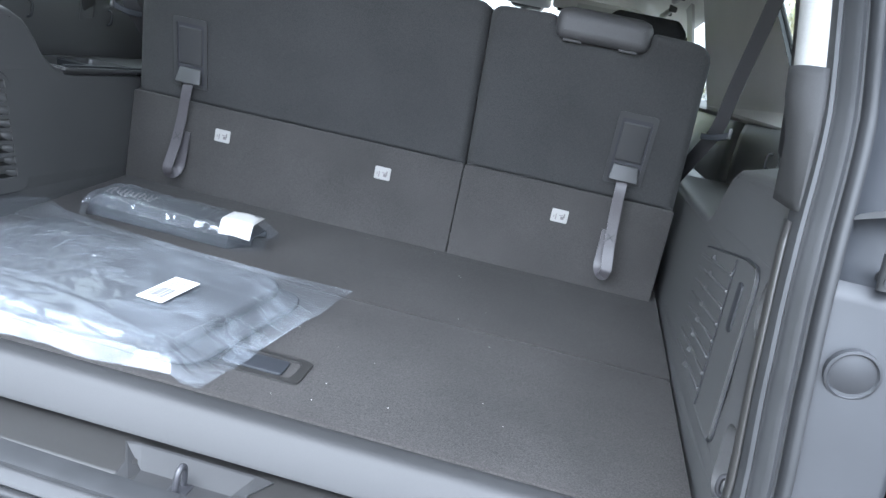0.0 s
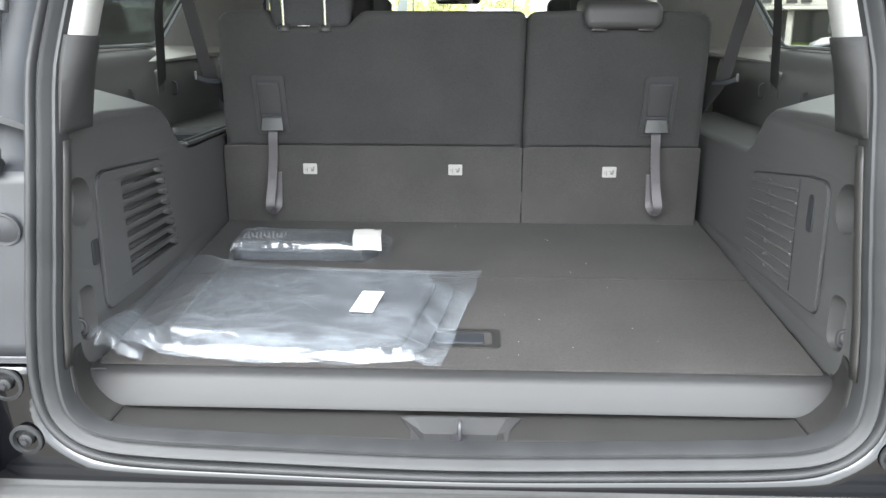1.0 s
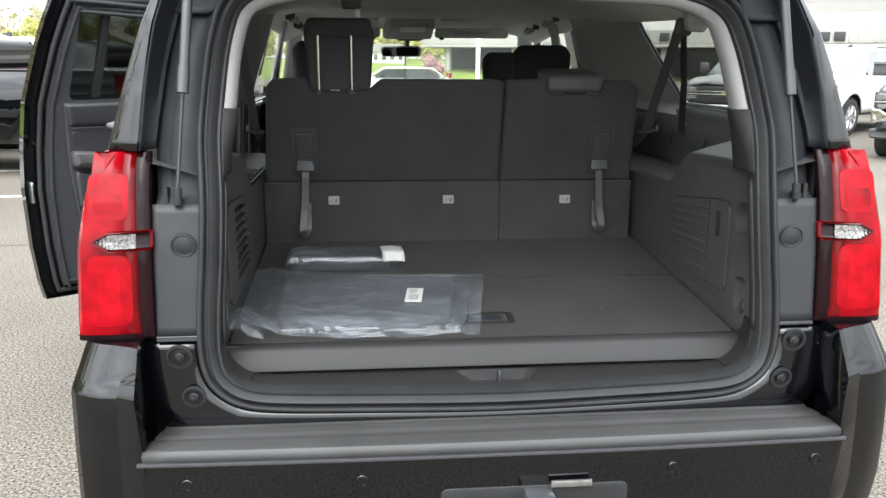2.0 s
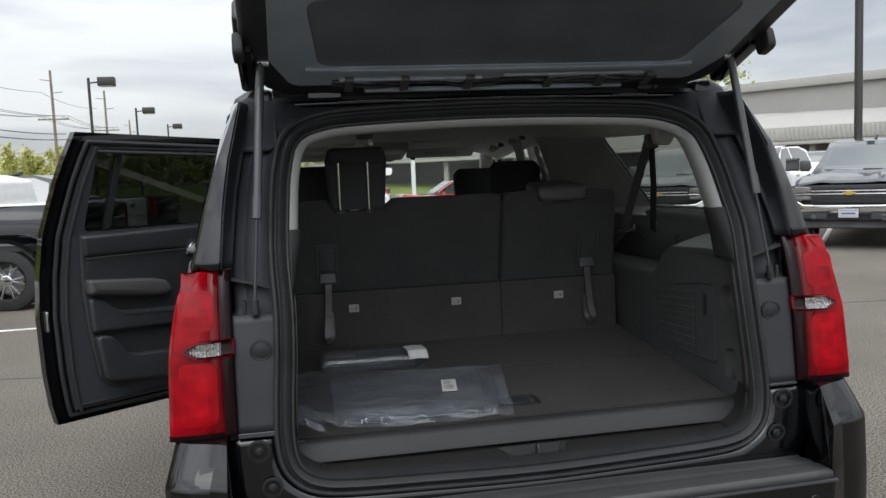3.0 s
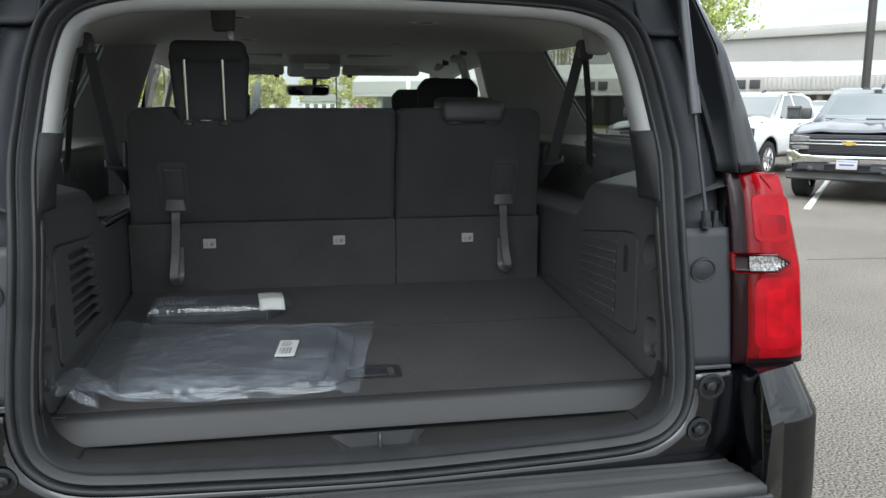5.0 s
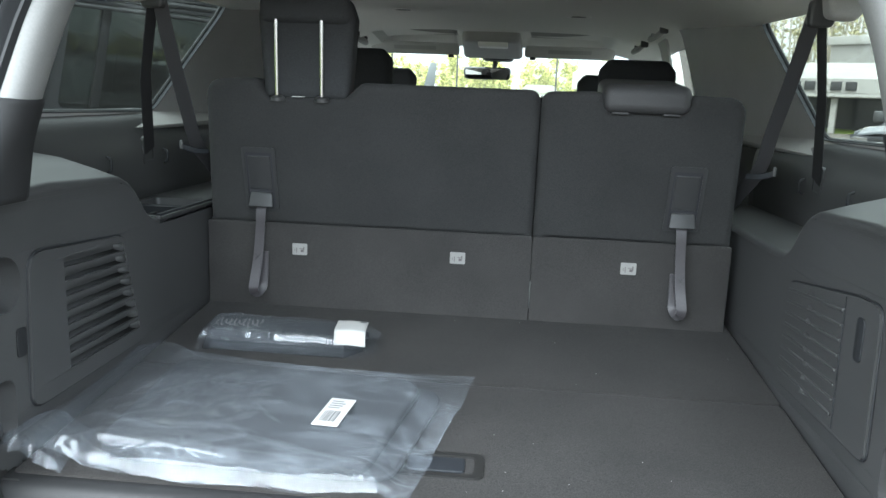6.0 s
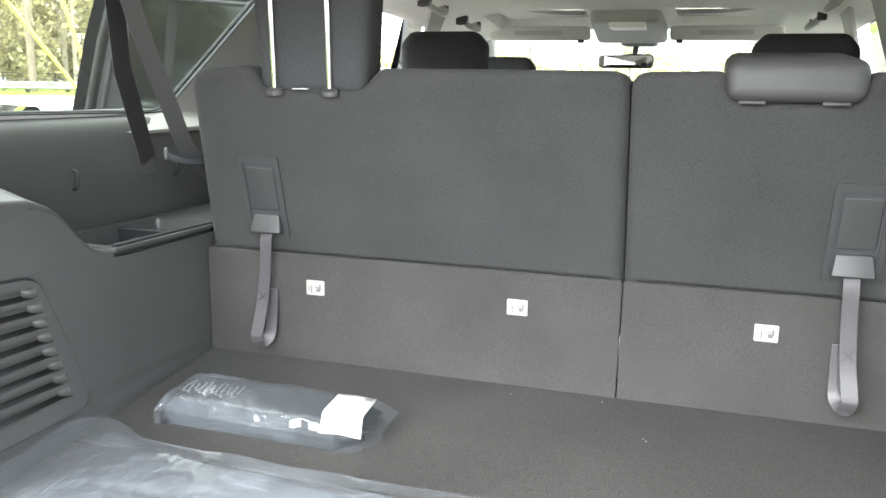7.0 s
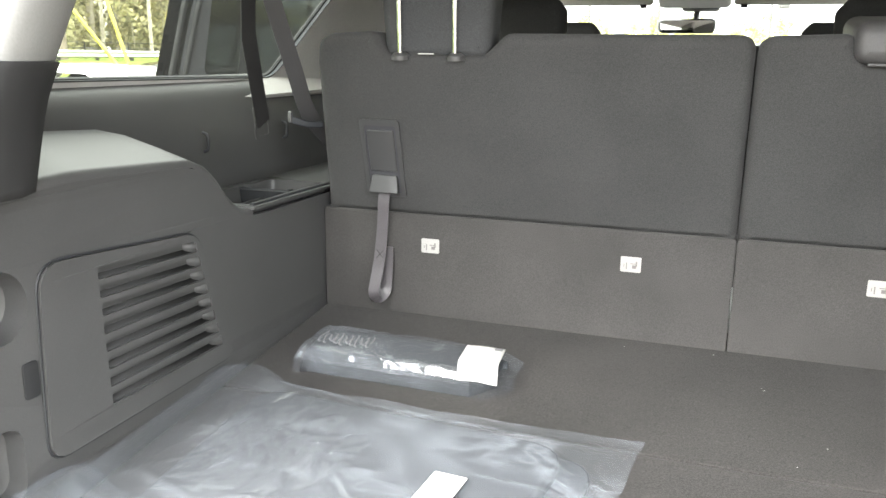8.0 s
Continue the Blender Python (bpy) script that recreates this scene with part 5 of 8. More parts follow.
    for s in (-1, 1):
        part("front_pillar", sweep([(s * 0.90, 4.22, 1.28), (s * 0.83, 3.90, 1.52), (s * 0.76, 3.55, 1.79), (s * 0.74, 3.40, 1.83)], rounded([(-0.05, -0.03), (0.05, -0.03), (0.05, 0.03), (-0.05, 0.03)], 0.015, 3)), LIGHT_TRIM, suv, "grey front pillar lining")
    part("door_lining", bm_grid([[(0.895, y, 0.70), (0.89, y, 0.95), (0.86, y, 1.0), (0.86, y, 1.12), (0.90, y, 1.16), (0.905, y, 1.38), (0.92, y, 1.43), (0.945, y, 1.44)] for y in (1.58, 1.9, 2.3, 2.7, 3.2, 3.8)]), TRIM_DARK, suv, "dark door lining", thick=0.01)
    part("cabin_floor", box(-0.86, 0.86, 1.03, 4.1, 0.60, 0.66, 0.01), CARPET, suv, "dark cabin carpet")
    part("seat_box", box(-0.70, 0.70, 1.07, 1.55, 0.66, 0.92, 0.02), TRIM_DARK, suv)


headliner()


# ---- seats ----
def back_place(u, v, w):
    """On the third row's back: u across, v height, w forward."""
    return (u, 0.975 - 0.2836 * (v - 1.16) + w, v)


def third_row(outline, radii, flap_x, handle_x, label, up_rest):
    x0 = flap_x[0]
    seat = thing("third_row_seat", ((flap_x[0] + flap_x[1]) / 2, 1.05, 0.945), label, "car seat", "third row seats")
    part("backrest", slab(rounded(outline, radii, 6), 0.13, 0.022, back_place, steps=5), SEAT_BACK, seat, "charcoal carpeted seat back")
    part("seat_cushion", box(flap_x[0] + 0.02, flap_x[1] - 0.02, 1.12, 1.50, 0.92, 1.06, 0.05, 3), CLOTH, seat)
    fl = rounded([(flap_x[0], 0.940), (flap_x[1], 0.940), (flap_x[1], 1.166), (flap_x[0], 1.166)], 0.006, 3)
    part("flap", slab(fl, 0.010, 0.003, lambda u, v, w: (u, 0.966 + w - 0.03 * max(0.0, 0.965 - v) * 8 * 0 + 0.003 * math.sin(u * 9 + v * 4), v)), FLAP, seat, "brown-grey carpet flap")
    # release latch and pull strap
    hx = handle_x
    bez = part("release_bezel", plate(rounded([(hx - 0.044, 1.200), (hx + 0.044, 1.200), (hx + 0.044, 1.366), (hx - 0.044, 1.366)], 0.008, 3), [rounded([(hx - 0.035, 1.208), (hx + 0.035, 1.208), (hx + 0.035, 1.353), (hx - 0.035, 1.353)], 0.004, 3)], 0.010, lambda u, v, w: back_place(u, v, w - 0.004)), HANDLE, seat, "black latch bezel", smooth=False)
    part("latch_recess", plate(rounded([(hx - 0.036, 1.207), (hx + 0.036, 1.207), (hx + 0.036, 1.354), (hx - 0.036, 1.354)], 0.004, 3), [], 0.004, lambda u, v, w: back_place(u, v, w - 0.0012)), INK, bez, smooth=False)
    part("release_panel", slab(rounded([(hx - 0.0300, 1.256), (hx + 0.0300, 1.256), (hx + 0.0300, 1.344), (hx - 0.0300, 1.344)], 0.004, 3), 0.01, 0.0025, lambda u, v, w: back_place(u, v, w - 0.0045)), HANDLE, bez)
    part("release_lever", slab(rounded([(hx - 0.034, 1.210), (hx + 0.034, 1.210), (hx + 0.028, 1.248), (hx - 0.028, 1.248)], 0.004, 3), 0.012, 0.003, lambda u, v, w: back_place(u, v, w - 0.005 - 0.55 * (1.248 - v))), HANDLE, bez)
    # strap: front strand hangs clear of the back, curls under and runs up beside itself
    bx, side, foot = (-0.012, 0.016, 0.984) if hx < 0 else (0.012, -0.016, 0.990)
    pts = smooth_line([(hx, 0.950, 1.216), (hx, 0.940, 1.192), (hx + 0.2 * bx, 0.938, 1.13), (hx + 0.6 * bx, 0.930, 1.06), (hx + bx, 0.918, foot + 0.028), (hx + bx, 0.913, foot + 0.012), (hx + bx + 0.25 * side, 0.918, foot), (hx + bx + 0.6 * side, 0.930, foot + 0.002), (hx + bx + side, 0.942, foot + 0.016), (hx + bx + side, 0.950, foot + 0.05), (hx + 0.4 * bx + 0.5 * side, 0.956, 1.09)], 5)
    strap = part("pull_strap", ribbon(pts, 0.025, 0.003, (0, 1, 0.2)), STRAP, seat, "shiny grey webbing pull loop")
    for q in (-1, 1):
        part("stitch", rod([(hx + 0.45 * bx - 0.008 * q, 0.9315, 1.088), (hx + 0.45 * bx + 0.008 * q, 0.9295, 1.070)], 0.0009, 5, (0, 1, 0)), WEB, strap)
    return seat


notch_l = [(-0.690, 1.150), (0.1685, 1.150), (0.1665, 1.536), (-0.268, 1.536), (-0.312, 1.497), (-0.505, 1.497), (-0.530, 1.540), (-0.660, 1.534)]
seat_l = third_row(notch_l, [0.004, 0.004, 0.03, 0.03, 0.025, 0.02, 0.02, 0.05], (-0.692, 0.1690), -0.540, "wide charcoal third-row seat back, headrest raised", True)
notch_r = [(0.1705, 1.150), (0.672, 1.150), (0.650, 1.535), (0.520, 1.538), (0.498, 1.495), (0.336, 1.495), (0.312, 1.538), (0.1695, 1.534)]
seat_r = third_row(notch_r, [0.004, 0.004, 0.05, 0.02, 0.02, 0.02, 0.02, 0.03], (0.1710, 0.672), 0.538, "narrow charcoal third-row seat back, headrest folded", False)

# dark filler added behind the split to stop daylight showing between the backs
part("split_cover", slab(rounded([(0.150, 1.16), (0.190, 1.16), (0.190, 1.520), (0.150, 1.520)], 0.006, 2), 0.03, 0.004, lambda u, v, w: back_place(u, v, w + 0.06)), CLOTH, seat_r)
# raised headrest on two steel posts
hr = part("headrest", slab(rounded([(-0.516, 1.490), (-0.304, 1.490), (-0.290, 1.69), (-0.306, 1.738), (-0.514, 1.738), (-0.530, 1.69)], 0.025, 4), 0.09, 0.022, lambda u, v, w: (u, 0.888 + w - 0.02 * max(0.0, v - 1.66) / 0.08, v), steps=4), CLOTH, seat_l, "black raised headrest")
part("headrest_roll", box(-0.522, -0.298, 0.862, 0.93, 1.672, 1.737, 0.022, 4), CLOTH, hr)
for x in (-0.480, -0.368):
    part("headrest_post", rod([(x, 0.884, 1.485), (x, 0.878, 1.58), (x, 0.872, 1.69)], 0.0052, 12, (0, 1, 0)), CHROME, hr, "bright steel post")
    part("post_collar", revolve((x, 0.886, 1.490), (0, -0.1, 1), [(0.018, -0.004), (0.018, 0.004), (0.013, 0.009), (0.006, 0.010)], 20), TRIM_DARK, hr)
part("post_label", box(-0.44, -0.41, 0.875, 0.882, 1.4965, 1.4985), WHITE, hr)
# folded headrest lying on the other back
hr2 = part("headrest", slab(rounded([(0.314, 1.488), (0.518, 1.488), (0.520, 1.556), (0.312, 1.556)], 0.028, 6), 0.20, 0.022, lambda u, v, w: (u, 0.858 + w, v + 0.02 * w / 0.2), steps=4), VINYL, seat_r, "black folded headrest")
for x in (0.355, 0.475):
    part("post_collar", box(x - 0.02, x + 0.02, 0.868, 0.89, 1.4865, 1.492, 0.002), VINYL, hr2)


def child_seat_tag(x, z, seat):
    tag = part("anchor_tag", slab(rounded([(x - 0.020, z - 0.0155), (x + 0.020, z - 0.0155), (x + 0.020, z + 0.0155), (x - 0.020, z + 0.0155)], 0.003, 3), 0.002, 0.0005, lambda u, v, w: (u, 0.9615 + w, v)), TAG, seat, "small pale anchor tag with a faint pictogram")
    for dx, dz, w, h in ((-0.008, -0.003, 0.0018, 0.014), (-0.013, -0.002, 0.0012, 0.006), (0.004, 0.002, 0.010, 0.0015), (0.007, -0.004, 0.008, 0.007), (0.011, 0.002, 0.003, 0.010)):
        part("pictogram_bar", box(x + dx - w / 2, x + dx + w / 2, 0.9606, 0.9613, z + dz - h / 2, z + dz + h / 2), TAG_INK, tag)


child_seat_tag(-0.442, 1.099, seat_l)
child_seat_tag(-0.022, 1.099, seat_l)
child_seat_tag(0.418, 1.096, seat_r)


def cabin_seat(x0, x1, y, top, rest_top, label, group):
    """A seat seen from behind: cushion, backrest, headrest on posts."""
    seat = thing("cabin_seat", ((x0 + x1) / 2, y + 0.35, 0.66), label, "car seat", group)
    part("backrest", slab(rounded([(x0, 1.05), (x1, 1.05), (x1 - 0.03, top), (x0 + 0.03, top)], 0.07, 5), 0.14, 0.05, lambda u, v, w: (u, y + 0.16 - 0.26 * (v - 1.0) + w, v), steps=4), CLOTH, seat)
    part("seat_cushion", box(x0 + 0.01, x1 - 0.01, y + 0.22, y + 0.78, 0.90, 1.08, 0.06, 3), CLOTH, seat)
    part("seat_base", box(x0 + 0.05, x1 - 0.05, y + 0.25, y + 0.74, 0.66, 0.91, 0.02), TRIM_DARK, seat)
    xc = (x0 + x1) / 2
    yb = y + 0.16 - 0.26 * (top - 1.0)
    h = part("headrest", slab(rounded([(xc - 0.14, top + 0.012), (xc + 0.14, top + 0.012), (xc + 0.145, rest_top - 0.04), (xc + 0.11, rest_top), (xc - 0.11, rest_top), (xc - 0.145, rest_top - 0.04)], 0.035, 5), 0.10, 0.035, lambda u, v, w: (u, yb - 0.01 + w, v), steps=4), CLOTH, seat, "black headrest")
    for d in (-0.06, 0.06):
        part("headrest_post", rod([(xc + d, yb + 0.05, top - 0.03), (xc + d, yb + 0.05, top + 0.03)], 0.006, 8, (0, 1, 0)), CHROME, h)


cabin_seat(-0.78, -0.27, 2.02, 1.46, 1.685, "black cloth second-row seat with headrest", "second row seats")
cabin_seat(0.30, 0.82, 2.02, 1.46, 1.675, "black cloth second-row seat with headrest", "second row seats")
cabin_seat(-0.80, -0.30, 2.98, 1.44, 1.645, "black cloth front seat with headrest", "front seats")
cabin_seat(0.30, 0.80, 2.98, 1.44, 1.645, "black cloth front seat with headrest", "front seats")


# ---- seat belts ----
def belts(s):
    b = thing("seat_belt", (s * 0.93, 1.03, 1.34), "dark grey seat belt hanging from its pillar anchor", "seat belt", "third row belts")
    dy = 0.035 if s < 0 else 0.0
    part("anchor_cover", slab(rounded([(0.735, 1.70), (0.79, 1.695), (0.815, 1.73), (0.82, 1.81), (0.715, 1.82)], 0.02, 4), 0.06, 0.015, lambda u, v, w: (s * u, 0.67 + dy + w, v)), LIGHT_TRIM, b, "grey belt anchor cover")
    part("anchor_loop", slab(rounded([(0.708, 1.685), (0.764, 1.685), (0.760, 1.745), (0.712, 1.745)], 0.015, 4), 0.03, 0.008, lambda u, v, w: (s * u, 0.715 + dy + w, v)), TRIM_DARK, b)
    part("webbing", ribbon(smooth_line([(s * 0.728, 0.745 + dy, 1.71), (s * 0.721, 0.80 + dy * 0.5, 1.60), (s * 0.713, 0.885, 1.46), (s * 0.709, 0.935, 1.37), (s * 0.690, 1.01, 1.30), (s * 0.66, 1.12, 1.20)], 4), 0.034, 0.002, (0.8 * s, 1, 0)), WEB, b)
    part("webbing", ribbon([(s * 0.745, 0.745 + dy, 1.70), (s * 0.815, 0.88, 1.53), (s * 0.878, 1.028, 1.335)], 0.042, 0.002, (s, 0.3, 0)), WEB, b)
    clip = part("guide_clip", sweep(smooth_line([(s * 0.730, 0.892, 1.364), (s * 0.722, 0.898, 1.358), (s * 0.700, 0.915, 1.350), (s * 0.682, 0.940, 1.348)], 4), rounded([(-0.005, -0.007), (0.005, -0.007), (0.005, 0.007), (-0.005, 0.007)], 0.003, 3)), BLACKOUT, b, "plastic belt guide on the seat shoulder")
    part("clip_end", slab(rounded([(-0.005, -0.012), (0.005, -0.012), (0.005, 0.012), (-0.005, 0.012)], 0.004, 3), 0.008, 0.003, lambda u, v, w: (s * (0.733 - w), 0.890 + u, 1.366 + v)), TRIM_DARK, clip)


sides(belts)
tongue = thing("centre_belt", (-0.36, 0.95, 1.845), "dark centre belt hanging from the roof", "seat belt")
part("belt_socket", slab(rounded([(-0.398, 1.770), (-0.334, 1.770), (-0.326, 1.860), (-0.404, 1.860)], 0.008, 3), 0.05, 0.006, lambda u, v, w: (u, 0.93 + w, v)), TRIM_DARK, tongue)
part("belt_tongue", box(-0.356, -0.336, 0.935, 0.94, 1.738, 1.775, 0.002), STEEL, tongue)


# ---- bags on the load floor ----
def film_sheet(corners, height, seed, n, m, crease, lift=(0, 0, 0, 0)):
    """A puffed film over a four-sided outline: corners run rear-left, rear-right, front-right, front-left."""
    bl, br, fr, fl = [Vector((*c, 0)) for c in corners]
    top = []
    for i in range(n + 1):
        u = i / n
        rt = []
        for j in range(m + 1):
            v = j / m
            p = bl.lerp(br, u).lerp(fl.lerp(fr, u), v)
            wob = noise.noise(Vector((u * 5 + seed, v * 5, seed))) * 0.010
            e = min(u, 1 - u, v, 1 - v)
            if e < 1e-6:
                p = p + Vector((wob, noise.noise(Vector((u * 7, v * 7 + seed, 2.0))) * 0.012, 0))
            rise = (1 - math.exp(-min(u, 1 - u, 1 - v) * 17)) * (1 - math.exp(-v * 30))
            q = Vector((p.x * 9, p.y * 9, seed))
            folds = noise.noise(q) * 0.5 + noise.noise(q * 2.3 + Vector((3, 1, 0))) * 0.35
            sharp = 1 - abs(noise.noise(Vector((p.x * 11 + p.y * 5, p.y * 17 - p.x * 4, seed + 5)))) * 2.2
            fine = 1 - abs(noise.noise(Vector((p.x * 40 + p.y * 22, p.y * 26, seed + 15)))) * 2.0
            patch = max(0.0, noise.noise(Vector((p.x * 4, p.y * 4, seed + 21))) + 0.1)
            front = math.exp(-((v) / 0.10) ** 2)
            raise_z = (lift[0] * (1 - u) + lift[1] * u) * (1 - v) + (lift[3] * (1 - u) + lift[2] * u) * v
            z = floor_z(p.y) + 0.004 + raise_z + height * rise * (0.95 + 0.07 * folds) + crease * rise * (sharp - 0.7) + 0.004 * rise * patch * (fine - 0.6)
            z += front * 0.0035 * (1 - 2.4 * abs(noise.noise(Vector((u * 9 + v * 6, v * 12, seed + 9))))) * min(1.0, e * 30)
            rt.append((p.x, p.y, max(z, floor_z(p.y) + 0.003)))
        top.append(rt)
    return bm_grid(top)


MAT_QUAD = [(-0.575, 0.128), (-0.105, 0.120), (-0.045, 0.475), (-0.575, 0.500)]


def film_folds():
    """Sharp creases of the film: a fan from the neck, a crumpled cluster, the rolled hem and a few long soft folds. Start, end, height, width."""
    rng = random.Random(12)
    out = []
    for (ax, ay), (bx, by) in (((-0.46, 0.36), (-0.66, 0.30)), ((-0.45, 0.34), (-0.64, 0.23)), ((-0.40, 0.33), (-0.27, 0.235)), ((-0.60, 0.20), (-0.42, 0.155)), ((-0.40, 0.18), (-0.12, 0.135)), ((-0.06, 0.14), (-0.03, 0.30)), ((-0.085, 0.17), (-0.03, 0.45)), ((-0.05, 0.18), (0.0, 0.46))):
        out.append((ax, ay, bx, by, 0.0036, 0.005))
    for k in range(30):
        a, d, n = radians(rng.uniform(12, 80)), rng.uniform(0.04, 0.24), rng.uniform(0.05, 0.17)
        x, y = -0.665 + d * math.cos(a), 0.10 + d * math.sin(a)
        a += rng.uniform(-0.2, 0.2)
        out.append((x, y, x + n * math.cos(a), y + n * math.sin(a), rng.uniform(0.0015, 0.0045), rng.uniform(0.004, 0.008)))
    for k in range(64):
        x, y, a, n = rng.gauss(-0.44, 0.060), rng.gauss(0.30, 0.050), radians(rng.gauss(70, 26)), rng.uniform(0.03, 0.09)
        out.append((x, y, x + n * math.cos(a), y + n * math.sin(a), rng.uniform(0.004, 0.0095), rng.uniform(0.0035, 0.007)))
    for k in range(34):
        x, y, a, n = rng.uniform(-0.64, -0.06), rng.uniform(0.082, 0.135), radians(rng.gauss(0, 9)), rng.uniform(0.04, 0.20)
        out.append((x, y, x + n * math.cos(a), y + n * math.sin(a), rng.uniform(0.0008, 0.0020), rng.uniform(0.0025, 0.005)))
    for k in range(9):
        x, a, n = rng.uniform(-0.58, -0.08), radians(rng.choice((55, 75, 110, 130)) + rng.uniform(-12, 12)), rng.uniform(0.025, 0.05)
        out.append((x, 0.086, x + n * math.cos(a), 0.086 + n * math.sin(a), rng.uniform(0.003, 0.005), 0.004))
    for k in range(16):
        x, y, a, n = rng.uniform(-0.60, -0.02), rng.uniform(0.16, 0.53), radians(rng.uniform(0, 180)), rng.uniform(0.02, 0.09)
        out.append((x, y, x + n * math.cos(a), y + n * math.sin(a), rng.uniform(0.0006, 0.0015), rng.uniform(0.002, 0.004)))
    return out




def over_mats(x, y):
    """How far a place lies inside the mats' outline (minus: outside)."""
    return min(((x1 - x0) * (y - y0) - (y1 - y0) * (x - x0)) / math.hypot(x1 - x0, y1 - y0) for (x0, y0), (x1, y1) in zip(MAT_QUAD, MAT_QUAD[1:] + MAT_QUAD[:1]))


def draped_film(corners, n, m, lift):
    """Film lying taut over the mats and sloping to flat margins, with a crumpled cluster and a few long folds."""
    bl, br, fr, fl = [Vector((*c, 0)) for c in corners]
    rows = []
    for i in range(n + 1):
        u = i / n
        row = []
        for j in range(m + 1):
            v = j / m
            p = bl.lerp(br, u).lerp(fl.lerp(fr, u), v)
            e = min(u, 1 - u, v, 1 - v)
            if e < 1e-6:
                p = p + Vector((noise.noise(Vector((u * 5, v * 5, 1.3))) * 0.008, noise.noise(Vector((u * 6, v * 6, 2.0))) * 0.009, 0))
            d = over_mats(p.x, p.y)
            side = min(1.0, max(0.0, (p.x + 0.20) / 0.12)) * min(1.0, max(0.0, (p.y - 0.06) / 0.08))
            taut = min(1.0, max(0.0, (-0.56 - p.x) / 0.05))
            t = min(1.0, max(0.0, -d / (0.046 + 0.024 * side + 0.075 * taut + 0.012 * noise.noise(Vector((p.x * 9, p.y * 9, 12.0))))))
            z = 0.0445 - (0.0025 * math.exp(-d / 0.012) if d > 0 else 0.0025 + 0.034 * (1 - (1 - t) ** 1.15))
            z += 0.0012 * noise.noise(Vector((p.x * 8, p.y * 8, 4.0)))
            near = math.exp(-(((p.x + 0.44) / 0.12) ** 2 + ((p.y - 0.35) / 0.075) ** 2))
            ridge = 1 - 2.4 * abs(noise.noise(Vector((p.x * 58 - p.y * 14, p.y * 14 + p.x * 4, 7.0))))
            small = 1 - 2.4 * abs(noise.noise(Vector((p.x * 125 - p.y * 40, p.y * 34, 9.0))))
            z += near * (0.0034 * ridge + 0.0014 * small)
            # the rear hem is puckered along its length
            hem = math.exp(-(v / 0.085) ** 2) * min(1.0, e * 25)
            z += hem * 0.0014 * (1 - 2.2 * abs(noise.noise(Vector((p.x * 7 + 3, p.y * 40 + p.x * 8, 5.0)))))
            # narrow rolled edge with its steep side to the rear
            q = v / 0.040
            z += 0.011 * (q if q < 1 else math.exp(1.3 * (1 - q))) * max(0.15, 0.75 + 0.9 * noise.noise(Vector((p.x * 7, 2.0, 8.0)))) * min(1.0, u * 9, (1 - u) * 12)
            z += (lift[0] * (1 - v) + lift[3] * v) * (1 - u) ** 4
            row.append((p.x, p.y, floor_z(p.y) + max(z, 0.0075)))
        rows.append(row)
    grid = np.array(rows)
    X, Y = grid[:, :, 0], grid[:, :, 1]
    rise = np.zeros(X.shape)
    for ax, ay, bx, by, high, wide in film_folds():
        wx, wy = bx - ax, by - ay
        n2 = math.hypot(wx, wy)
        k = np.clip(((X - ax) * wx + (Y - ay) * wy) / (n2 * n2), 0, 1)
        off = ((X - ax) * wy - (Y - ay) * wx) / n2 + 0.03 * n2 * np.sin(k * 5)
        rise = np.maximum(rise, high * np.sin(math.pi * k) ** 0.5 * np.exp(-np.abs(off) / wide))
    grid[:, :, 2] += rise
    return bm_grid([[tuple(p) for p in row] for row in grid.tolist()])


def barcode_label(name, at, ux, uy, w, h, lift, parent, label):
    o = rounded([(-w / 2, -h / 2), (w / 2, -h / 2), (w / 2, h / 2), (-w / 2, h / 2)], 0.002, 2)
    A, B = Vector((*ux, 0)).normalized(), Vector((*uy, 0)).normalized()
    def pl(u, v, t):
        p = Vector((*at, 0)) + A * u + B * v
        return (p.x, p.y, floor_z(p.y) + lift - t)
    lab = part(name, slab(o, 0.001, 0.0003, pl), WHITE, parent, label)
    rng = random.Random(4)
    u = -w * 0.34
    while u < w * 0.30:
        bw = rng.choice((0.0012, 0.002, 0.003))
        part("code_bar", slab([(u, -h * 0.36), (u + bw, -h * 0.36), (u + bw, h * 0.02), (u, h * 0.02)], 0.0004, 0, lambda a, b, t: pl(a, b, t - 0.0008)), FAINT_INK, lab, smooth=False)
        u += bw + rng.choice((0.0015, 0.0025))
    for k in range(4):
        v = h * (0.12 + 0.08 * k)
        part("text_bar", slab([(-w * 0.36, v), (w * (0.10 + 0.06 * (k % 3)), v), (w * (0.10 + 0.06 * (k % 3)), v + h * 0.03), (-w * 0.36, v + h * 0.03)], 0.0004, 0, lambda a, b, t: pl(a, b, t - 0.0008)), FAINT_INK, lab, smooth=False)


bag = thing("bagged_floor_mats", (-0.34, 0.35, floor_z(0.35)), "dark floor mats folded in a clear creased polythene bag", "plastic bag")
mat_o = rounded(MAT_QUAD, [0.05, 0.05, 0.06, 0.06], 5)
part("mat", slab(mat_o, 0.030, 0.010, lambda u, v, w: (u, v, floor_z(v) + 0.038 + 0.003 * math.sin(u * 7) - w)), MAT, bag, "charcoal carpet mat")
mat_u = rounded([(-0.560, 0.132), (-0.060, 0.124), (0.0, 0.470), (-0.560, 0.490)], [0.05, 0.05, 0.06, 0.06], 5)
part("mat", slab(mat_u, 0.010, 0.004, lambda u, v, w: (u, v, floor_z(v) + 0.018 - w)), MAT, bag)
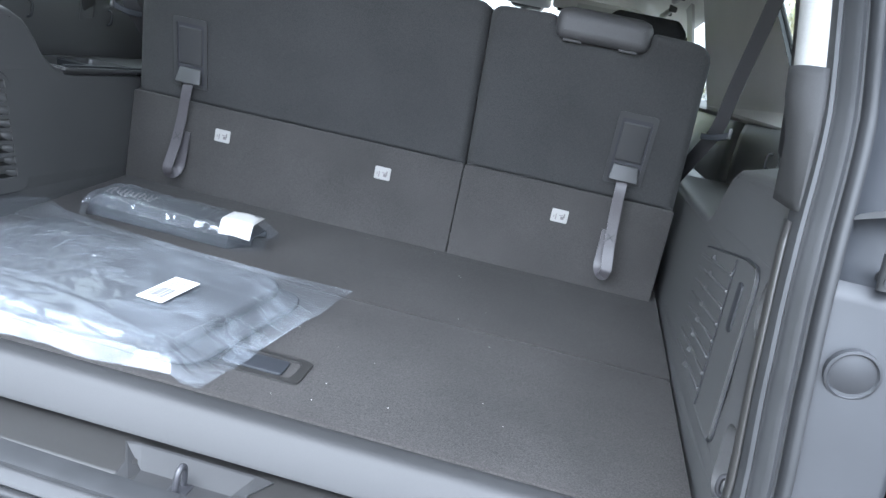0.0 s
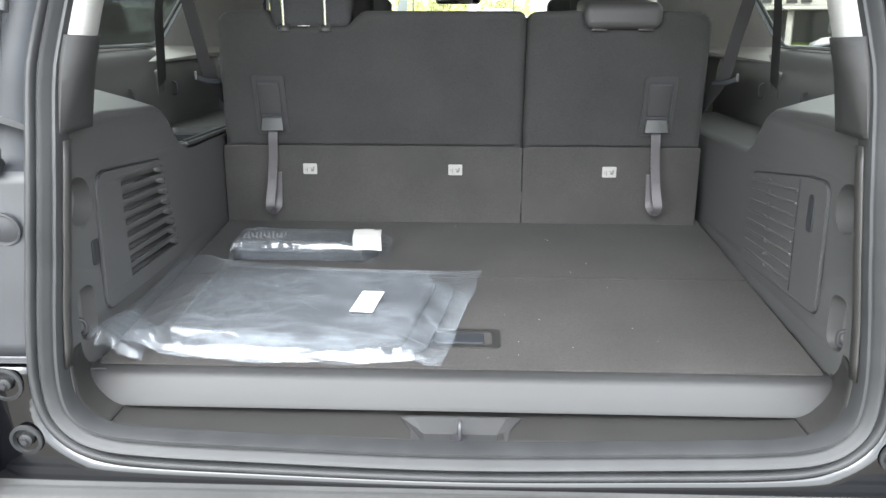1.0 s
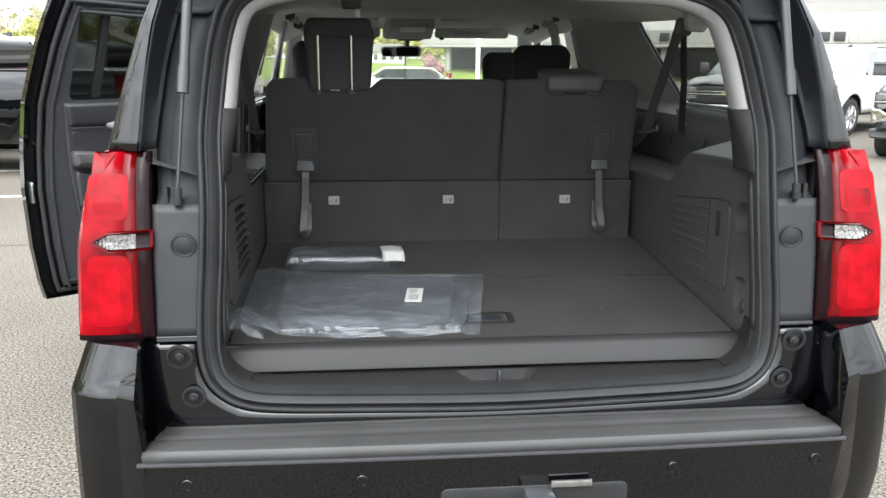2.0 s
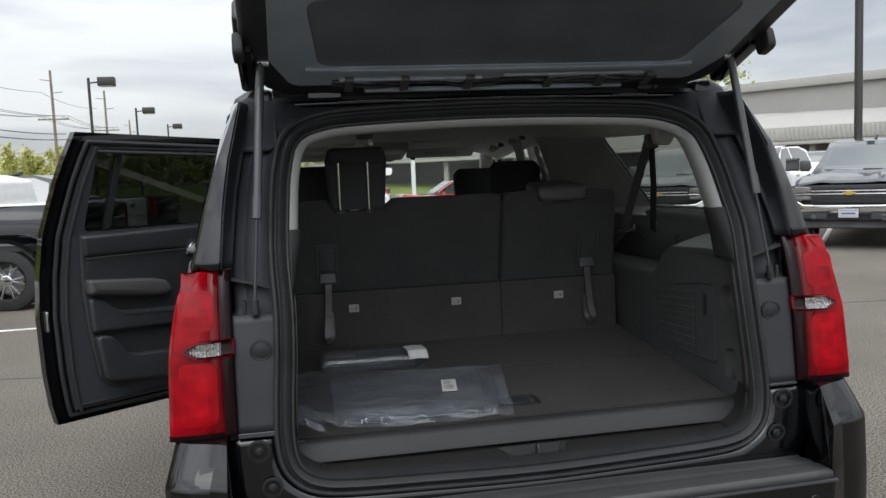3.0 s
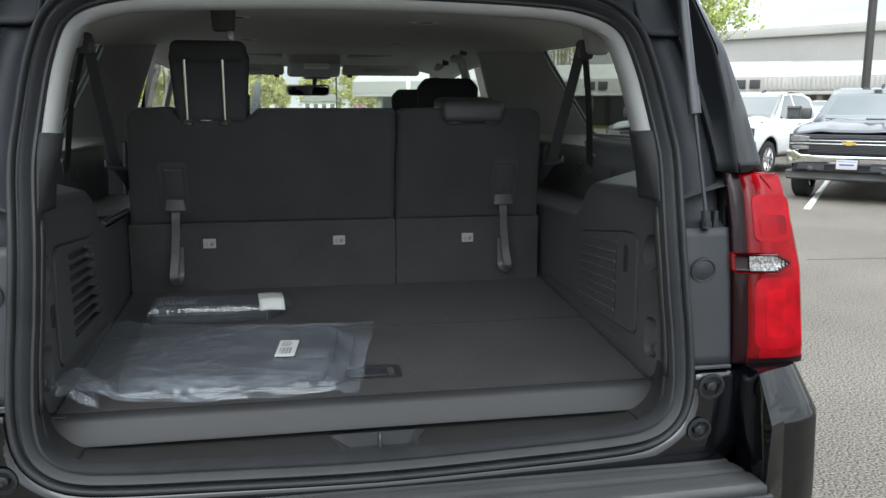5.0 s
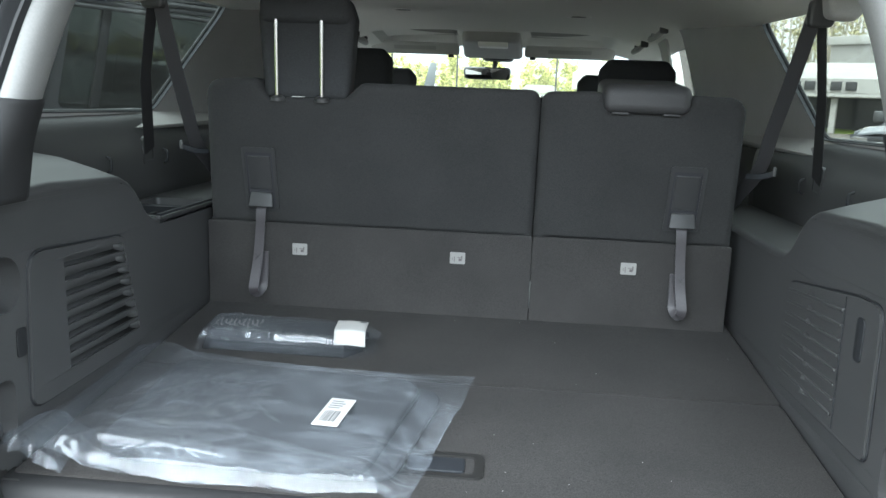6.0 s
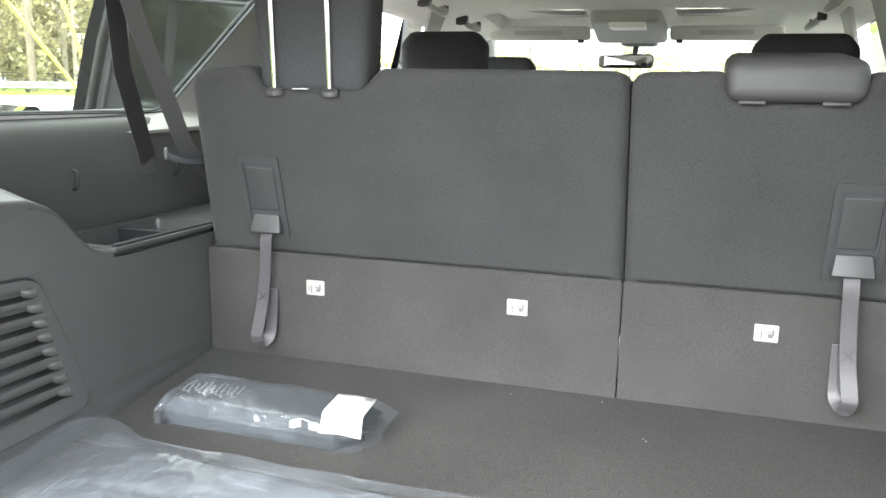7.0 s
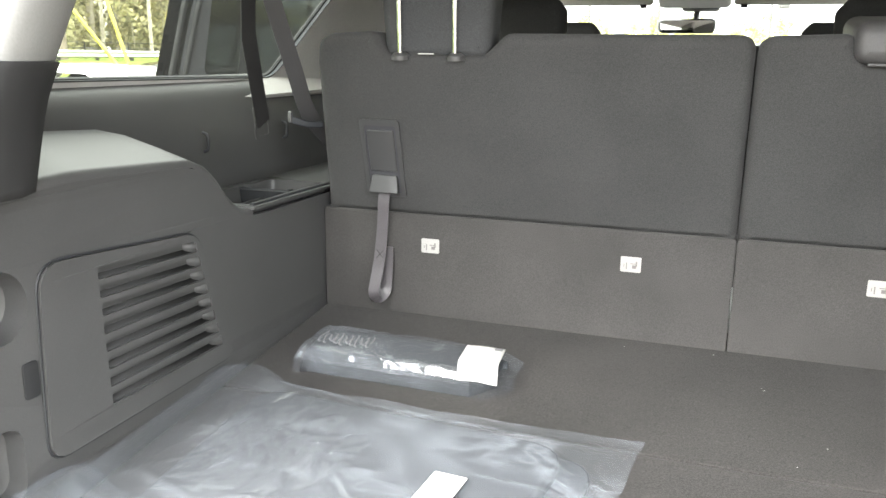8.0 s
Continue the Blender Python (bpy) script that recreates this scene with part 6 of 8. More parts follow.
part("polythene", draped_film([(-0.672, 0.078), (-0.026, 0.080), (0.055, 0.568), (-0.686, 0.552)], 330, 230, (0.036, 0.0, 0.0, 0.028)), FILM, bag, "clear creased polythene")
part("bag_neck", film_sheet([(-0.700, 0.070), (-0.60, 0.070), (-0.60, 0.19), (-0.680, 0.20)], 0.022, 6.1, 20, 20, 0.014, (0.055, 0.01, 0.02, 0.05)), FILM, bag, "gathered neck of the bag")
barcode_label("barcode_label", (-0.1915, 0.280), (1, -0.06), (0.13, 1), 0.048, 0.108, 0.0495, bag, "white barcode label")

pouch = thing("bagged_roll", (-0.39, 0.695, floor_z(0.695)), "dark folded cargo item in a clear polythene sleeve", "plastic bag")


def sleeve(grow, x0, x1, seed, crumple):
    """A box-like pillow lying across the floor; its far end thins to a flat tail."""
    rows = []
    n = 90
    for i in range(n + 1):
        u = i / n
        x = x0 + (x1 - x0) * u
        a, b = min(1.0, u / 0.05), max(0.0, (u - 0.90) / 0.10)
        h = (0.050 + grow) * (0.30 + 0.70 * math.sqrt(a * (2 - a))) * (1 - 0.62 * b)
        w = (0.061 + grow) * (0.82 + 0.18 * a) * (1 - 0.30 * b)
        yc = 0.694 + 0.018 * (1 - a) * -1 + 0.030 * b - 0.006 * (u - 0.5)
        row = []
        for j in range(41):
            t = math.pi * j / 40
            cy, cz = math.cos(t), math.sin(t)
            y = yc - w * math.copysign(abs(cy) ** 0.36, cy)
            z = h * abs(cz) ** 0.36
            calm = 0.25 if x > -0.30 else 1.0
            calm *= 1.5 if x < -0.46 else 1.0
            f = calm * crumple * noise.noise(Vector((x * 26, y * 40, seed))) + 0.6 * calm * crumple * (1 - 2 * abs(noise.noise(Vector((x * 60 + y * 40, y * 30, seed + 3)))))
            lip = 0.007 * math.exp(-((z - 0.026) / 0.004) ** 2) if cy > 0 and crumple > 0 else 0.0
            row.append((x + 0.3 * f, y - lip + f * (0.6 if cz < 0.6 else 0.15), floor_z(y) + 0.002 + max(0.0, z + f * cz)))
        rows.append(row)
    return bm_grid(rows)


part("roll", sleeve(-0.004, -0.580, -0.215, 1.0, 0.0), MAT, pouch, "dark folded cloth", thick=0.001)
# the cord lies in loops on the rolled cloth
loops = []
for k in range(60):
    x, y = -0.565 + 0.0018 * k, 0.694 + 0.026 * math.sin(k * 1.05) * (0.75 + 0.25 * math.sin(k * 0.7))
    loops.append((x + 0.007 * math.cos(k * 1.05), y, floor_z(y) + 0.0465 + 0.001 * math.sin(k * 2.1)))
# paler than the cloth, so its colour carries the glints along the cord
part("cord", rod(smooth_line(loops, 3), 0.0022, 6), TAG_INK, pouch, "looped cord, its glints put into the pale grey")
part("polythene", sleeve(0.0, -0.594, -0.184, 3.7, 0.0038), CLEAR_FILM, pouch, "clear polythene sleeve")
sticker_rows = []
for k in range(14):
    v = 0.118 * k / 13
    fold = max(0.0, v - 0.078)
    sticker_rows.append([(-0.272 + 0.072 * q / 6 - 0.010 * (1 - v / 0.118), 0.722 - min(v, 0.078) - 0.45 * fold, floor_z(0.70) + 0.0600 - 0.0012 * math.cos(q * 1.1) - 0.75 * fold) for q in range(7)])
sticker = part("label", bm_grid(sticker_rows), WHITE, pouch, "blank white paper label", thick=0.0008)
part("text_bar", slab([(-0.226, 0.010), (-0.211, 0.010), (-0.211, 0.022), (-0.226, 0.022)], 0.0005, 0, lambda u, v, w: (u, 0.722 - v, floor_z(0.70) + 0.0633 - w)), FAINT_INK, sticker, smooth=False)

# lint on the carpet
rng = random.Random(11)
lint = bmesh.new()
for _ in range(20):
    x, y = rng.uniform(-0.05, 0.66), rng.uniform(0.12, 0.94)
    m = Matrix.Translation((x, y, floor_z(y) + 0.0008)) @ Matrix.Rotation(rng.uniform(0, 6.3), 4, "Z") @ Matrix.Diagonal((rng.uniform(0.0006, 0.0022), rng.uniform(0.0004, 0.0009), 0.0005, 1))
    bmesh.ops.create_cube(lint, size=1.0, matrix=m)
tagged(part("lint", lint, WHITE, None), "white specks of lint on the carpet", "lint", kind="stuff")

tag = thing("hanging_tag", (-0.385, 3.66, 1.66), "grey paper tag hanging inside the windscreen", "tag")
part("paper", slab(rounded([(-0.45, 1.50), (-0.38, 1.50), (-0.365, 1.70), (-0.405, 1.70)], 0.004, 2), 0.002, 0.0005, lambda u, v, w: (u, 3.66 + w, v)), GREY_PAPER, tag)
part("mark", plate(circle(-0.413, 1.555, 0.020, 20), [circle(-0.413, 1.555, 0.012, 20)], 0.001, lambda u, v, w: (u, 3.6585 + w, v)), WHITE, tag, smooth=False)
part("hook", rod([(-0.385, 3.66, 1.695), (-0.385, 3.655, 1.735)], 0.002, 6, (0, 1, 0)), STEEL, tag)


# ---- car park and surroundings ----
ASPHALT = material("asphalt", (0.110, 0.098, 0.083), 0.9, grain=1.0, grain_size=85, bump=0.28, bump_size=200, stain=0.15, stain_size=0.7, spec=0.2)
LINE = material("line_paint", (0.62, 0.61, 0.58), 0.8, grain=0.2, grain_size=30, stain=0.2, stain_size=3)
GRASS = material("grass", (0.115, 0.15, 0.035), 0.9, grain=0.35, grain_size=9, stain=0.25, stain_size=0.4, spec=0.1)
CONCRETE = material("pale_render", (0.315, 0.306, 0.284), 0.85, grain=0.03, grain_size=6, stain=0.06, stain_size=0.25)
GREYWALL = material("grey_render", (0.245, 0.237, 0.222), 0.85, grain=0.03, grain_size=6, stain=0.05, stain_size=0.25)
SHADE_GLASS = material("shop_glass", (0.02, 0.022, 0.024), 0.15)
POLE_DARK = material("dark_bronze_pole", (0.030, 0.028, 0.026), 0.5, stain=0.15)
WOODPOLE = material("weathered_pole", (0.20, 0.165, 0.125), 0.9, grain=0.3, grain_size=18, stain=0.25, stain_size=2)
WIRE = material("cable", (0.03, 0.03, 0.03), 0.7)
YELLOW = material("yellow_guard", (0.62, 0.52, 0.10), 0.5)
GALV = material("galvanised", (0.60, 0.61, 0.62), 0.45, metal=0.5, stain=0.1)
BARK = material("bark", (0.36, 0.325, 0.265), 0.95, grain=0.3, grain_size=14)
W_PAINT = material("white_paint", (0.74, 0.74, 0.73), 0.25, coat=0.8, stain=0.05)
D_PAINT = material("slate_paint", (0.022, 0.025, 0.031), 0.28, metal=0.15, coat=1.0, stain=0.1)
R_PAINT = material("red_paint", (0.42, 0.03, 0.03), 0.25, coat=1.0)
BLUE_INK = material("blue_plate_ink", (0.05, 0.07, 0.25), 0.6)
GOLD = material("gold_badge", (0.75, 0.50, 0.10), 0.3, metal=0.8)
CAR_GLASS = material("car_glass", (0.024, 0.032, 0.031), 0.05, coat=0.6, spec=0.7, ior=1.8, stain=0.4, stain_size=1.6)


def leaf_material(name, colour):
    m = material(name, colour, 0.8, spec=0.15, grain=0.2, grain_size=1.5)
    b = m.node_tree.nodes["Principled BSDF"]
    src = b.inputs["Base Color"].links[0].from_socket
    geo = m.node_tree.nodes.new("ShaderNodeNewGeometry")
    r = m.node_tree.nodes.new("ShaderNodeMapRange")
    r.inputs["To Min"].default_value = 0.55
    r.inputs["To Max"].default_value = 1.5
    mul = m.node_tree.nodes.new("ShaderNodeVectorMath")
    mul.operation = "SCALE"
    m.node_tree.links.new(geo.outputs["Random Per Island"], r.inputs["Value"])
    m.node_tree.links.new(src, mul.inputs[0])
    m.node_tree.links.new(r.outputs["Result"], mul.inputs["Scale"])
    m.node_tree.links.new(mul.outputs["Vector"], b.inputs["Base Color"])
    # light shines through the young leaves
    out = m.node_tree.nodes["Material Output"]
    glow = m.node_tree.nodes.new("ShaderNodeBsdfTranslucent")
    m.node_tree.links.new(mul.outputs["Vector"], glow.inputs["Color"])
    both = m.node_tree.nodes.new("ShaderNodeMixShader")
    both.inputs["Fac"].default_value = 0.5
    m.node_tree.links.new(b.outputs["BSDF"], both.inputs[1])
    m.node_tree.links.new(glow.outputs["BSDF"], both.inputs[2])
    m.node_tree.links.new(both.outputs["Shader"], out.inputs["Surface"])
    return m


# leaf colours raised above real leaves, to put distant haze and brightness in
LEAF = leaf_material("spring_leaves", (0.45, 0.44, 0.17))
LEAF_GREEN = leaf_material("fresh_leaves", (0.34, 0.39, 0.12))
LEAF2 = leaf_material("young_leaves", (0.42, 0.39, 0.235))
BLOSSOM = leaf_material("pink_blossom", (0.46, 0.29, 0.29))

ground = new("ground", finish(bm_grid([[(x, y, 0.0) for x in (-900, -60, -20, 0, 20, 60, 900)] for y in (-900, -60, -20, 0, 20, 60, 900)]), smooth=False))
ground.data.materials.append(ASPHALT)
tagged(ground, "worn grey asphalt car park", "ground", kind="structure")


def painted_line(x0, y0, x1, y1, w=0.1):
    a, b = Vector((x0, y0, 0)), Vector((x1, y1, 0))
    n = Vector((-(b - a).y, (b - a).x, 0)).normalized() * w / 2
    ob = part("parking_line", bm_grid([[a - n + Vector((0, 0, 0.004)), a + n + Vector((0, 0, 0.004))], [b - n + Vector((0, 0, 0.004)), b + n + Vector((0, 0, 0.004))]]), LINE, None, thick=0.003)
    tagged(ob, "worn white parking bay line on asphalt", "road marking", "bay lines", "structure")


for y in (2.2, 4.95, 7.70, 9.95, 12.7):
    painted_line(-8.6, y - 0.15, -3.55, y + 0.05)
painted_line(5.4, 10.9, 9.8, 16.4)
painted_line(7.6, 9.4, 12.0, 14.9)

# cracks sealed with tar
for pts in (((-4.4, 5.0), (-3.2, 5.15), (-2.2, 4.95), (-1.3, 5.1)), ((5.0, 5.6), (6.2, 5.5), (7.6, 5.9), (9.0, 5.7), (11, 6.1))):
    tagged(part("asphalt_crack", sweep([(x, y, 0.001) for x, y in pts], [(-0.012, -0.002), (0.012, -0.002), (0.006, 0.003), (-0.006, 0.003)]), WIRE, None), "thin dark crack in the asphalt", "crack", "cracks", "structure")


# ---- parked trucks and cars ----
def place_frame(x, y, heading):
    """A vehicle's frame: its front points along heading (degrees from +y, to the left)."""
    return Matrix.Translation((x, y, 0)) @ Matrix.Rotation(radians(heading), 4, "Z")


def pickup(x, y, heading, paint, label, plate_bars=True):
    """Crew-cab pickup; y = 0 at its front bumper, its length towards -y."""
    M = place_frame(x, y, heading)
    t = thing("pickup_truck", (x, y, 0), label, "truck", "parked pickups")

    def add(name, bm, mat, parent=None, lab="", **k):
        return part(name, moved(bm, M), mat, parent or t, lab, **k)

    def halfw(z):
        return lerp_table(z, [0.5, 0.8, 1.05, 1.2, 1.3, 1.92], [0.96, 1.01, 1.0, 0.975, 0.93, 0.68])
    # lower body with wheel arches
    for s in (-1, 1):
        rows = []
        for k in range(61):
            yy = -0.25 - 5.5 * k / 60
            lo = 0.50
            for yc in (-1.0, -4.75):
                if abs(yy - yc) < 0.50:
                    lo = max(lo, 0.42 + math.sqrt(0.25 - (yy - yc) ** 2))
            hi = lerp_table(yy, [-5.75, -3.7, -3.6, -1.4, -0.25], [1.38, 1.38, 1.30, 1.30, 1.18])
            rows.append([(s * halfw(lo + (hi - lo) * i / 8) * (1 - 0.06 * max(0, (yy + 0.9) / 0.65) ** 2), yy, lo + (hi - lo) * i / 8) for i in range(9)])
        add("side_panel", bm_grid(rows), paint, thick=0.02)
    # bonnet
    rows = []
    for k in range(12):
        yy = -0.12 - 1.45 * k / 11
        rows.append([(0.92 * u / 16, yy - 0.10 * (u / 16) ** 2, lerp_table(yy, [-1.57, -0.6, -0.12], [1.36, 1.31, 1.16]) - 0.05 * abs(u / 16) ** 3 + 0.022 * math.exp(-((abs(u) / 16 - 0.52) / 0.16) ** 2)) for u in range(-16, 17)])
    add("bonnet", bm_grid(rows), paint, thick=0.02)
    # cab shell
    cab = rounded([(-1.50, 1.28), (-2.25, 1.88), (-2.7, 1.93), (-3.35, 1.91), (-3.78, 1.80), (-3.80, 1.28)], [0.05, 0.12, 0.1, 0.2, 0.1, 0.02], 4)
    rows = [[(hw * (halfw(v) - 0.01), u, v) for u, v in cab] for hw in (-1.0, -0.97, -0.6, -0.2, 0.2, 0.6, 0.97, 1.0)]
    c = add("cab", bm_grid(rows, closed_u=True), paint)
    for s in (-1, 1):
        side_o = [(-1.62, 1.31), (-2.28, 1.84), (-2.62, 1.87), (-2.62, 1.31)]
        add("cab_window", plate(rounded(side_o, 0.03, 3), [], 0.004, lambda u, v, w: (s * (halfw(v) + 0.004 - w), u, v)), CAR_GLASS, c, smooth=False)
        side_o = [(-2.72, 1.31), (-2.72, 1.87), (-3.38, 1.85), (-3.68, 1.74), (-3.70, 1.31)]
        add("cab_window", plate(rounded(side_o, 0.03, 3), [], 0.004, lambda u, v, w: (s * (halfw(v) + 0.004 - w), u, v)), CAR_GLASS, c, smooth=False)
        add("cab_side", plate([(-1.50, 1.27), (-2.25, 1.885), (-3.35, 1.905), (-3.78, 1.80), (-3.80, 1.27)], [], 0.01, lambda u, v, w: (s * (halfw(v) - 0.006 - w), u, v)), paint, c, smooth=False)
        add("wing_mirror", box(s * 1.02, s * 1.22, -1.98, -1.88, 1.34, 1.56, 0.04), TRIM_DARK, t)
        add("door_handle", box(s * 0.985, s * 1.012, -2.62, -2.42, 1.17, 1.20, 0.01), CHROME, t)
        def face(u):
            return -0.02 - 0.20 * abs(u) ** 3
        h = add("headlamp", slab(rounded([(0.60, 1.005), (0.93, 0.985), (0.96, 1.06), (0.90, 1.105), (0.62, 1.085)], 0.015, 3), 0.10, 0.012, lambda u, v, w: (s * u, face(u) + 0.005 - w, v)), CLEAR_LENS, t, "clear headlamp")
        add("lamp_bezel", slab(rounded([(0.585, 0.86), (0.97, 0.86), (0.975, 1.12), (0.59, 1.115)], 0.02, 3), 0.08, 0.01, lambda u, v, w: (s * u, face(u) - 0.008 - w, v)), INK, h)
        add("lamp_bar", slab(rounded([(0.58, 0.955), (0.95, 0.945), (0.95, 0.968), (0.58, 0.982)], 0.005, 3), 0.06, 0.006, lambda u, v, w: (s * u, face(u) + 0.012 - w, v)), CHROME, h)
        add("fog_lamp", slab(rounded([(0.62, 0.875), (0.90, 0.87), (0.92, 0.925), (0.62, 0.93)], 0.01, 3), 0.06, 0.008, lambda u, v, w: (s * u, face(u) + 0.004 - w, v)), CLEAR_LENS, h)
        add("tow_hook", box(s * 0.52, s * 0.60, -0.06, 0.02, 0.52, 0.60, 0.02), TRIM_DARK, t)
        for yc in (-1.0, -4.75):
            tyre_and_rim(M, s * 1.0, yc, s, 0.41, t)
        lamp = add("tail_lamp", box(s * 0.86, s * 1.005, -5.80, -5.70, 0.98, 1.36, 0.02), RED_LENS, t, "red tail lamp")
    add("windscreen", bm_grid([[(0.86 * u / 6 * (1 - 0.16 * k / 5), lerp_table(k / 5, [0, 1], [-1.475, -2.235]) + 0.0, lerp_table(k / 5, [0, 1], [1.305, 1.875]) + 0.006) for u in range(-6, 7)] for k in range(6)]), CAR_GLASS, c, "sky-mirroring windscreen", thick=0.004)
    for q in (-0.55, 0.12):
        add("wiper", rod([(q, -1.46, 1.335), (q + 0.30, -1.52, 1.362), (q + 0.58, -1.53, 1.365)], 0.010, 6), INK, c)
    add("roof_antenna", slab(rounded([(-2.86, 1.92), (-2.62, 1.92), (-2.82, 2.00), (-2.87, 2.00)], 0.01, 2), 0.035, 0.006, lambda u, v, w: (0.0175 - w, u, v)), INK, c)
    # bed
    add("bed_floor", box(-0.95, 0.95, -5.72, -3.84, 0.80, 0.88), TRIM_DARK, t)
    add("bed_front", box(-0.95, 0.95, -3.88, -3.80, 0.85, 1.36, 0.01), paint, t)
    g = add("tailgate", box(-0.86, 0.86, -5.80, -5.72, 0.86, 1.37, 0.02), paint, t)
    add("tailgate_handle", box(-0.12, 0.12, -5.815, -5.795, 1.22, 1.29, 0.01), TRIM_DARK, g)
    add("rear_bumper", box(-0.98, 0.98, -5.98, -5.80, 0.55, 0.78, 0.04), CHROME, t)
    # grille
    g = add("grille", slab(rounded([(-0.60, 0.80), (0.60, 0.80), (0.62, 1.12), (-0.62, 1.12)], 0.04, 4), 0.06, 0.01, lambda u, v, w: (u, -0.02 - w, v)), INK, t, "black barred grille")
    for z, hgt, mat in ((1.020, 0.018, CHROME), (0.965, 0.022, CHROME), (0.835, 0.008, TRIM_DARK), (0.858, 0.008, TRIM_DARK), (0.881, 0.008, TRIM_DARK), (0.904, 0.008, TRIM_DARK), (0.927, 0.008, TRIM_DARK), (1.045, 0.008, TRIM_DARK), (1.07, 0.008, TRIM_DARK)):
        add("grille_bar", box(-0.61, 0.61, -0.05, 0.0, z - hgt / 2, z + hgt / 2, 0.004), mat, g)
    bow = [(-0.11, 0.968), (-0.09, 1.0), (-0.04, 1.0), (-0.04, 1.018), (0.04, 1.018), (0.04, 1.0), (0.11, 1.0), (0.09, 0.968), (0.04, 0.968), (0.04, 0.95), (-0.04, 0.95), (-0.04, 0.968)]
    add("badge", slab(bow, 0.02, 0.0, lambda u, v, w: (u, 0.012 - w, v)), GOLD, g, "plain gold badge", smooth=False)
    def band(u):
        return 0.05 - 0.22 * abs(u) ** 3
    f = add("front_bumper", slab(rounded([(-0.97, 0.60), (-0.80, 0.64), (0.80, 0.64), (0.97, 0.60), (1.0, 0.84), (0.86, 0.85), (0.74, 0.785), (-0.74, 0.785), (-0.86, 0.85), (-1.0, 0.84)], 0.03, 4), 0.20, 0.025, lambda u, v, w: (u, band(u) - w - 0.12 * max(0.0, v - 0.72), v)), CHROME, t, "chrome front bumper")
    add("air_intake", slab(rounded([(-0.90, 0.50), (0.90, 0.50), (0.82, 0.645), (-0.82, 0.645)], 0.04, 4), 0.16, 0.02, lambda u, v, w: (u, band(u) + 0.002 - w, v)), RUBBER, f)
    for q in (-1, 1):
        add("fog_recess", slab(rounded([(0.34, 0.535), (0.80, 0.545), (0.76, 0.625), (0.34, 0.625)], 0.03, 4), 0.03, 0.008, lambda u, v, w: (q * u, band(u) + 0.010 - w, v)), INK, f)
    add("chin", slab(rounded([(-0.98, 0.36), (0.98, 0.36), (1.0, 0.52), (-1.0, 0.52)], 0.05, 4), 0.25, 0.03, lambda u, v, w: (u, 0.055 - 0.22 * abs(u) ** 3 - w, v)), TRIM_DARK, f)
    if plate_bars:
        p = add("number_plate", box(-0.155, 0.155, 0.062, 0.072, 0.565, 0.715, 0.004), WHITE, f, "white dealer plate with plain bars")
        add("plate_bar", box(-0.11, 0.11, 0.0725, 0.074, 0.625, 0.652), BLUE_INK, p)
        add("plate_bar", box(-0.14, 0.14, 0.0725, 0.074, 0.685, 0.695), BLUE_INK, p)
    add("underbody", box(-0.85, 0.85, -5.6, -0.3, 0.42, 0.85, 0.03), TRIM_DARK, t)
    return t


def tyre_and_rim(M, x, y, s, r, owner):
    before = set(bpy.data.objects)
    wheel_at(x, y, s, r, owner)
    for ob in set(bpy.data.objects) - before:
        if ob.type == "MESH":
            ob.data.transform(M)


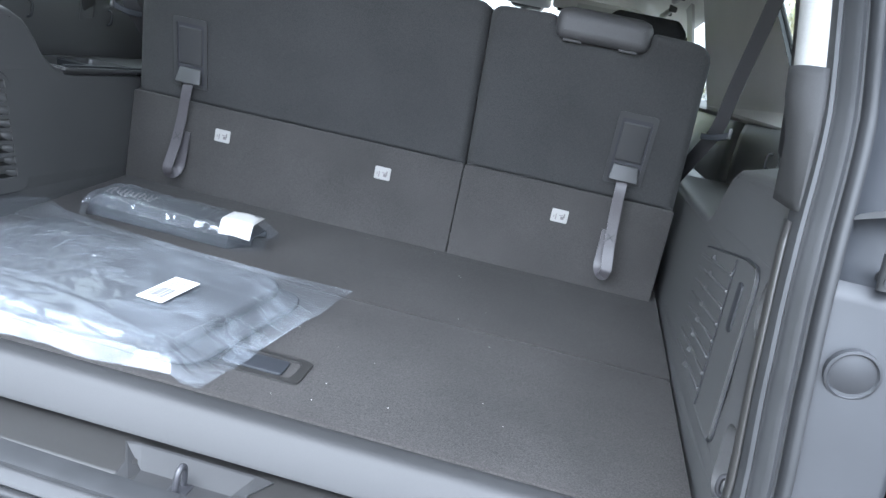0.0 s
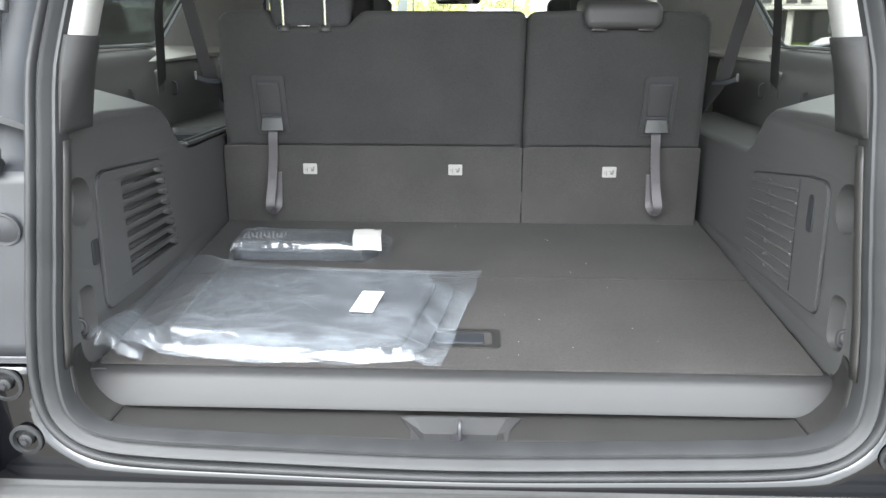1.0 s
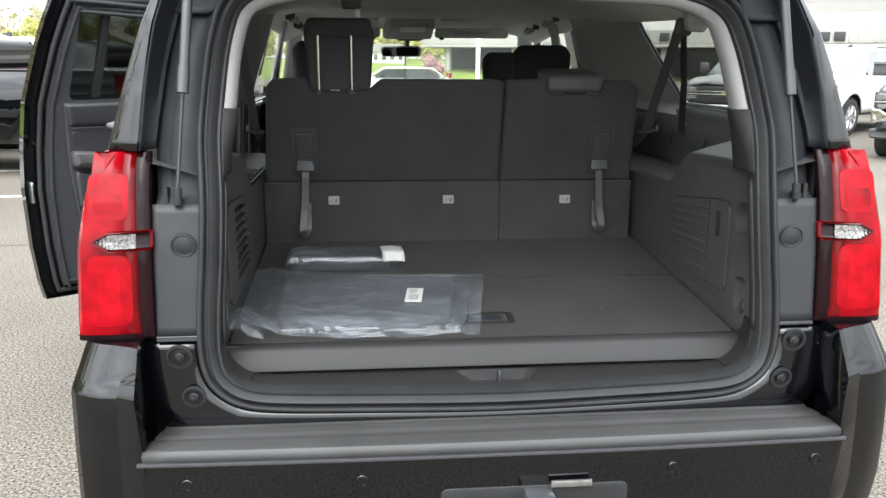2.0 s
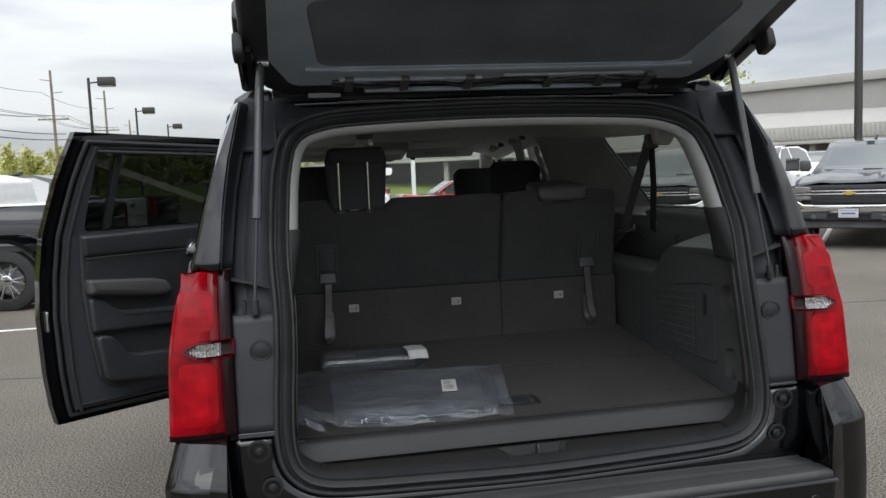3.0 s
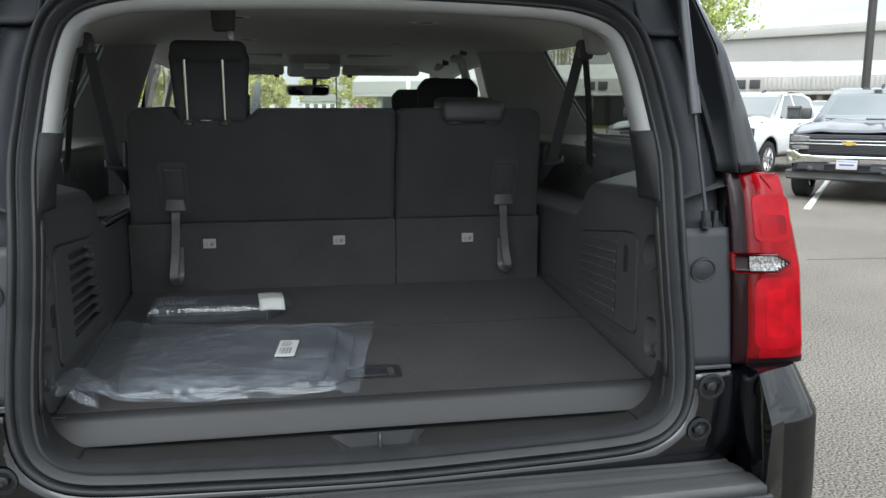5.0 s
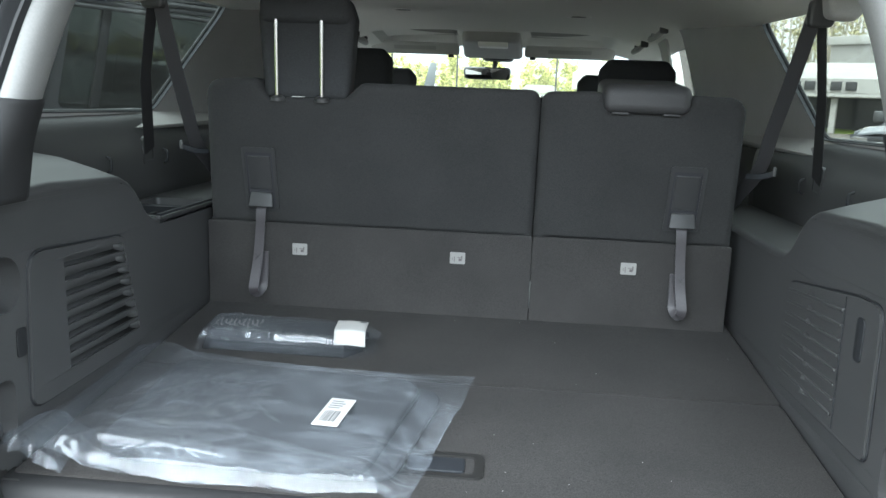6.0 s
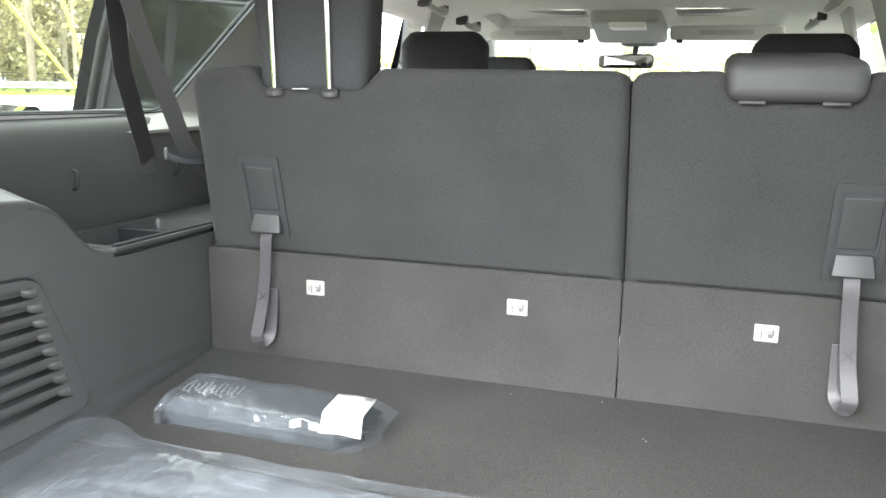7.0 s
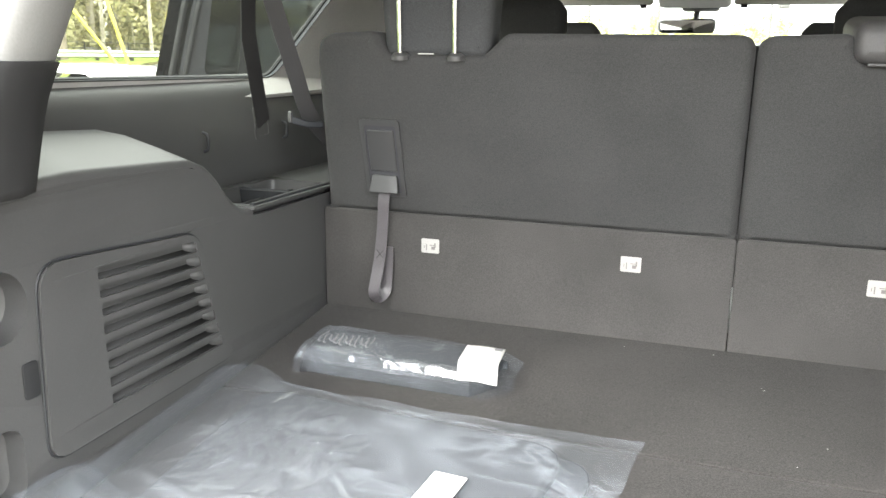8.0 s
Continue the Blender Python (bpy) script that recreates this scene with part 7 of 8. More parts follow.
def estate(x, y, heading, paint, label, roof=1.75, length=4.8):
    """Rounded family car; y = 0 at its front, its length towards -y."""
    M = place_frame(x, y, heading)
    t = thing("parked_car", (x, y, 0), label, "car", "parked cars")

    def add(name, bm, mat, parent=None, lab="", **k):
        return part(name, moved(bm, M), mat, parent or t, lab, **k)
    k0 = roof / 1.75
    top = [(-0.02, 0.62), (-0.12, 0.88), (-0.9, 1.02 * k0), (-1.25, 1.06 * k0), (-length + 0.12, 1.08 * k0), (-length + 0.02, 0.9), (-length, 0.45), (-length + 0.1, 0.32), (-0.15, 0.30)]
    o = rounded(top, 0.12, 5)
    rows = [[(w * 0.93, u, v if sc == 1 else 0.65 + (v - 0.65) * sc) for u, v in inset(o, d)] for w, d, sc in ((-1.0, 0.10, 1), (-0.985, 0.04, 1), (-0.90, 0.0, 1), (0.90, 0.0, 1), (0.985, 0.04, 1), (1.0, 0.10, 1))]
    body = add("body", bm_grid(rows, closed_u=True), paint)
    g = rounded([(-1.15, 1.04 * k0), (-1.95, roof - 0.03), (-2.6, roof), (-length + 0.75, roof - 0.04), (-length + 0.18, 1.06 * k0)], 0.15, 5)
    rows = [[(w, u, v) for u, v in inset(g, d)] for w, d in ((-0.84, 0.04), (-0.80, 0.02), (-0.66, 0.0), (0.66, 0.0), (0.80, 0.02), (0.84, 0.04))]
    cab = add("cabin", bm_grid(rows, closed_u=True), paint)
    for s in (-1, 1):
        add("side_glass", plate(rounded([(-1.45, 1.10 * k0), (-2.0, roof - 0.12), (-length + 0.85, roof - 0.13), (-length + 0.4, 1.10 * k0)], 0.06, 4), [], 0.006, lambda u, v, w: (s * (0.842 - w), u, v)), CAR_GLASS, cab, smooth=False)
        add("side_skin", plate(inset(o, 0.10), [], 0.004, lambda u, v, w: (s * (0.93 - w), u, v)), paint, body, smooth=False)
        add("headlamp", box(s * 0.55, s * 0.88, -0.25, -0.03, 0.70, 0.82, 0.03), CLEAR_LENS, body)
        add("tail_lamp", box(s * 0.66, s * 0.92, -length - 0.005, -length + 0.12, 0.80, 1.0, 0.03), RED_LENS, body)
        for yc in (-0.95, -length + 0.95):
            tyre_and_rim(M, s * 0.94, yc, s, 0.35, t)
        add("wing_mirror", box(s * 0.93, s * 1.08, -1.62, -1.52, 1.04 * k0, 1.18 * k0, 0.03), paint, t)
    add("windscreen", bm_grid([[(0.72 * u / 4, -1.24 - 0.70 * k / 4 + 0.0, 1.09 * k0 + (roof - 0.045 - 1.09 * k0) * k / 4 + 0.012) for u in range(-4, 5)] for k in range(5)]), CAR_GLASS, cab, thick=0.004)
    add("rear_glass", bm_grid([[(0.68 * u / 4, -length + 0.24 + 0.45 * k / 4, 1.10 * k0 + (roof - 0.10 - 1.10 * k0) * k / 4 + 0.01) for u in range(-4, 5)] for k in range(5)]), CAR_GLASS, cab, thick=0.004)
    add("number_plate", box(-0.16, 0.16, -length - 0.012, -length, 0.62, 0.74, 0.003), WHITE, body)
    add("grille", box(-0.5, 0.5, -0.06, -0.005, 0.55, 0.72, 0.02), RUBBER, body)
    return t


# the facing row on the right, the row on the left, and those ahead
pickup(8.65, 9.95, 133, D_PAINT, "dark slate pickup with a barred chrome grille, parked facing out")
pickup(8.9, 15.05, 124, W_PAINT, "white crew-cab pickup parked in the facing row")
pickup(6.6, 13.0, 138, D_PAINT, "dark slate pickup parked in the facing row beside a white one")
estate(15.2, 19.5, 150, W_PAINT, "white sport utility car parked beyond the pickups", 1.80)
pickup(-9.15, 10.8, 84, PAINT, "dark pickup standing in a bay, bed towards the lane")
pickup(-9.3, 13.55, 84, W_PAINT, "white pickup standing in a bay, tailgate towards the lane")
pickup(-9.1, 16.3, 84, PAINT, "dark pickup in the row of bays, tailgate towards the lane")
pickup(-11.9, 21.0, 88, W_PAINT, "white crew-cab pickup in the far bays")
estate(-9.2, 6.35, 90, W_PAINT, "white car with a rounded roof, parked alongside", 1.36, 4.5)
estate(3.2, 28.0, 92, R_PAINT, "dull red car parked across the lane ahead", 1.3)
estate(-1.4, 33.0, 88, W_PAINT, "white car parked across the lane ahead", 1.25)


# ---- building ----
def showroom():
    b = thing("showroom", (34, 50, 0), "long low showroom with a pale sloping canopy and fluted fascia", "building")

    def wing(M, x0, x1, fluted):
        """One run of canopy over a dark glazed shopfront."""
        def add(name, bm, mat, parent=None, lab="", **k):
            return part(name, moved(bm, M), mat, parent or b, lab, **k)
        n = int((x1 - x0) / 10) + 1
        rows = [[(x0 + (x1 - x0) * i / n, y, z) for i in range(n + 1)] for y, z in ((14.0, 5.1), (4.0, 5.0), (2.5, 4.7), (0.6, 3.9), (0.4, 3.75), (0.4, 2.65), (0.8, 2.5), (4.0, 2.5))]
        can = add("canopy", bm_grid(rows), CONCRETE, lab="pale sloping canopy", smooth=False, thick=0.1)
        add("fascia_panel", box(x0, x1, 0.35, 0.40, 2.80, 3.70), CONCRETE, can)
        if fluted:
            for k in range(190):
                x = x0 + 0.3 * k
                add("flute", box(x, x + 0.2, 0.30, 0.42, 2.85, 3.65, 0.03), CONCRETE, can)
        add("canopy_lip", box(x0, x1, 0.30, 0.46, 2.50, 2.72, 0.03), CONCRETE, can)
        add("shopfront", box(x0, x1, 5.0, 5.2, 0, 2.6), SHADE_GLASS, lab="dark glazed shopfront")
        for k in range(int((x1 - x0) / 6)):
            add("column", box(x0 + 2 + 6 * k, x0 + 2.4 + 6 * k, 1.0, 1.4, 0, 2.55, 0.03), CONCRETE)
        return add, can

    at = Matrix.Translation((33.3, 49.65, 0))
    add, can = wing(at @ Matrix.Rotation(radians(-32), 4, "Z"), -34.0, 1.4, False)
    # sign lettering kept as plain blocks
    for x0, n in ((-17.6, 3), (-14.0, 2), (-5.2, 4)):
        for i in range(n):
            add("sign_block", box(x0 + 0.95 * i, x0 + 0.95 * i + 0.7, 0.22, 0.36, 2.95, 3.55, 0.03), WIRE, can)
    for k in range(9):
        add("flute", box(-1.45 + 0.3 * k, -1.25 + 0.3 * k, 0.30, 0.42, 2.85, 3.65, 0.03), CONCRETE, can)
    wing(at @ Matrix.Rotation(radians(-48), 4, "Z"), -0.2, 60.0, True)
    U = Matrix.Translation((32.0, 58.0, 0)) @ Matrix.Rotation(radians(-55), 4, "Z")
    part("upper_wall", moved(box(-12, 60, 0.0, 20, 0, 6.75, 0.02), U), GREYWALL, b, "grey rendered upper wall")
    part("parapet", moved(box(-12.3, 60.3, -0.3, 20.3, 6.75, 7.4, 0.05), U), CONCRETE, b)


showroom()


# ---- poles, lamps, cables ----
def lamp_post(x, y, h, heads=((1, 0),), r=0.07):
    p = thing("lamp_post", (x, y, 0), "dark lamp post with a box-shaped head", "street lamp", "car park lamps")
    part("post", rod([(x, y, 0), (x, y, h)], r, 10, (0, 1, 0)), POLE_DARK, p)
    for dx, dy in heads:
        part("arm", rod([(x, y, h - 0.25), (x + dx * 0.5, y + dy * 0.5, h - 0.2)], 0.04, 8), POLE_DARK, p)
        head = part("lamp_head", box(x + dx * 0.5 - 0.05, x + dx * 0.5 + 0.75, y - 0.25, y + 0.25, h - 0.42, h + 0.02, 0.04), POLE_DARK, p)
        part("lamp_lens", box(x + dx * 0.5 + 0.02, x + dx * 0.5 + 0.68, y - 0.2, y + 0.2, h - 0.44, h - 0.42), GALV, head)
    return p


def utility_pole(x, y, h, label="weathered timber utility pole with cross-arms", guards=False):
    p = thing("utility_pole", (x, y, 0), label, "utility pole", "utility poles")
    part("post", rod([(x, y, 0), (x, y, h)], 0.16, 10, (0, 1, 0), [1.0, 0.65]), WOODPOLE, p)
    for k, (z, w) in enumerate(((h - 4.3, 2.6), (h - 2.0, 0.9), (h - 0.9, 0.9))):
        if k == 0:
            arm = part("cross_arm", box(x - w / 2, x + w / 2, y - 0.18, y - 0.06, z - 0.06, z + 0.06, 0.01), WOODPOLE, p)
            for d in (-1.2, -0.7, 0.7, 1.2):
                part("insulator", disc((x + d, y - 0.12, z + 0.06), (0, 0, 1), 0.05, 0.16, 8), GALV, arm)
        else:
            part("bracket", rod([(x, y, z), (x + (w if k == 1 else -w), y, z + 0.1)], 0.03, 6), POLE_DARK, p)
    return p


lamp_post(-10.4, 40.6, 7.0)
lamp_post(-11.3, 57.7, 7.0)
lamp_post(-11.7, 74.9, 7.0)
lamp_post(15.3, 18.3, 9.5, ((1, 0), (-1, 0)), 0.11)
lamp_post(-4.6, 62.0, 5.6)
lamp_post(3.2, 66.0, 5.6)
utility_pole(-21.3, 74.7, 12.0)
utility_pole(-20.5, 91.6, 12.0)
utility_pole(-26.0, 134.0, 12.0)
utility_pole(-22.5, 42.0, 12.0)
utility_pole(-13.0, 10.9, 12.0, "weathered timber utility pole on the grass verge")
utility_pole(-23.6, 24.3, 11.0, "pale slender utility pole by the woods")


def cable(a, b, sag, r=0.018):
    a, b = Vector(a), Vector(b)
    pts = [a.lerp(b, t / 12) + Vector((0, 0, -sag * 4 * (t / 12) * (1 - t / 12))) for t in range(13)]
    tagged(part("overhead_cable", rod(pts, r, 5), WIRE, None), "black overhead cable strung between poles", "cable", "overhead cables")


for d in (-1.2, -0.7, 0.7, 1.2):
    cable((-22.5 + d, 42.0, 8.0), (-21.3 + d, 74.7, 8.0), 0.7)
    cable((-21.3 + d, 74.7, 8.0), (-20.5 + d, 91.6, 8.0), 0.4)
    cable((-22.5 + d, 42.0, 8.0), (-24.0 + d, 8.0, 8.2), 0.7)
cable((-23.4, 42.0, 10.1), (-22.2, 74.7, 10.1), 0.7)
cable((-22.2, 74.7, 10.1), (-21.4, 91.6, 10.1), 0.4)
cable((-21.6, 42.0, 6.4), (-20.4, 74.7, 6.4), 0.5, 0.035)
cable((-21.6, 42.0, 5.9), (-20.4, 74.7, 5.9), 0.5, 0.035)
for a, b in (((-16.1, 12.2, 7.0), (-13.1, 15.0, 1.05)), ((-14.4, 13.8, 8.5), (-13.0, 15.2, 1.05))):
    A, B = Vector(a), Vector(b)
    g = thing("guy_wire", b, "guy wire with a yellow plastic guard", "guy wire", "guy wires")
    part("wire", rod([A, B], 0.012, 5), WIRE, g)
    part("guard", rod([A.lerp(B, 0.62), B], 0.04, 8), YELLOW, g, "yellow plastic guard")


# ---- verge, rail, woods ----
def verge_z(x):
    return lerp_table(-x, [10.6, 11.4, 12.6, 22, 30, 60], [-0.05, 0.45, 0.93, 1.12, 1.2, 1.4])


verge = part("grass_verge", bm_grid([[(x, y, verge_z(x) + 0.05 * noise.noise(Vector((x * 0.7, y * 0.5, 0)))) for x in (-10.6, -11.0, -11.4, -12, -12.6, -14, -16, -18, -20, -22, -25, -30, -40, -60)] for y in range(-12, 72, 2)]), GRASS, None, thick=0.3)
tagged(verge, "bright spring grass verge", "grass", kind="structure")
bank = part("grass_bank", bm_grid([[(x, y, z + 0.3 * noise.noise(Vector((x * 0.1, y * 0.1, 0)))) for x in range(-60, 61, 6)] for y, z in ((58, -0.1), (62, 0.3), (70, 0.7), (82, 1.0), (95, 1.2), (160, 1.5))]), GRASS, None, thick=0.3)
tagged(bank, "green grass bank ahead", "grass", kind="structure")

rail = thing("guard_rail", (-22, 12, 1.12), "white galvanised guard rail along the road", "guard rail")
part("beam", sweep([(-22, -10, 1.37), (-22, 10, 1.37), (-22, 40, 1.37)], [(-0.02, -0.13), (0.04, -0.08), (-0.01, 0.0), (0.04, 0.08), (-0.02, 0.13), (-0.04, 0.13), (-0.01, 0.08), (-0.05, 0.0), (-0.01, -0.08), (-0.04, -0.13)]), GALV, rail)
for k in range(26):
    part("rail_post", box(-22.14, -22.04, -9.9 + 1.9 * k, -9.8 + 1.9 * k, 1.0, 1.52), POLE_DARK, rail)
fence = thing("wire_fence", (-24.5, 12, 1.15), "dark wire fence at the edge of the woods", "fence")
for k in range(20):
    part("fence_post", rod([(-24.5, -10 + 2.6 * k, 1.0), (-24.5, -10 + 2.6 * k, 1.85)], 0.03, 6, (0, 1, 0)), POLE_DARK, fence)
for z in (1.35, 1.6, 1.82):
    part("fence_wire", rod([(-24.5, -10, z), (-24.5, 39.4, z)], 0.014, 5), POLE_DARK, fence)
board = thing("sign_board", (-14.1, 12.3, 0.95), "blank white sign board on two grey posts", "sign")
part("panel", box(-14.55, -13.65, 12.28, 12.32, 2.55, 3.5, 0.01), W_PAINT, board)
for x in (-14.5, -13.7):
    part("sign_post", rod([(x, 12.35, 0.85), (x, 12.35, 3.4)], 0.035, 8, (0, 1, 0)), GALV, board)
house = thing("house", (2.6, 90, 1.0), "pale house with a grey pitched roof among trees", "house")
part("wall", box(0.6, 4.4, 88, 92, 0.8, 2.3), W_PAINT, house)
part("roof", slab([(0.3, 2.25), (4.7, 2.25), (3.9, 3.1), (1.1, 3.1)], 4.6, 0.0, lambda u, v, w: (u, 87.7 + w, v)), GREYWALL, house, smooth=False)
for x in (0.9, 1.8, 2.7, 3.6):
    part("window", box(x, x + 0.45, 87.95, 88.02, 1.4, 2.0), CAR_GLASS, house)
post = thing("white_post", (5.6, 40, 0), "slim white flag post", "post")
part("shaft", rod([(5.6, 40, 0), (5.6, 40, 6.5)], 0.12, 10, (0, 1, 0)), W_PAINT, post)
part("cap", disc((5.6, 40, 6.5), (0, 0, 1), 0.14, 0.1, 10), W_PAINT, post)


def make_tree(name, label, seed, h, spread, leaf, leaves, size, bare=0.0):
    """A trunk that forks into limbs and twigs, with leaf clumps at the ends."""
    rng = random.Random(seed)
    tree = thing(name, (0, 0, 0), label, "tree", "trees")
    wood, tips = [], []

    def limb(p, d, length, r, depth):
        pts, q = [p], p
        for k in range(3):
            d = (d + Vector((rng.uniform(-1, 1), rng.uniform(-1, 1), rng.uniform(-0.2, 0.5))) * 0.16).normalized()
            q = q + d * length / 3
            pts.append(q)
        wood.append(rod(pts, r, 6 if depth < 2 else 4, (0.3, 1, 0), [1, 0.85, 0.7, 0.5]))
        if depth >= 3:
            tips.extend(pts[1:])
            return
        for _ in range(3 if depth else 5):
            a = rng.uniform(0, 6.283)
            out = Vector((math.cos(a), math.sin(a), rng.uniform(0.25, 0.95))).normalized()
            limb(pts[rng.choice((1, 2, 3)) if depth else rng.choice((2, 3))], (d * 0.6 + out * spread).normalized(), length * rng.uniform(0.5, 0.72), r * 0.5, depth + 1)
    limb(Vector((0, 0, 0)), Vector((0, 0, 1)), h * 0.45, h * 0.02, 0)
    part("trunk", join(*wood), BARK, tree)
    verts, faces = [], []
    for _ in range(leaves):
        c = rng.choice(tips) + Vector((rng.gauss(0, 1), rng.gauss(0, 1), rng.gauss(0, 0.8))) * h * 0.035
        n = Vector((rng.uniform(-1, 1), rng.uniform(-1, 1), rng.uniform(-1, 1))).normalized()
        a = n.orthogonal().normalized() * size * rng.uniform(0.6, 1.4)
        b = n.cross(a) * 0.7
        i = len(verts)
        verts += [c - a, c - b * 0.8, c + a, c + b]
        faces.append((i, i + 1, i + 2, i + 3))
    me = bpy.data.meshes.new("leaves")
    me.from_pydata([tuple(v) for v in verts], [], faces)
    me.materials.append(leaf)
    part("crown", me, leaf, tree)
    return tree


def far_woods(name, label, seed, xs, ys, count, h, leaf, leaves, size, wedge=99.0):
    """Dense woods: many thin trunks and leaf clumps in one mesh each."""
    rng = random.Random(seed)
    verts, faces, mats = [], [], []
    for _ in range(count):
        x, y = rng.uniform(*xs), rng.uniform(*ys)
        if y > wedge * abs(x):
            continue
        hh = h * rng.uniform(0.7, 1.2)
        r = hh * 0.009 * rng.uniform(0.6, 1.3)
        lean = Vector((rng.uniform(-0.06, 0.06), rng.uniform(-0.06, 0.06), 1))
        p0, p1 = Vector((x, y, 0)), Vector((x, y, 0)) + lean * hh
        stems = [(p0, p1, r)]
        for _b in range(9):
            t = rng.uniform(0.3, 0.95)
            q = p0.lerp(p1, t)
            a = rng.uniform(0, 6.283)
            stems.append((q, q + Vector((math.cos(a), math.sin(a), rng.uniform(0.3, 1.2))) * hh * 0.17 * (1.2 - t), r * 0.35))
        for a0, a1, rr in stems:
            i = len(verts)
            for q, k in ((a0, 1.0), (a1, 0.35)):
                verts += [q + Vector((rr * k, 0, 0)), q + Vector((-rr * k * 0.5, rr * k * 0.87, 0)), q + Vector((-rr * k * 0.5, -rr * k * 0.87, 0))]
            for j in range(3):
                faces.append((i + j, i + (j + 1) % 3, i + 3 + (j + 1) % 3, i + 3 + j))
                mats.append(0)
        for _l in range(leaves):
            a0, a1, _r = rng.choice(stems[1:])
            c = a0.lerp(a1, rng.uniform(0.3, 1.1)) + Vector((rng.gauss(0, 1), rng.gauss(0, 1), rng.gauss(0, 1))) * hh * 0.05
            n = Vector((rng.uniform(-1, 1), rng.uniform(-1, 1), rng.uniform(-1, 1))).normalized()
            a = n.orthogonal().normalized() * size * rng.uniform(0.5, 1.5)
            b = n.cross(a) * 0.8
            i = len(verts)
            verts += [c - a, c - b, c + a * 0.9, c + b]
            faces.append((i, i + 1, i + 2, i + 3))
            mats.append(1)
    me = bpy.data.meshes.new("woods")
    me.from_pydata([tuple(v) for v in verts], [], faces)
    me.materials.append(BARK)
    me.materials.append(leaf)
    me.polygons.foreach_set("material_index", mats)
    ob = new(name, me)
    tagged(ob, label, "woods", kind="stuff")
    return ob


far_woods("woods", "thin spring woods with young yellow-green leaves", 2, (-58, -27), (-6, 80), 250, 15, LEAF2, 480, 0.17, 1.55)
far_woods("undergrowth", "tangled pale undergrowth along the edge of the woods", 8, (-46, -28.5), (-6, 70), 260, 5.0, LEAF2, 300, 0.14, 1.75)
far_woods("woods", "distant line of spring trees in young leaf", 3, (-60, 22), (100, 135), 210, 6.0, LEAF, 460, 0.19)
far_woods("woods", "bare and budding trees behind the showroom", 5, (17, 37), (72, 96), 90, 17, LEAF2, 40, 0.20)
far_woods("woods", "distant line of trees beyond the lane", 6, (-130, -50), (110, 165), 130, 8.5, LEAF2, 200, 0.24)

spring = make_tree("tree", "slender tree in fresh green leaf beside the showroom", 7, 8.6, 0.8, LEAF_GREEN, 2600, 0.105)
spring.matrix_world = Matrix.Translation((19.9, 36.9, 0))
for i, (x, y) in enumerate(((-3.2, 40.0), (3.6, 40.5))):
    if i == 0:
        blossom = make_tree("blossom_tree", "small ornamental tree covered in pink blossom", 21, 1.9, 1.1, BLOSSOM, 1200, 0.07)
        tagged(blossom, group="blossom trees")
        blossom.matrix_world = Matrix.Translation((x, y, 0))
    else:
        copy_thing(blossom, Matrix.Translation((x, y, 0)) @ Matrix.Rotation(i * 1.3, 4, "Z"))


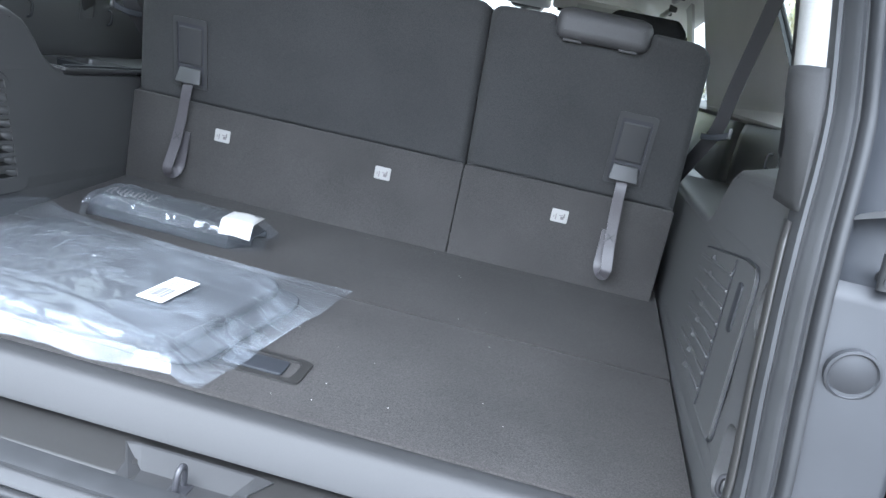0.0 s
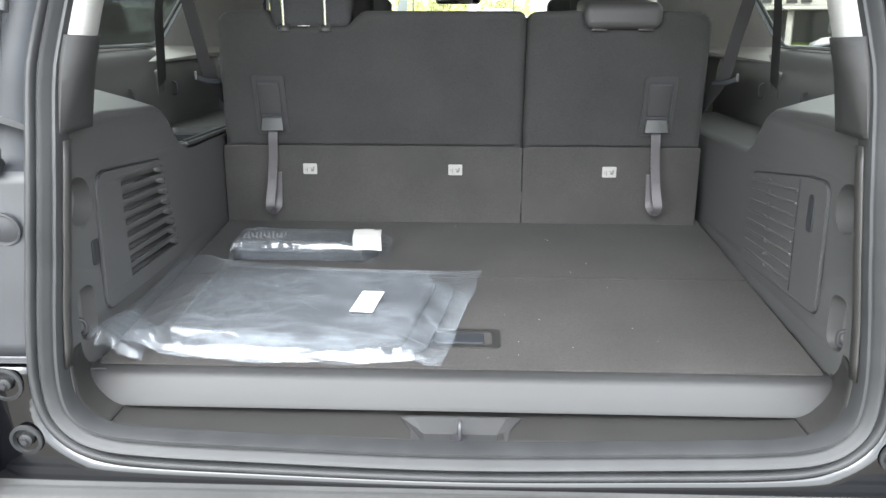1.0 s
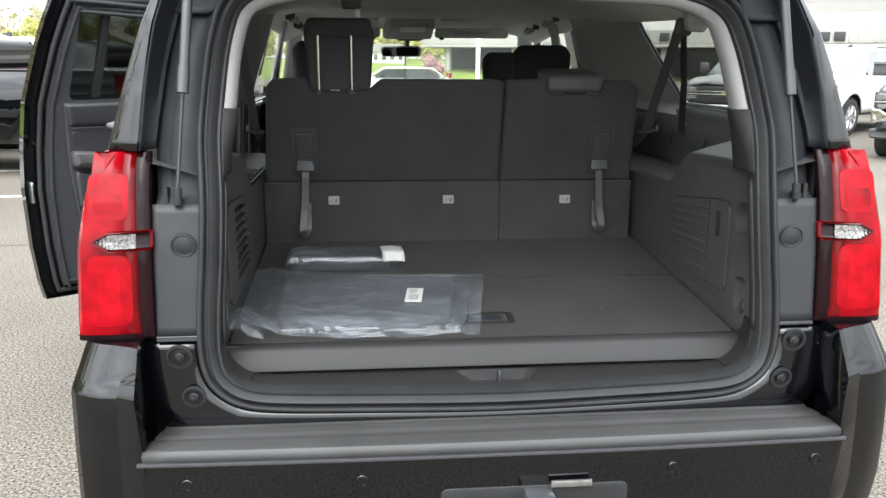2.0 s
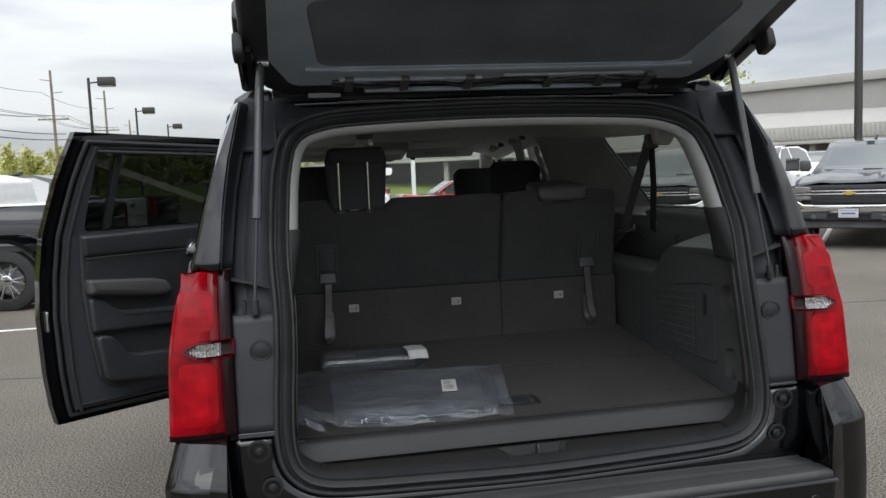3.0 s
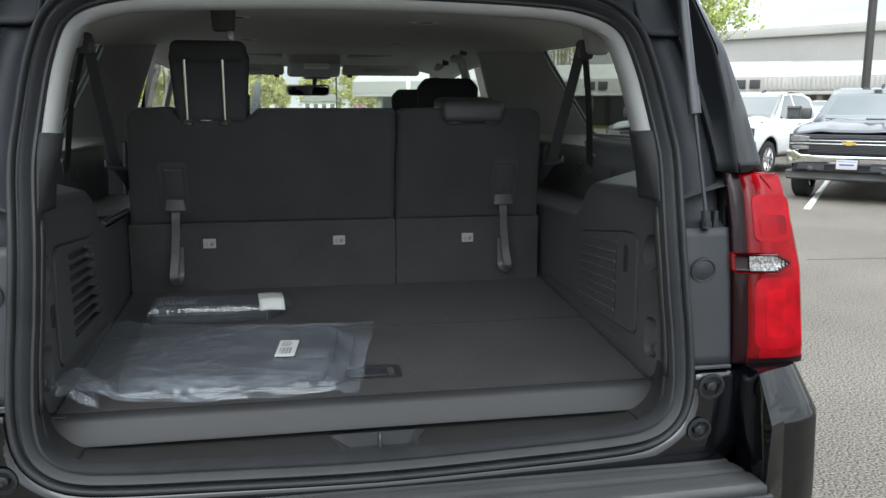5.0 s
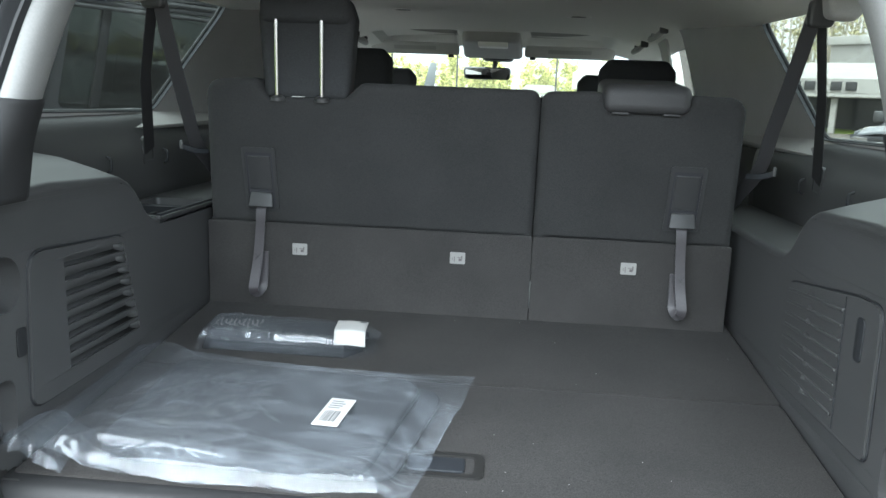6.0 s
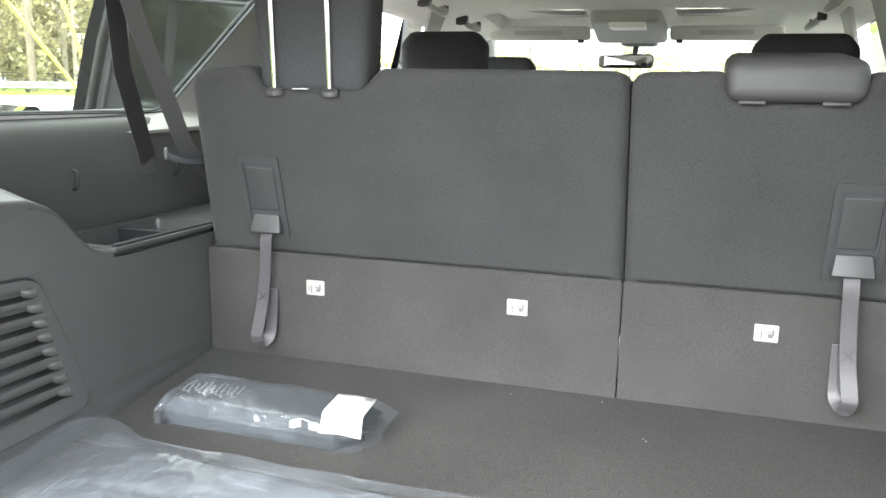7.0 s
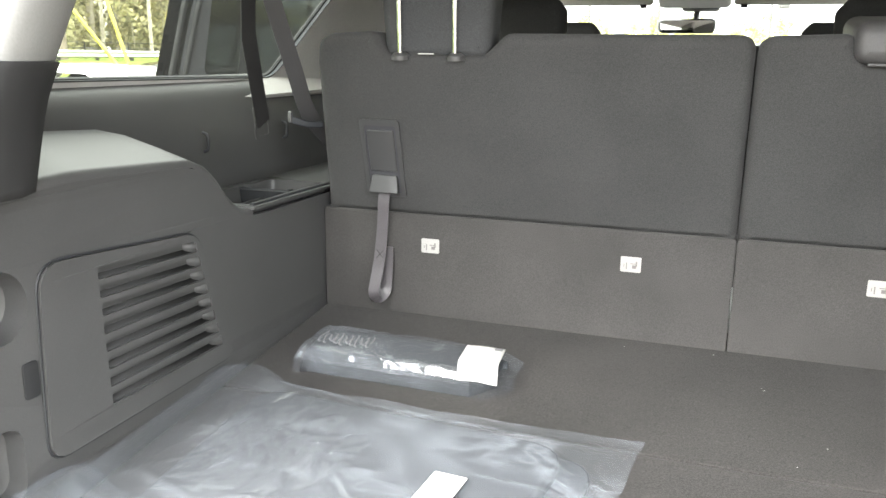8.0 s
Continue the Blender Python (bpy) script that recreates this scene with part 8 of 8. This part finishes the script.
# ---- the open rear door ----
def open_door():
    hinge, turn = Vector((-0.985, 2.62, 0)), radians(50.0)
    # u: from hinge (0) to latch edge; v: height; w: from inner face outwards
    back, outw = Vector((-math.sin(turn), -math.cos(turn), 0)), Vector((-math.cos(turn), math.sin(turn), 0))

    def place(u, v, w):
        lean = side_x(v) - 1.0 if v > 1.2 else 0.0
        return hinge + back * u + outw * (w + lean) + Vector((0, 0, v))

    def latch_u(v):
        return lerp_table(v, [0.455, 0.55, 0.72, 1.0, 1.40, 1.66, 1.84, 1.90], [1.115, 1.135, 1.152, 1.160, 1.13, 1.07, 1.015, 0.985])
    edge = [(latch_u(v), v) for v in (0.455, 0.50, 0.55, 0.63, 0.72, 0.86, 1.0, 1.2, 1.40, 1.53, 1.66, 1.78, 1.86, 1.895)]
    outer = [(0.0, 0.43), *edge, (0.0, 1.86)]
    win = rounded([(0.05, 1.41), (0.960, 1.41), (0.905, 1.815), (0.05, 1.80)], [0.03, 0.03, 0.06, 0.03], 5)
    door = part("rear_side_door", plate(outer, [win], 0.05, lambda u, v, w: place(u, v, w + 0.05)), PAINT, suv, "open rear passenger door", smooth=False)
    part("door_frame", plate(inset(outer, 0.025), [inset(win, -0.01)], 0.05, lambda u, v, w: place(u, v, w)), PAINT, door, smooth=False)
    part("door_step", plate(inset(outer, 0.075), [inset(win, -0.004)], 0.03, lambda u, v, w: place(u, v, w - 0.025)), STRUT, door, smooth=False)
    for off, r in ((0.05, 0.011), (0.095, 0.009)):
        part("door_seal", sweep([place(u, v, -0.006 if off < 0.06 else -0.03) for u, v in rounded(inset(outer, off), 0.06, 5)], circle(0, 0, r, 8), outw, closed=True), RUBBER, door, "black rubber door seal")
    part("door_glass", plate(inset(win, -0.015), [], 0.004, lambda u, v, w: place(u, v, w + 0.045)), GLASS_DARK, door, "tinted door glass", smooth=False)
    uq = 0.800
    part("glass_divider", slab([(uq, 1.41), (uq + 0.035, 1.41), (uq - 0.01, 1.80), (uq - 0.045, 1.80)], 0.03, 0.004, lambda u, v, w: place(u, v, w + 0.02)), RUBBER, door)
    # moulded lining: padded top, armrest running from the latch edge, two scooped pockets
    lin_o = rounded([(0.04, 0.56), (0.86, 0.60), (0.93, 0.66), (0.965, 0.88), (0.985, 1.10), (0.995, 1.395), (0.04, 1.395)], [0.04, 0.06, 0.08, 0.2, 0.2, 0.02, 0.02], 5)
    lining = part("door_lining", slab(lin_o, 0.05, 0.014, lambda u, v, w: place(u, v, w - 0.050)), DOOR_DARK, door, "dark moulded door lining")

    def pad(name, outline, radii, depth, label="", mat=DOOR_DARK, soft=0.016):
        return part(name, slab(rounded(outline, radii, 6), depth, soft, lambda u, v, w: place(u, v, w - 0.045 - depth), steps=4), mat, lining, label)
    pad("upper_pad", [(0.05, 1.268), (0.978, 1.284), (0.992, 1.392), (0.05, 1.400)], [0.01, 0.02, 0.02, 0.01], 0.034, "padded upper trim", soft=0.022)
    part("stitching", sweep([place(u, 1.276 + 0.006 * (u - 0.5), -0.078) for u in (0.06, 0.2, 0.4, 0.6, 0.8, 0.975)], circle(0, 0, 0.002, 6), outw), VINYL, lining)
    pad("mid_pad", [(0.05, 1.150), (0.968, 1.182), (0.976, 1.268), (0.05, 1.258)], [0.01, 0.03, 0.02, 0.01], 0.018)
    pad("armrest", [(0.980, 1.100), (0.640, 1.048), (0.545, 1.046), (0.530, 1.080), (0.560, 1.122), (0.640, 1.142), (0.982, 1.176)], [0.02, 0.10, 0.03, 0.02, 0.04, 0.06, 0.02], 0.085, "padded armrest", VINYL, 0.028)
    part("arm_stitching", sweep([place(u, v, -0.127) for u, v in ((0.975, 1.160), (0.85, 1.148), (0.72, 1.136), (0.60, 1.118))], circle(0, 0, 0.0018, 6), outw), HANDLE, lining)
    pad("pocket", [(0.965, 0.905), (0.45, 0.875), (0.45, 0.968), (0.800, 0.998), (0.850, 1.020), (0.885, 1.058), (0.972, 1.082)], [0.02, 0.02, 0.03, 0.06, 0.05, 0.04, 0.02], 0.050, "upper door pocket")
    part("pocket_edge", sweep([place(u, v, -0.098) for u, v in ((0.80, 0.972), (0.70, 0.964), (0.58, 0.955), (0.46, 0.946))], circle(0, 0, 0.0022, 6), outw), BLACKOUT, lining)
    pad("pocket", [(0.925, 0.650), (0.45, 0.590), (0.42, 0.735), (0.755, 0.762), (0.800, 0.785), (0.835, 0.830), (0.880, 0.878), (0.958, 0.892)], [0.06, 0.02, 0.03, 0.05, 0.04, 0.05, 0.05, 0.03], 0.062, "lower door pocket")
    part("handle_cup", slab(rounded([(0.33, 1.235), (0.425, 1.235), (0.410, 1.325), (0.33, 1.325)], 0.02, 4), 0.012, 0.005, lambda u, v, w: place(u, v, w - 0.086)), BLACKOUT, lining)
    part("pull_handle", rod(smooth_line([place(0.418, 1.245, -0.086), place(0.412, 1.275, -0.100), place(0.395, 1.305, -0.100), place(0.345, 1.315, -0.090)], 4), 0.006, 8, (0, 0, 1)), CHROME, lining, "bright inside handle")
    part("latch", slab(rounded([(-0.02, -0.05), (0.02, -0.05), (0.02, 0.05), (-0.02, 0.05)], 0.008, 3), 0.02, 0.004, lambda u, v, w: place(latch_u(0.98) - 0.020 - w, 0.98 + v, 0.04 + u)), STEEL, door)


open_door()
